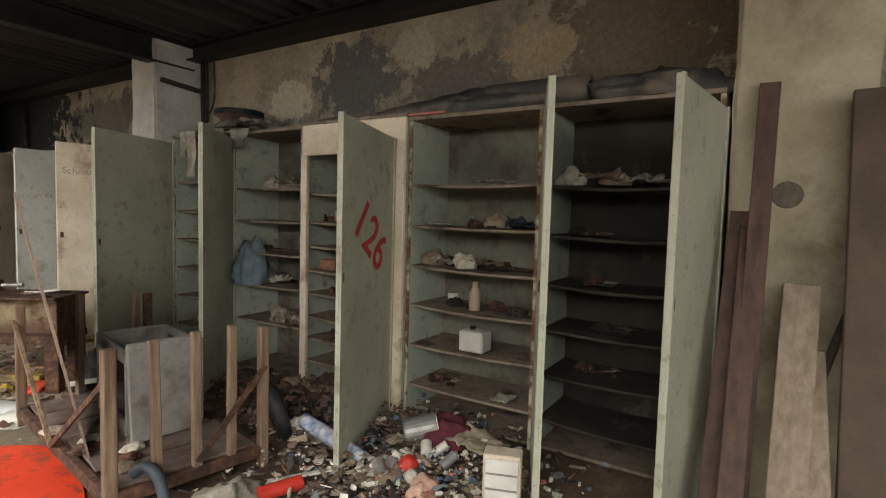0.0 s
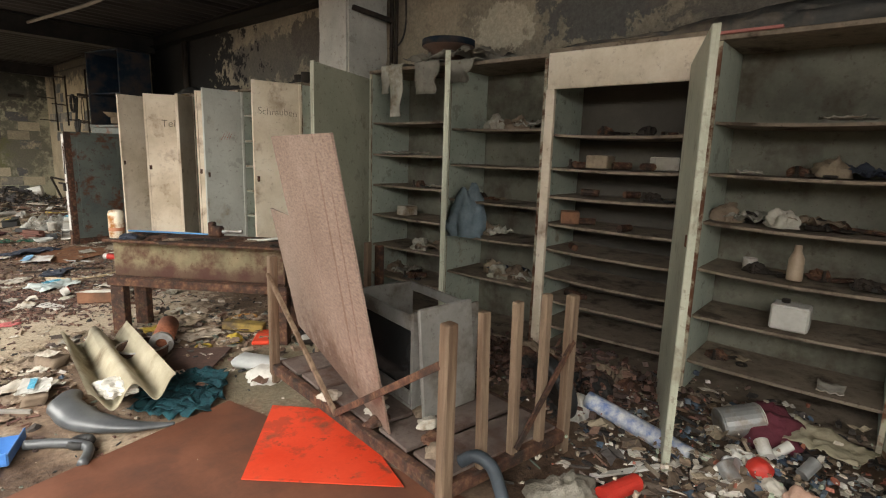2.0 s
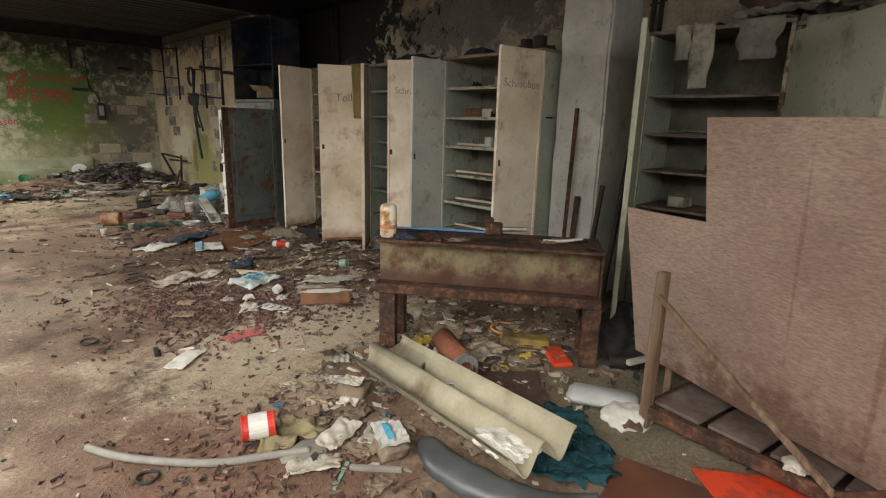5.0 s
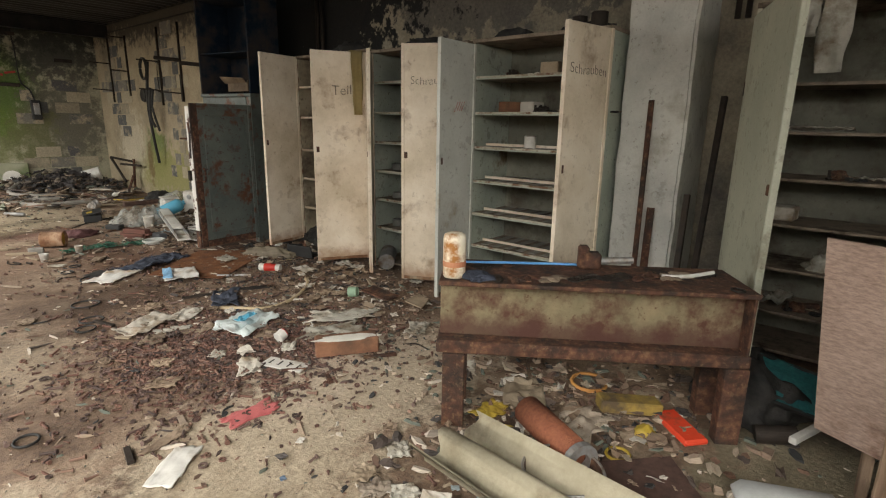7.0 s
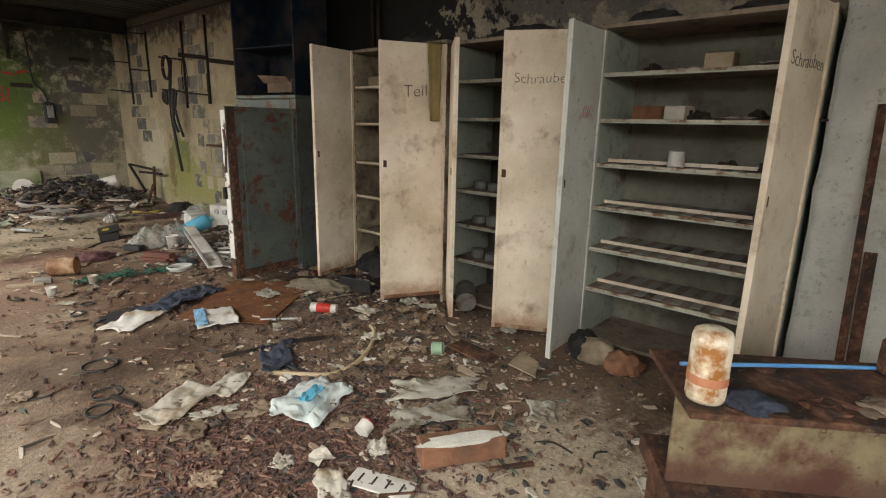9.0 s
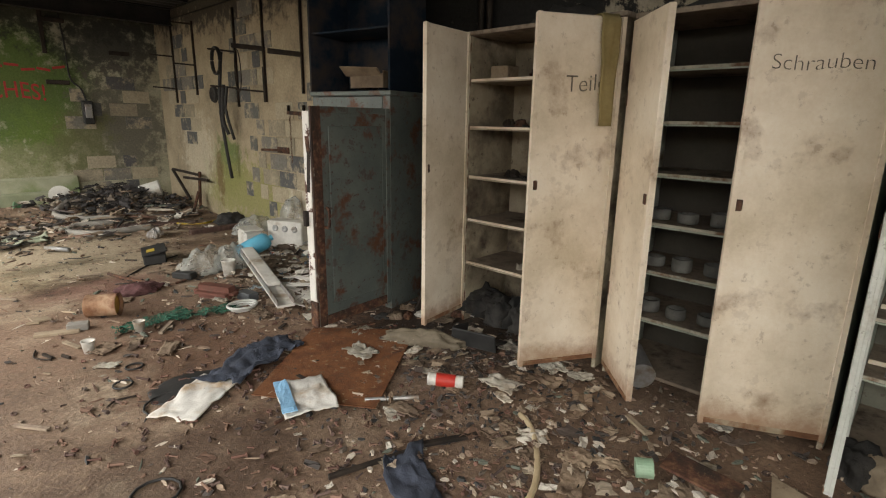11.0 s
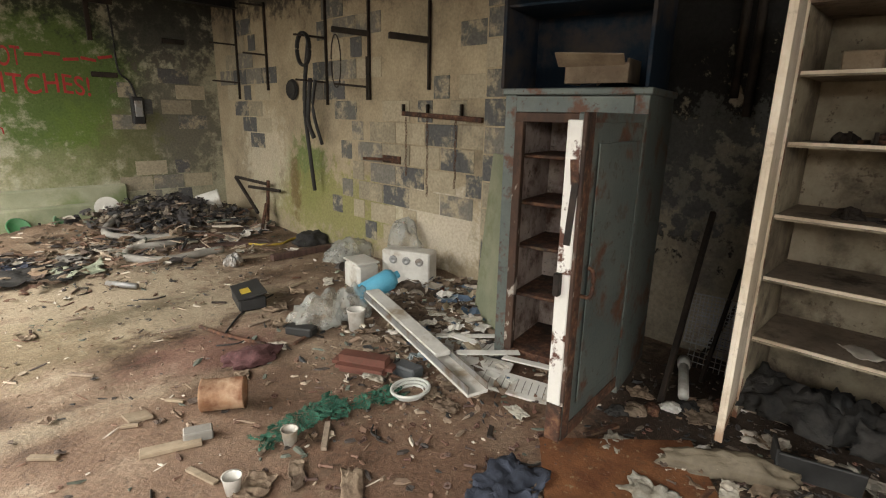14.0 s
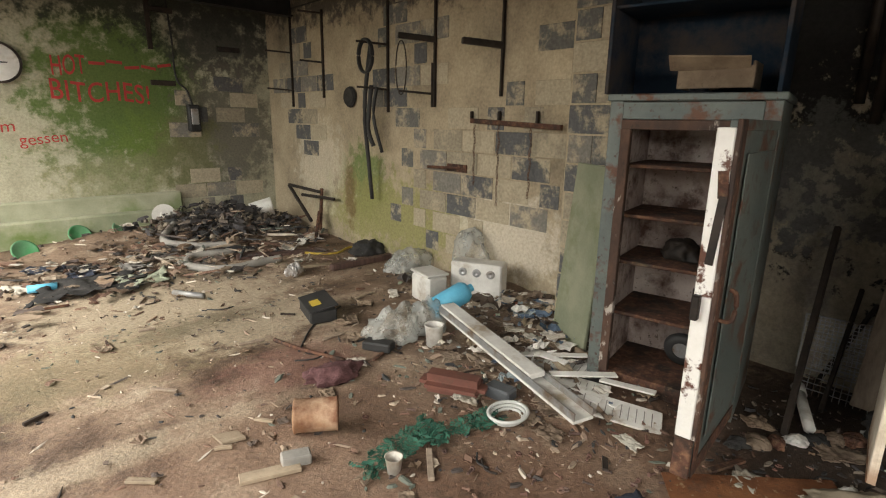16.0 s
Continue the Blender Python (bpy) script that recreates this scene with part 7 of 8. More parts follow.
rag(1.10, 11.02, 0.17, 0.10, 0.05, mat("maroon_mesh", [(0.07, 0.03, 0.03), (0.13, 0.06, 0.06)], 30, 0.9, bump=0.9), "dark maroon net sack on the floor", "sack", "net_sack", 0.6)
solid("black_box", box((0.10, 0.20, 0.06), (0, 0, 0.032), None, 0.01), RUBBER, rest(1.52, 11.16, 30), "small black plastic box", "box")
solid("black_box", box((0.10, 0.16, 0.07), (0, 0, 0.036), None, 0.01), mat("dark_slate_box", [(0.05, 0.055, 0.06), (0.09, 0.095, 0.1)], 5, 0.5), rest(1.66, 10.22, 10), "small slate-grey box beside the hose coil", "box")
hose([(1.05, 11.7), (1.12, 11.45), (1.25, 11.15)], 0.014, RUST, "bent rusty rod on the floor", "rod", "iron_rod")
hose([(1.10, 11.45), (1.4, 11.8), (1.75, 12.0)], 0.007, RUBBER, "thin black cable on the floor", "cable", "cable")
hose([(1.95, 10.35), (2.15, 10.02), (2.3, 9.95), (2.5, 10.0)], 0.016, RUBBER, "black hose lying into the safe")
rag(0.35, 13.75, 0.36, 0.24, 0.09, SOOT, "black plastic sheeting heaped on the floor", "sheeting", "plastic_sheeting", 0.7)
rag(0.75, 13.70, 0.20, 0.17, 0.075, mat("greenish_film", [(0.24, 0.27, 0.19), (0.36, 0.38, 0.29)], 6, 0.35, bump=0.5), "greenish clear plastic bag", "bag", "plastic_bag", 0.8)
solid("blue_bottle", tube([(-0.08, 13.9, 0.05), (0.12, 13.86, 0.05)], 0.035, "blue_bottle", SKYP), SKYP, Matrix(), "blue plastic tube on the floor", "tube", smooth=True)
for x, y in ((0.55, 15.62), (0.02, 15.3), (1.0, 15.72)):
    g = thing("green_lid", rest(x, y, 20, 0.02, 55), "green plastic bucket lid leaning at the wall", "lid", "green lids")
    part("lid", lathe([(0.12, 0), (0.125, 0.02), (0.11, 0.024), (0.10, 0.012), (0, 0.014)], 22), mat("green_lid_plastic", [(0.04, 0.20, 0.07), (0.16, 0.26, 0.16)], 3, 0.5), g, smooth=True)
rl = thing("cable_reel", rest(1.42, 15.5, 0, 0.14, 70), "white plastic reel on the rubble", "reel")
part("flange", lathe([(0.14, 0), (0.14, 0.012), (0.03, 0.012)], 22), WHITEP, rl)
part("hub", lathe([(0.05, 0.012), (0.05, 0.09), (0, 0.09)], 16), WHITEP, rl)
b2 = thing("white_bucket", pose(2.52, 15.2, 0.30, 78, 0, 70), "dirty white bucket lying on the rubble heap", "bucket")
part("body", lathe([(0.10, -0.14), (0.12, 0.12), (0.125, 0.13), (0.125, 0.15), (0.115, 0.145), (0.095, -0.12), (0, -0.125)], 22), WHITEP, b2, smooth=True)
for x, y, s, rz in ((2.46, 14.1, 0.22, 20), (2.75, 14.2, 0.34, 70), (2.3, 13.95, 0.18, -40)):
    paper(x, y, s, 0.14, rz, WHITEP, "bent white plastic trim piece on the rubble", "plastic piece", 0.10, name="plastic_piece", fold=0.06)
hose([(2.3, 13.98), (2.40, 13.68), (2.62, 13.50), (2.9, 13.65), (3.0, 13.4), (3.02, 13.15)], 0.013, YELLOW, "yellow hose on the floor")
rag(2.92, 13.32, 0.18, 0.15, 0.10, SOOT, "black plastic bag by the wall", "bag", "plastic_bag", 0.5)
hose([(1.45, 15.2), (1.22, 14.85), (1.5, 14.55), (1.85, 14.4), (1.70, 14.2), (1.32, 14.2), (1.18, 13.85), (1.42, 13.55), (1.75, 13.56), (2.0, 13.58)], 0.04, RUBGREY, "thick grey corrugated hose on the floor")
plank(2.25, 12.98, 2.98, 12.96, 0.08, 0.06, LEAN, "dark wooden beam lying on the floor", "beam", "wooden_beam")
plank(1.7, 14.0, 2.6, 13.75, 0.16, 0.03, LEAN, "dark board on the floor", "board", "board")
plank(1.85, 13.25, 2.35, 13.15, 0.05, 0.025, TAN, "pale lath on the floor", "lath", "lath")
solid("valve_body", lump_bm(0.07, 0.07, 0.08, 0.5, 121.0), GREYM, rest(1.88, 13.05), "small grey metal valve on the floor", "valve")
solid("pipe_piece", tube([(0.82, 13.10, 0.04), (0.98, 12.86, 0.04)], 0.025, "pipe_piece", GREYM), GREYM, Matrix(), "short grey pipe piece on the floor", "pipe", smooth=True)
tr = thing("trestle", rest(2.86, 14.5), "rusty bent steel trestle leaning at the wall", "trestle")
for p, q in (((-0.1, 0.35, 0.62), (0.12, -0.1, 0.55)), ((-0.1, 0.35, 0.62), (-0.05, -0.12, 0.20)), ((0.1, -0.05, 0.0), (0.12, -0.1, 0.60)), ((0.0, 0.2, 0.5), (0.12, -0.4, 0.5)), ((0.1, -0.05, 0.3), (-0.1, -0.3, 0.02))):
    part("strut", bar(p, q, 0.035, 0.035), RUST if p[0] > 0 else IRON, tr)
for k in range(22):
    a, r = k * 2.4, 0.10 + 0.027 * k
    x, y = 2.05 + r * math.cos(a), 15.1 + 0.55 * r * math.sin(a)
    rag(min(x, 2.9), min(y, 15.7), 0.15, 0.11, 0.05, (SOOT, BROWNRAG, SOOT, RUBBER)[k % 4], "charred clump of rubbish on the corner heap", "rubbish", "charred_rubbish", 0.9, k * 50)
for k in range(14):
    x, y = -0.1 + 0.22 * (k % 7), 14.3 + 0.35 * math.sin(k * 1.7)
    rag(x, y, 0.15, 0.11, 0.05, (BROWNRAG, PAPER, BLUECL, SOOT, TAN, GREYP)[k % 6], "crumpled heap of rubbish on the floor", "rubbish", "rubbish_clump", 0.8, k * 41)

# around the safe
solid("slab", box((0.03, 0.44, 1.22), (0, 0, 0.61), None, 0.006), SLABM, pose(2.60, 10.42, 0.0, 0, 5, -28), "mossy grey-green fibre slab leaning beside the safe", "slab")
OLDCARD = mat("damp_brown_card", [(0.12, 0.085, 0.055), (0.24, 0.18, 0.12)], 6, 0.9, bump=0.3, speck=0.5)
cb = thing("carton", pose(2.52, 9.62, 1.65, 0, 0, 8), "open worn cardboard box on the safe", "box")
part("front", box((0.012, 0.34, 0.10), (-0.1, 0, 0.052), None, 0.003), OLDCARD, cb)
part("side", box((0.2, 0.012, 0.12), (0, -0.16, 0.062), None, 0.003), OLDCARD, cb)
part("side", box((0.2, 0.012, 0.10), (0, 0.17, 0.052), None, 0.003), OLDCARD, cb)
part("flap", box((0.012, 0.36, 0.10), (-0.13, 0.03, 0.115), pose(0, 0, 0, 5, -50, 0), 0.003), OLDCARD, cb)
part("divider", box((0.18, 0.01, 0.09), (0, 0.02, 0.046), pose(0, 0, 0, 0, 0, 25), 0.002), OLDCARD, cb)
wh = thing("trolley_castor", pose(2.62, 9.66, 0.20, 0, 80, 10), "small black wheel with a grey hub inside the safe", "wheel")
part("tyre", lathe([(0.05, -0.025), (0.09, -0.03), (0.105, 0), (0.09, 0.03), (0.05, 0.025), (0.05, -0.025)], 22, False), RUBBER, wh, smooth=True)
part("hub", lathe([(0.05, -0.02), (0.05, 0.02), (0.02, 0.03), (0, 0.03)], 16), GREYM, wh)
rag(2.60, 9.72, 0.09, 0.10, 0.07, IRON, "dark oily part on the safe's shelf", "part", "dark_fitting", 0.5, 0, 0.742)
leaning((2.42, 9.06, 0.02), (2.95, 9.10, 0.98), 0.028, 0.028, IRON, "dark iron pipe leaning beside the safe", "iron_pipe", "pipe")
leaning((2.85, 9.0, 0.0), (3.2, 8.98, 0.62), 0.024, 0.02, IRON, "dark flat iron leaning on the wall", "iron_bar", "bar")
leaning((3.02, 9.1, 0.0), (3.2, 8.9, 0.55), 0.024, 0.02, IRON, "dark flat iron leaning on the wall", "iron_bar", "bar")
rk = thing("wire_rack", pose(2.98, 8.98, 0.02, 0, 14, 0), "grimy wire rack leaning on the wall", "rack")
for k in range(9):
    part("wire", tube([(0, -0.16, 0.03 + 0.036 * k), (0, 0.16, 0.03 + 0.036 * k)], 0.003, "wire", GREYM, curved=False), GREYM, rk)
for k in range(11):
    part("wire", tube([(0.004, -0.155 + 0.031 * k, 0.0), (0.004, -0.155 + 0.031 * k, 0.34)], 0.0025, "wire", GREYM, curved=False), GREYM, rk)
pv = thing("plastic_pipe", Matrix(), "white plastic drain pipe on the floor", "pipe")
part("pipe", tube([(2.92, 9.13, 0.07), (2.52, 8.98, 0.05)], 0.028, "pipe", WHITEP), WHITEP, pv, smooth=True)
part("socket", tube([(2.92, 9.13, 0.07), (2.84, 9.10, 0.066)], 0.036, "socket", WHITEP), WHITEP, pv, smooth=True)
wbk = thing("wire_basket", pose(3.02, 9.02, 0.16, 0, 14, 8), "grey wire mesh basket leaning on the wall", "basket")
mesh_bm = bmesh.new()
for k in range(15):
    box_into(mesh_bm, (0.004, 0.30, 0.004), (0, 0, 0.30 * k / 14))
    box_into(mesh_bm, (0.004, 0.004, 0.30), (0.004, -0.15 + 0.30 * k / 14, 0.15))
part("mesh", mesh_bm, GREYM, wbk)
part("rim", tube([(0, -0.155, 0), (0, 0.155, 0), (0, 0.155, 0.30), (0, -0.155, 0.30)], 0.006, "rim", GREYM, cyclic=True, curved=False), GREYM, wbk)
leaning((2.95, 8.84, 0.05), (3.14, 8.82, 0.72), 0.12, 0.03, GREYBOARD, "greyed board leaning on the wall", up=(1, 0, 0))
for k in range(12):
    x, y = 2.15 + 0.6 * ((k * 0.618) % 1), 8.75 + 0.5 * ((k * 0.377) % 1)
    rag(x, y, 0.05, 0.035, 0.025, (WHITEP, SOOT, BROWNRAG, RUST)[k % 4], "small scrap beside the safe", "scrap", "scrap", 0.6, k * 31)
for y0, z0, y1, z1 in ((9.16, 1.6, 9.16, 2.9), (9.08, 1.5, 9.08, 2.9)):
    solid("wall_pipe", tube([(X_WALL - 0.05, y0, z0), (X_WALL - 0.05, y1, z1)], 0.025, "wall_pipe", IRON), IRON, Matrix(), "dark upright pipe on the wall", "pipe", smooth=True)
solid("wall_bracket", bar((X_WALL - 0.04, 9.0, 1.72), (X_WALL - 0.04, 8.8, 1.62), 0.05, 0.05), IRON, Matrix(), "dark iron bracket on the wall", "bracket")
for k in range(9):
    rag(2.66 + 0.05 * (k % 3), 7.86 + 0.1 * k, 0.14, 0.10, 0.09, (SOOT, RUBBER, SOOT, CREAM if k == 6 else SOOT)[k % 4], "blackened rubbish in the bottom of the cabinet", "rubbish", "charred_rubbish", 0.8, k * 43, 0.07)
can(0, 0, 0.055, 0.12, pose(2.78, 5.60, 1.966), IRON, "dark tin can on the cabinet top")
solid("hanging_cable", tube([(3.2, 4.72, 2.94), (3.2, 4.70, 2.5), (3.19, 4.76, 2.33), (3.19, 4.9, 2.30)], 0.008, "hanging_cable", RUBBER), RUBBER, Matrix(), "black cable looping down the wall", "cable", smooth=True)
solid("ceiling_cable", tube([(1.6, 10.0, 2.88), (1.66, 9.0, 2.85), (1.72, 7.9, 2.82), (1.74, 7.0, 2.84), (1.70, 6.4, 2.93)], 0.02, "ceiling_cable", RUBGREY), RUBGREY, Matrix(), "pale sagging conduit below the ceiling", "conduit", smooth=True)
# pipes by the second pillar
for y in (4.86, 4.80):
    solid("wall_pipe", tube([(3.18, y, 2.03), (3.18, y, 2.95)], 0.018, "wall_pipe", IRON), IRON, Matrix(), "dark upright pipe beside the pillar", "pipe", "pipes beside the pillar", smooth=True)
solid("wall_bracket", bar((2.80, 4.95, 2.58), (3.16, 4.83, 2.52), 0.04, 0.04), IRON, Matrix(), "dark iron bracket on the pillar's side", "bracket")


# flattened scraps trodden into the dirt
TRODDEN = mat("trodden_cardboard", [(0.16, 0.11, 0.075), (0.30, 0.23, 0.16)], 6, 0.95, bump=0.5, stain=(0.09, 0.06, 0.04), stain_scale=7, stain_at=0.55, vary=0.25)
pick = random.Random(77)
for k in range(170):
    x0, y0, sx, sy = pick.choice(((1.5, 7.2, 0.6, 0.8), (2.0, 8.2, 0.4, 0.6), (1.0, 4.9, 0.5, 0.4), (1.7, 10.2, 0.5, 0.5), (0.8, 7.0, 0.6, 0.6), (1.3, 13.6, 0.9, 0.8), (0.4, 4.6, 0.5, 0.5), (2.2, 11.3, 0.5, 0.6)))
    x, y = min(2.45, pick.gauss(x0, sx)), pick.gauss(y0, sy)
    if y < 3.9 or 0.9 < x < 1.9 and 4.2 < y < 5.6:
        continue
    mtl = pick.choice((TRODDEN, TRODDEN, TRODDEN, PAPER, TRODDEN, BROWNRAG, LINEN))
    paper(x, y, pick.uniform(0.07, 0.22), pick.uniform(0.05, 0.14), pick.uniform(0, 360), mtl, {"soiled_paper": "soiled paper scrap trodden on the floor", "cloudy_plastic_film": "cloudy plastic film scrap on the floor"}.get(mtl.name, "brown trodden cardboard or rag scrap"), "scrap", pick.uniform(0.015, 0.05), "trodden scraps", "trodden_scrap", edge=0.3)
for k in range(90):
    x, y = pick.uniform(-0.4, 2.3), pick.uniform(5.8, 14.4)
    a, ln = pick.uniform(0, 6.28), pick.uniform(0.06, 0.22)
    if pick.random() < 0.6:
        plank(x, y, x + ln * math.cos(a), y + ln * math.sin(a), pick.uniform(0.012, 0.03), pick.uniform(0.008, 0.02), pick.choice((IRON, RUST, TAN, GREYBOARD)), "short stick or bar scrap on the floor", "bar", "bar_scrap", 0.004)
    else:
        hose([(x, y), (x + 0.5 * ln * math.cos(a + 0.5), y + 0.5 * ln * math.sin(a + 0.5)), (x + ln * math.cos(a), y + ln * math.sin(a))], 0.005, pick.choice((RUBBER, IRON)), "short bent wire on the floor", "wire", "wire_scrap", 0.008)


# ---- uncounted litter ----
def litter_material(name, colours, rough=0.85):
    m = bpy.data.materials.new(name)
    m.use_nodes = True
    n, l = m.node_tree.nodes, m.node_tree.links
    bs, geo, ramp = n["Principled BSDF"], n.new("ShaderNodeNewGeometry"), n.new("ShaderNodeValToRGB")
    ramp.color_ramp.interpolation = "CONSTANT"
    el = ramp.color_ramp.elements
    for i in range(len(colours) - 2):
        el.new(0.5)
    for i, (e, c) in enumerate(zip(el, colours)):
        e.position, e.color = i / len(colours), (*c, 1)
    l.new(geo.outputs["Random Per Island"], ramp.inputs["Fac"])
    q = n.new("ShaderNodeTexNoise")
    q.inputs["Scale"].default_value, q.inputs["Detail"].default_value = 60, 5
    ov = n.new("ShaderNodeMix")
    ov.data_type, ov.blend_type = "RGBA", "OVERLAY"
    ov.inputs["Factor"].default_value = 0.6
    l.new(ramp.outputs["Color"], ov.inputs["A"])
    l.new(q.outputs["Fac"], ov.inputs["B"])
    l.new(ov.outputs["Result"], bs.inputs["Base Color"])
    bs.inputs["Roughness"].default_value = rough
    return m


RUSTBITS = litter_material("rust_bits", [(0.105, 0.052, 0.039), (0.150, 0.076, 0.055), (0.080, 0.046, 0.037), (0.200, 0.118, 0.085), (0.060, 0.039, 0.033), (0.135, 0.088, 0.072)])
MIXED = litter_material("mixed_litter", [(0.120, 0.072, 0.050), (0.240, 0.168, 0.120), (0.060, 0.048, 0.042), (0.360, 0.288, 0.216), (0.156, 0.090, 0.060), (0.480, 0.420, 0.348), (0.036, 0.036, 0.036), (0.288, 0.216, 0.156), (0.108, 0.120, 0.096)])
PALEBITS = litter_material("pale_parts", [(0.62, 0.58, 0.50), (0.48, 0.42, 0.34), (0.20, 0.14, 0.10), (0.70, 0.66, 0.60), (0.06, 0.05, 0.045), (0.36, 0.40, 0.30), (0.30, 0.10, 0.06), (0.10, 0.13, 0.17), (0.55, 0.48, 0.38)], 0.6)


CHARRED = litter_material("charred_bits", [(0.02, 0.019, 0.018), (0.06, 0.05, 0.043), (0.12, 0.095, 0.075), (0.035, 0.03, 0.028), (0.20, 0.165, 0.125), (0.05, 0.045, 0.045)])


def scatter(name, count, place, size, material, label, flat=0.35, longish=2.0, seed=1, lift=0.0):
    """Many small angular bits lying on the floor, joined into one mesh."""
    rg = random.Random(seed)
    verts, faces = [], []
    for _ in range(count):
        x, y = place(rg)
        if x > 3.0 or y > 15.7:
            continue
        s = size[0] + (size[1] - size[0]) * rg.random() ** 2.2
        lx, ly, lz = s * rg.uniform(0.8, longish), s * rg.uniform(0.45, 0.9), s * rg.uniform(0.6, 1.3) * flat
        m = pose(x, y, floor_z(x, y) + lz * 0.35 + lift * rg.random(), rg.uniform(-22, 22), rg.uniform(-22, 22), rg.uniform(0, 360))
        k, base = rg.choice((4, 5, 6)), len(verts)
        turn = rg.random()
        for zz, sc in ((-0.5, 1.0), (0.5, rg.uniform(0.6, 1.0))):
            for i in range(k):
                a = 6.2832 * (i + turn) / k
                j = rg.uniform(0.75, 1.1)
                verts.append(m @ Vector((0.5 * lx * math.cos(a) * sc * j, 0.5 * ly * math.sin(a) * sc * j, zz * lz)))
        faces.append([base + i for i in range(k)][::-1])
        faces.append([base + k + i for i in range(k)])
        for i in range(k):
            faces.append([base + i, base + (i + 1) % k, base + k + (i + 1) % k, base + k + i])
    me = bpy.data.meshes.new(name)
    me.from_pydata(verts, [], faces)
    me.materials.append(material)
    return tagged(new(name, me), label, "litter", "", "stuff")


def blob(cx, cy, sx, sy):
    return lambda rg: (cx + rg.gauss(0, sx), cy + rg.gauss(0, sy))


def area(x0, x1, y0, y1):
    return lambda rg: (rg.uniform(x0, x1), rg.uniform(y0, y1))


scatter("rust_scrap", 4000, blob(0.65, 6.9, 0.40, 0.42), (0.006, 0.026), RUSTBITS, "carpet of rusty bolts and scrap", 0.4, 3.0, 11)
scatter("rust_scrap", 800, blob(-0.35, 4.75, 0.34, 0.40), (0.006, 0.024), RUSTBITS, "rusty bolts and scrap on the floor", 0.4, 3.0, 12)
scatter("rust_scrap", 2600, blob(1.5, 6.9, 0.6, 0.7), (0.007, 0.045), MIXED, "rust flakes and rubbish bits", 0.3, 2.2, 13)
scatter("rubbish_bits", 3600, area(-0.9, 2.9, 3.0, 15.5), (0.005, 0.03), MIXED, "scattered small rubbish bits", 0.3, 2.4, 14)
scatter("rubbish_bits", 2000, blob(2.1, 8.2, 0.5, 0.6), (0.006, 0.038), CHARRED, "mixed rubbish before the cabinets", 0.3, 2.4, 15)
scatter("rubbish_bits", 1000, blob(1.4, 4.9, 0.5, 0.4), (0.012, 0.07), MIXED, "mixed rubbish below the bench", 0.3, 2.2, 16)
scatter("dark_rubbish", 1500, blob(2.15, 1.5, 0.40, 0.46), (0.008, 0.05), CHARRED, "dark mixed rubbish heaped before the cabinets", 0.3, 3.2, 31, 0.06)
scatter("pale_rubbish", 800, blob(2.08, 1.42, 0.32, 0.36), (0.008, 0.042), PALEBITS, "heap of pale plastic parts and rubbish", 0.6, 1.8, 17, 0.10)
scatter("rust_scrap", 1500, blob(2.45, 2.6, 0.22, 0.38), (0.012, 0.055), RUSTBITS, "rusty parts heaped below the cabinets", 0.5, 2.2, 18, 0.10)
scatter("rubbish_bits", 900, blob(1.9, 10.3, 0.5, 0.5), (0.008, 0.05), MIXED, "mixed rubbish before the safe", 0.3, 2.4, 19)
scatter("rubbish_bits", 500, blob(2.75, 11.2, 0.2, 0.6), (0.01, 0.06), PALEBITS, "plaster rubble along the wall", 0.4, 1.8, 20)
scatter("rubbish_bits", 900, blob(1.2, 14.3, 0.9, 0.6), (0.012, 0.075), MIXED, "rubbish and rubble at the end wall", 0.35, 2.4, 21)
scatter("charred_bits", 1100, blob(2.1, 15.1, 0.45, 0.3), (0.015, 0.10), CHARRED, "charred rubble of the corner heap", 0.5, 2.4, 22, 0.12)
scatter("rubbish_bits", 350, area(-0.6, 2.6, 12.0, 14.0), (0.008, 0.04), MIXED, "scattered rubbish bits in the far bay", 0.3, 2.6, 23)


PAPERBITS = litter_material("paper_bits", [(0.30, 0.24, 0.17), (0.16, 0.115, 0.08), (0.50, 0.46, 0.40), (0.11, 0.08, 0.06), (0.38, 0.31, 0.22), (0.62, 0.59, 0.54), (0.07, 0.06, 0.055), (0.22, 0.16, 0.11), (0.25, 0.29, 0.30), (0.14, 0.10, 0.07), (0.45, 0.40, 0.33), (0.10, 0.14, 0.20)], 0.9)


BROWNBITS = litter_material("brown_scraps", [(0.16, 0.11, 0.075), (0.09, 0.065, 0.05), (0.24, 0.18, 0.125), (0.05, 0.042, 0.038), (0.13, 0.075, 0.05), (0.34, 0.28, 0.21), (0.08, 0.06, 0.05), (0.19, 0.13, 0.085), (0.48, 0.44, 0.38)], 0.9)


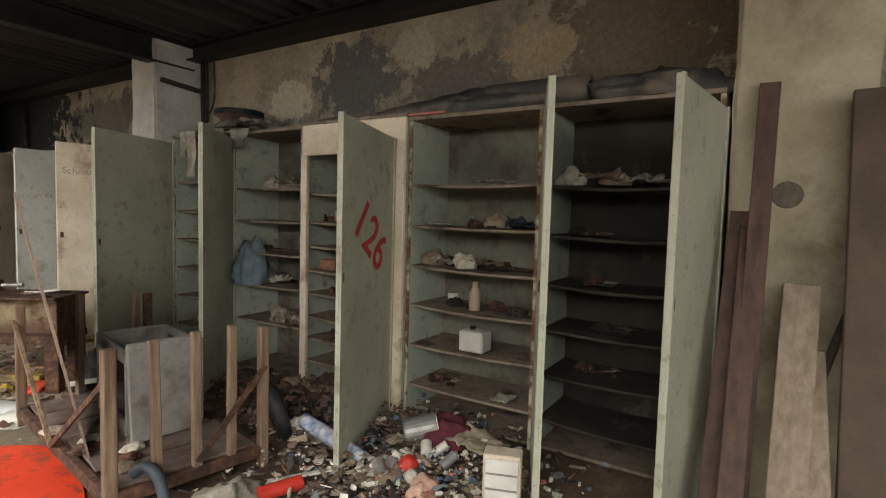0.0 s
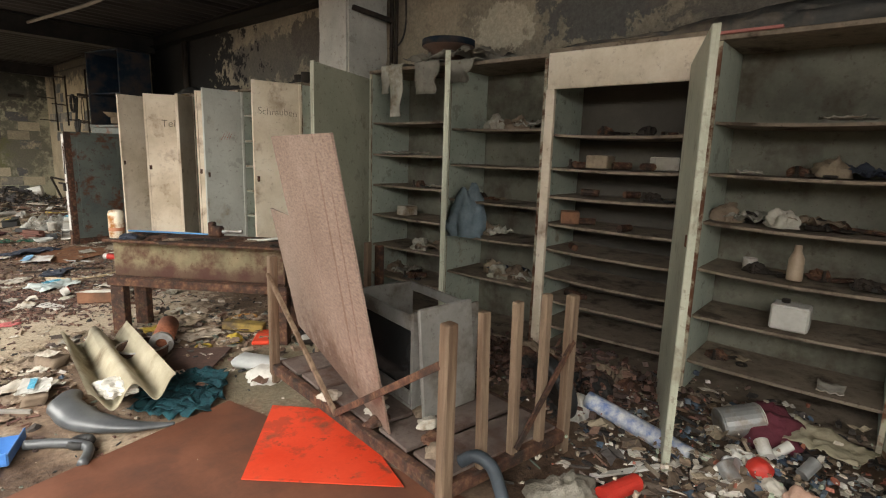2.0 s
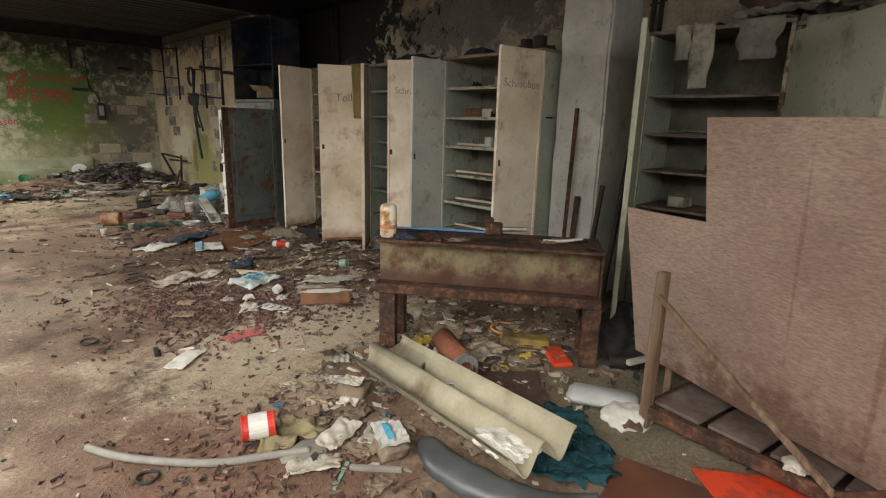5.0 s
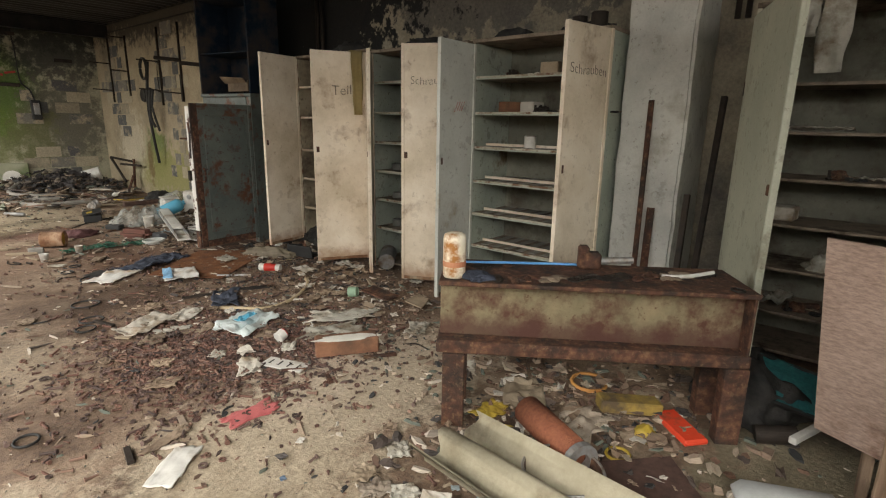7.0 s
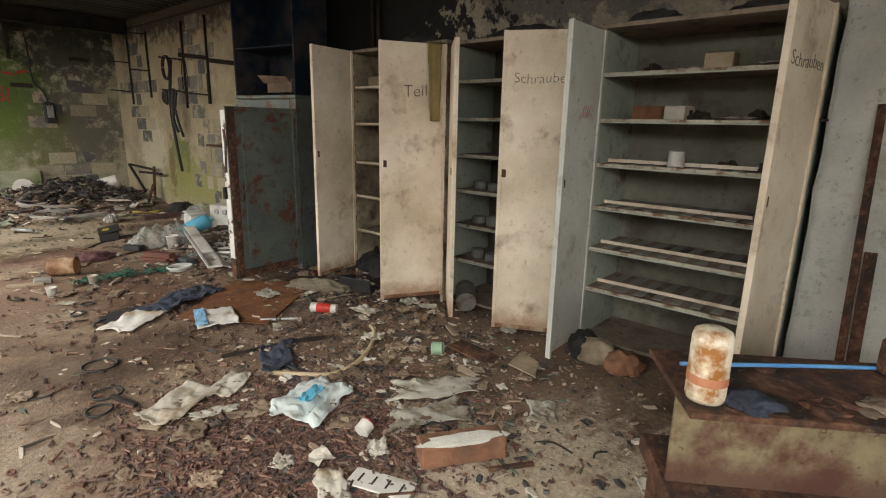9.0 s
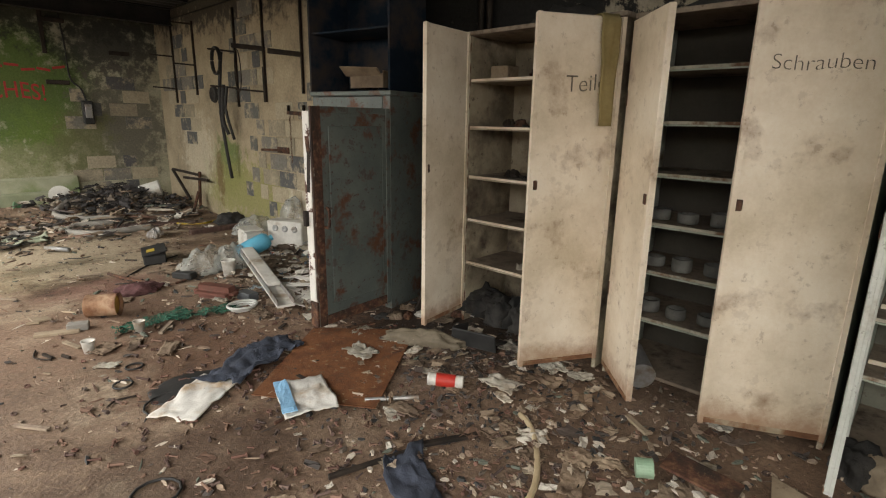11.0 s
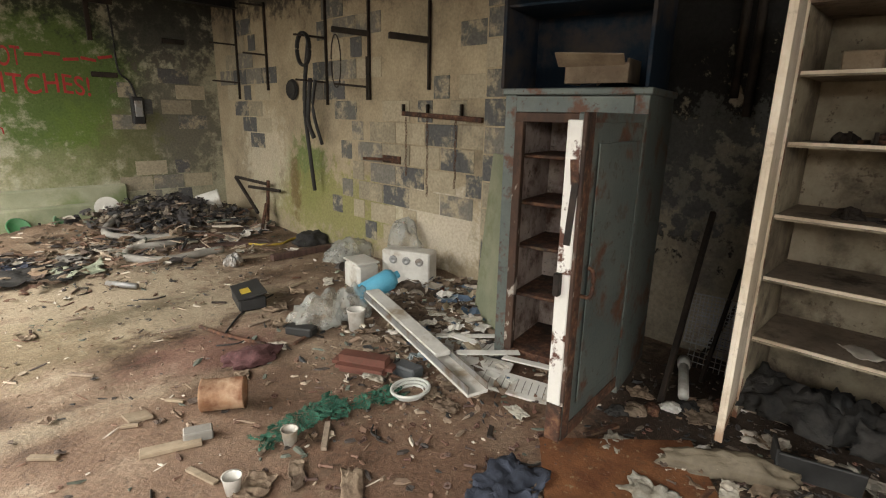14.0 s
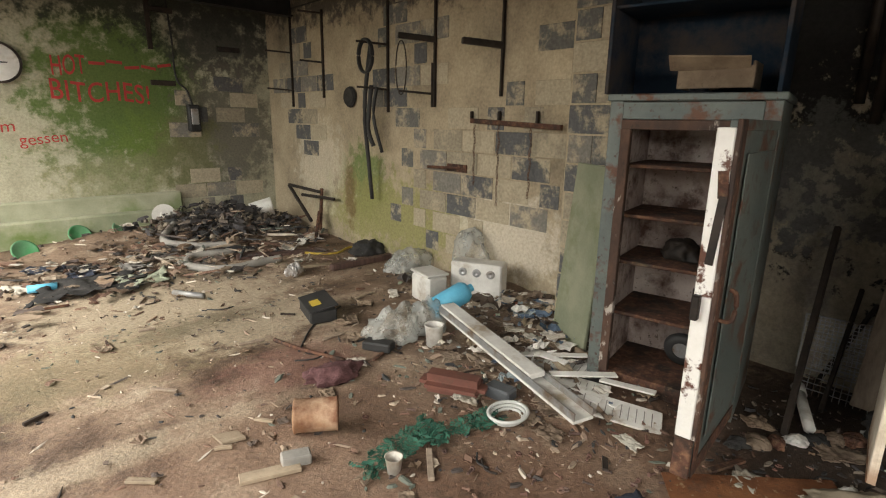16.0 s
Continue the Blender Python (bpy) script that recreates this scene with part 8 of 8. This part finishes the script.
def scatter_sheets(name, count, place, size, material, label, seed, lift=0.0, stiff=0.35):
    """Torn, bent scraps of paper, film and card, each a small buckled sheet with ragged edges, joined into one mesh."""
    rg = random.Random(seed)
    verts, faces = [], []
    for _ in range(count):
        x, y = place(rg)
        if x > 3.0 or y > 15.7:
            continue
        s = size[0] + (size[1] - size[0]) * rg.random() ** 1.8
        w, h = s, s * rg.uniform(0.35, 0.95)
        m = pose(x, y, floor_z(x, y) + 0.006 + lift * rg.random(), rg.uniform(-9, 9), rg.uniform(-9, 9), rg.uniform(0, 360))
        bend, ax, ph = rg.uniform(0, stiff), rg.uniform(0, 3.14), rg.uniform(0, 6.28)
        n, base = 4, len(verts)
        for thick in (0.0, 0.0015):
            for j in range(n):
                for i in range(n):
                    u, v = i / (n - 1) - 0.5, j / (n - 1) - 0.5
                    rim = 0.12 if i in (0, n - 1) or j in (0, n - 1) else 0.04
                    t = u * math.cos(ax) + v * math.sin(ax)
                    z = s * (bend * (0.5 + 0.5 * math.sin(t * 7 + ph)) + (0.10 * rg.random() if thick == 0 else 0))
                    if thick == 0:
                        verts.append(m @ Vector((w * (u + rg.uniform(-rim, rim)), h * (v + rg.uniform(-rim, rim)), z)))
                    else:
                        verts.append(verts[base + j * n + i] + Vector((0, 0, thick)))
        for j in range(n - 1):
            for i in range(n - 1):
                a = base + j * n + i
                b = a + n * n
                faces.append((a, a + n, a + n + 1, a + 1))
                faces.append((b, b + 1, b + n + 1, b + n))
        ring = [0, 1, 2, 3, 7, 11, 15, 14, 13, 12, 8, 4]
        for a, b in zip(ring, ring[1:] + ring[:1]):
            faces.append((base + a, base + b, base + 16 + b, base + 16 + a))
    me = bpy.data.meshes.new(name)
    me.from_pydata(verts, [], faces)
    me.materials.append(material)
    return tagged(new(name, me), label, "litter", "", "stuff")


def scatter_bolts(name, count, place, material, label, seed):
    """Rusted bolts with heads, washers and nuts strewn on the floor, joined into one mesh."""
    rg = random.Random(seed)
    verts, faces = [], []

    def prism(m, profile, k=6, close=True):
        base = len(verts)
        for rad, z in profile:
            for i in range(k):
                a = 6.2832 * i / k
                verts.append(m @ Vector((rad * math.cos(a), rad * math.sin(a), z)))
        rows = len(profile)
        for j in range(rows - (1 if close else 0)):
            for i in range(k):
                p, q = base + j * k, base + ((j + 1) % rows) * k
                faces.append((p + i, p + (i + 1) % k, q + (i + 1) % k, q + i))
        if close:
            faces.append([base + i for i in range(k)][::-1])
            faces.append([base + (rows - 1) * k + i for i in range(k)])
    for _ in range(count):
        x, y = place(rg)
        s = rg.uniform(0.45, 1.15)
        z = floor_z(x, y)
        if rg.random() < 0.7:
            ln, rad = s * rg.uniform(0.03, 0.065), 0.0055 * s
            m = pose(x, y, z + 0.010 * s, 90 + rg.uniform(-12, 12), 0, rg.uniform(0, 360))
            prism(m, ((rad * 1.9, 0), (rad * 1.9, 0.007 * s), (rad, 0.0075 * s), (rad, ln)))
        else:
            m = pose(x, y, z + 0.006, rg.uniform(-14, 14), rg.uniform(-14, 14), rg.uniform(0, 360))
            ro = s * rg.uniform(0.011, 0.022)
            prism(m, ((ro, -0.003), (ro, 0.004), (ro * 0.55, 0.004), (ro * 0.55, -0.003)), 8, False)
    me = bpy.data.meshes.new(name)
    me.from_pydata(verts, [], faces)
    me.materials.append(material)
    return tagged(new(name, me), label, "litter", "", "stuff")


scatter_bolts("loose_bolts", 2000, blob(0.70, 6.85, 0.42, 0.42), RUSTBITS, "carpet of rusty bolts, nuts and washers", 41)
scatter_bolts("loose_bolts", 380, blob(-0.15, 4.75, 0.42, 0.38), RUSTBITS, "rusty bolts and washers strewn on the floor", 42)
scatter_bolts("loose_bolts", 500, blob(1.2, 8.6, 0.7, 0.8), RUSTBITS, "scattered rusty bolts and washers", 43)
scatter_sheets("paper_litter", 420, blob(2.1, 1.5, 0.34, 0.40), (0.02, 0.10), PAPERBITS, "torn paper and film heaped before the cabinets", 51, 0.09)
scatter_sheets("paper_litter", 210, blob(1.5, 7.3, 0.45, 0.55), (0.02, 0.10), BROWNBITS, "torn paper and card trodden on the floor", 52)
scatter_sheets("paper_litter", 120, blob(2.1, 8.1, 0.28, 0.45), (0.02, 0.075), BROWNBITS, "torn paper and card before the cabinets", 53, 0.03)
scatter_sheets("paper_litter", 170, blob(1.35, 4.85, 0.38, 0.36), (0.02, 0.10), BROWNBITS, "torn paper and film below the bench", 54, 0.03)
scatter_sheets("paper_litter", 90, blob(0.6, 4.95, 0.32, 0.32), (0.02, 0.08), PAPERBITS, "torn paper scraps on the floor", 55)
scatter_sheets("paper_litter", 220, blob(0.85, 14.2, 0.75, 0.5), (0.04, 0.18), BROWNBITS, "torn film, paper and card at the end wall", 56, 0.06)
scatter_sheets("paper_litter", 170, blob(2.2, 10.35, 0.26, 0.36), (0.02, 0.12), PAPERBITS, "torn paper and plaster skin before the safe", 57, 0.05)
scatter_sheets("paper_litter", 150, blob(2.75, 11.1, 0.14, 0.40), (0.04, 0.18), PAPERBITS, "flaked plaster skin along the wall", 58, 0.05)
scatter_sheets("paper_litter", 170, area(-0.4, 2.3, 8.5, 13.5), (0.015, 0.06), BROWNBITS, "small torn scraps on the floor", 59)
scatter_sheets("charred_sheets", 360, blob(2.15, 15.15, 0.40, 0.24), (0.03, 0.16), CHARRED, "charred rags and film of the corner heap", 60, 0.14, 0.5)
scatter("stick_litter", 260, blob(2.0, 14.6, 0.65, 0.6), (0.03, 0.07), MIXED, "sticks and splinters on the corner heap", 0.3, 8.0, 61, 0.12)
scatter("stick_litter", 320, area(-0.5, 2.4, 6.0, 13.5), (0.012, 0.028), MIXED, "splinters strewn over the floor", 0.4, 9.0, 62)
scatter("stick_litter", 160, blob(2.0, 1.9, 0.4, 0.6), (0.012, 0.028), MIXED, "splinters in the rubbish before the cabinets", 0.4, 9.0, 63, 0.08)


# ---- bare blocks showing through the plaster ----
def block_mesh(w, h, t, name):
    return mesh_of(name, box((t, w, h), (0, 0, 0), None, 0.003), BLOCK)


BL, BH = 0.40, 0.20
full = block_mesh(BL - 0.014, BH - 0.014, 0.02, "block")
half = block_mesh(BL / 2 - 0.014, BH - 0.014, 0.02, "block")
rng = random.Random(5)


def lay(parent, bare, place, u0, u1, z1):
    row = 0
    z = BH / 2
    while z < z1:
        u = u0 + (BL / 2 if row % 2 else 0)
        while u + BL <= u1:
            if bare(u + BL / 2, z):
                ob = new("block", full if rng.random() < 0.72 else half)
                ob.parent = parent
                ob.matrix_world = place(u + BL / 2, z, rng.uniform(-0.001, 0.003))
            u += BL
        z += BH
        row += 1


def bare_bay(u, z):
    if u > 15.75:
        return False
    n = noise.noise(Vector((u * 0.9, z * 1.3, 3.0))) + 0.35 * noise.noise(Vector((u * 3, z * 4, 7)))
    if z < 0.45 or u > 12.8 and z < 1.0:
        return n > 0.42
    return n > (-0.05 if 1.0 < z < 1.75 else 0.13) or (0.4 < z < 1.2 and u < 12.8 and n > -0.15)


lay(wall_b, bare_bay, lambda u, z, j: pose(XB + 0.005 - j, u, z), 10.8, 15.9, 2.9)
lay(wall_e, lambda u, z: u > 1.75 and 0.3 < z < 1.95 and noise.noise(Vector((u * 1.1, z * 1.6, 11))) > -0.22, lambda u, z, j: pose(u, Y_END + 0.005 - j, z, 0, 0, 90), 1.7, 3.05, 2.0)
for k in range(15):
    z = BH / 2 + k * BH
    for y, me in (((10.24, half), (10.49, full)) if k % 2 else ((10.29, full), (10.58, half))):
        ob = new("block", me)
        ob.parent = pier
        ob.matrix_world = pose(2.81 + 0.004 - rng.uniform(0, 0.003), y, z)
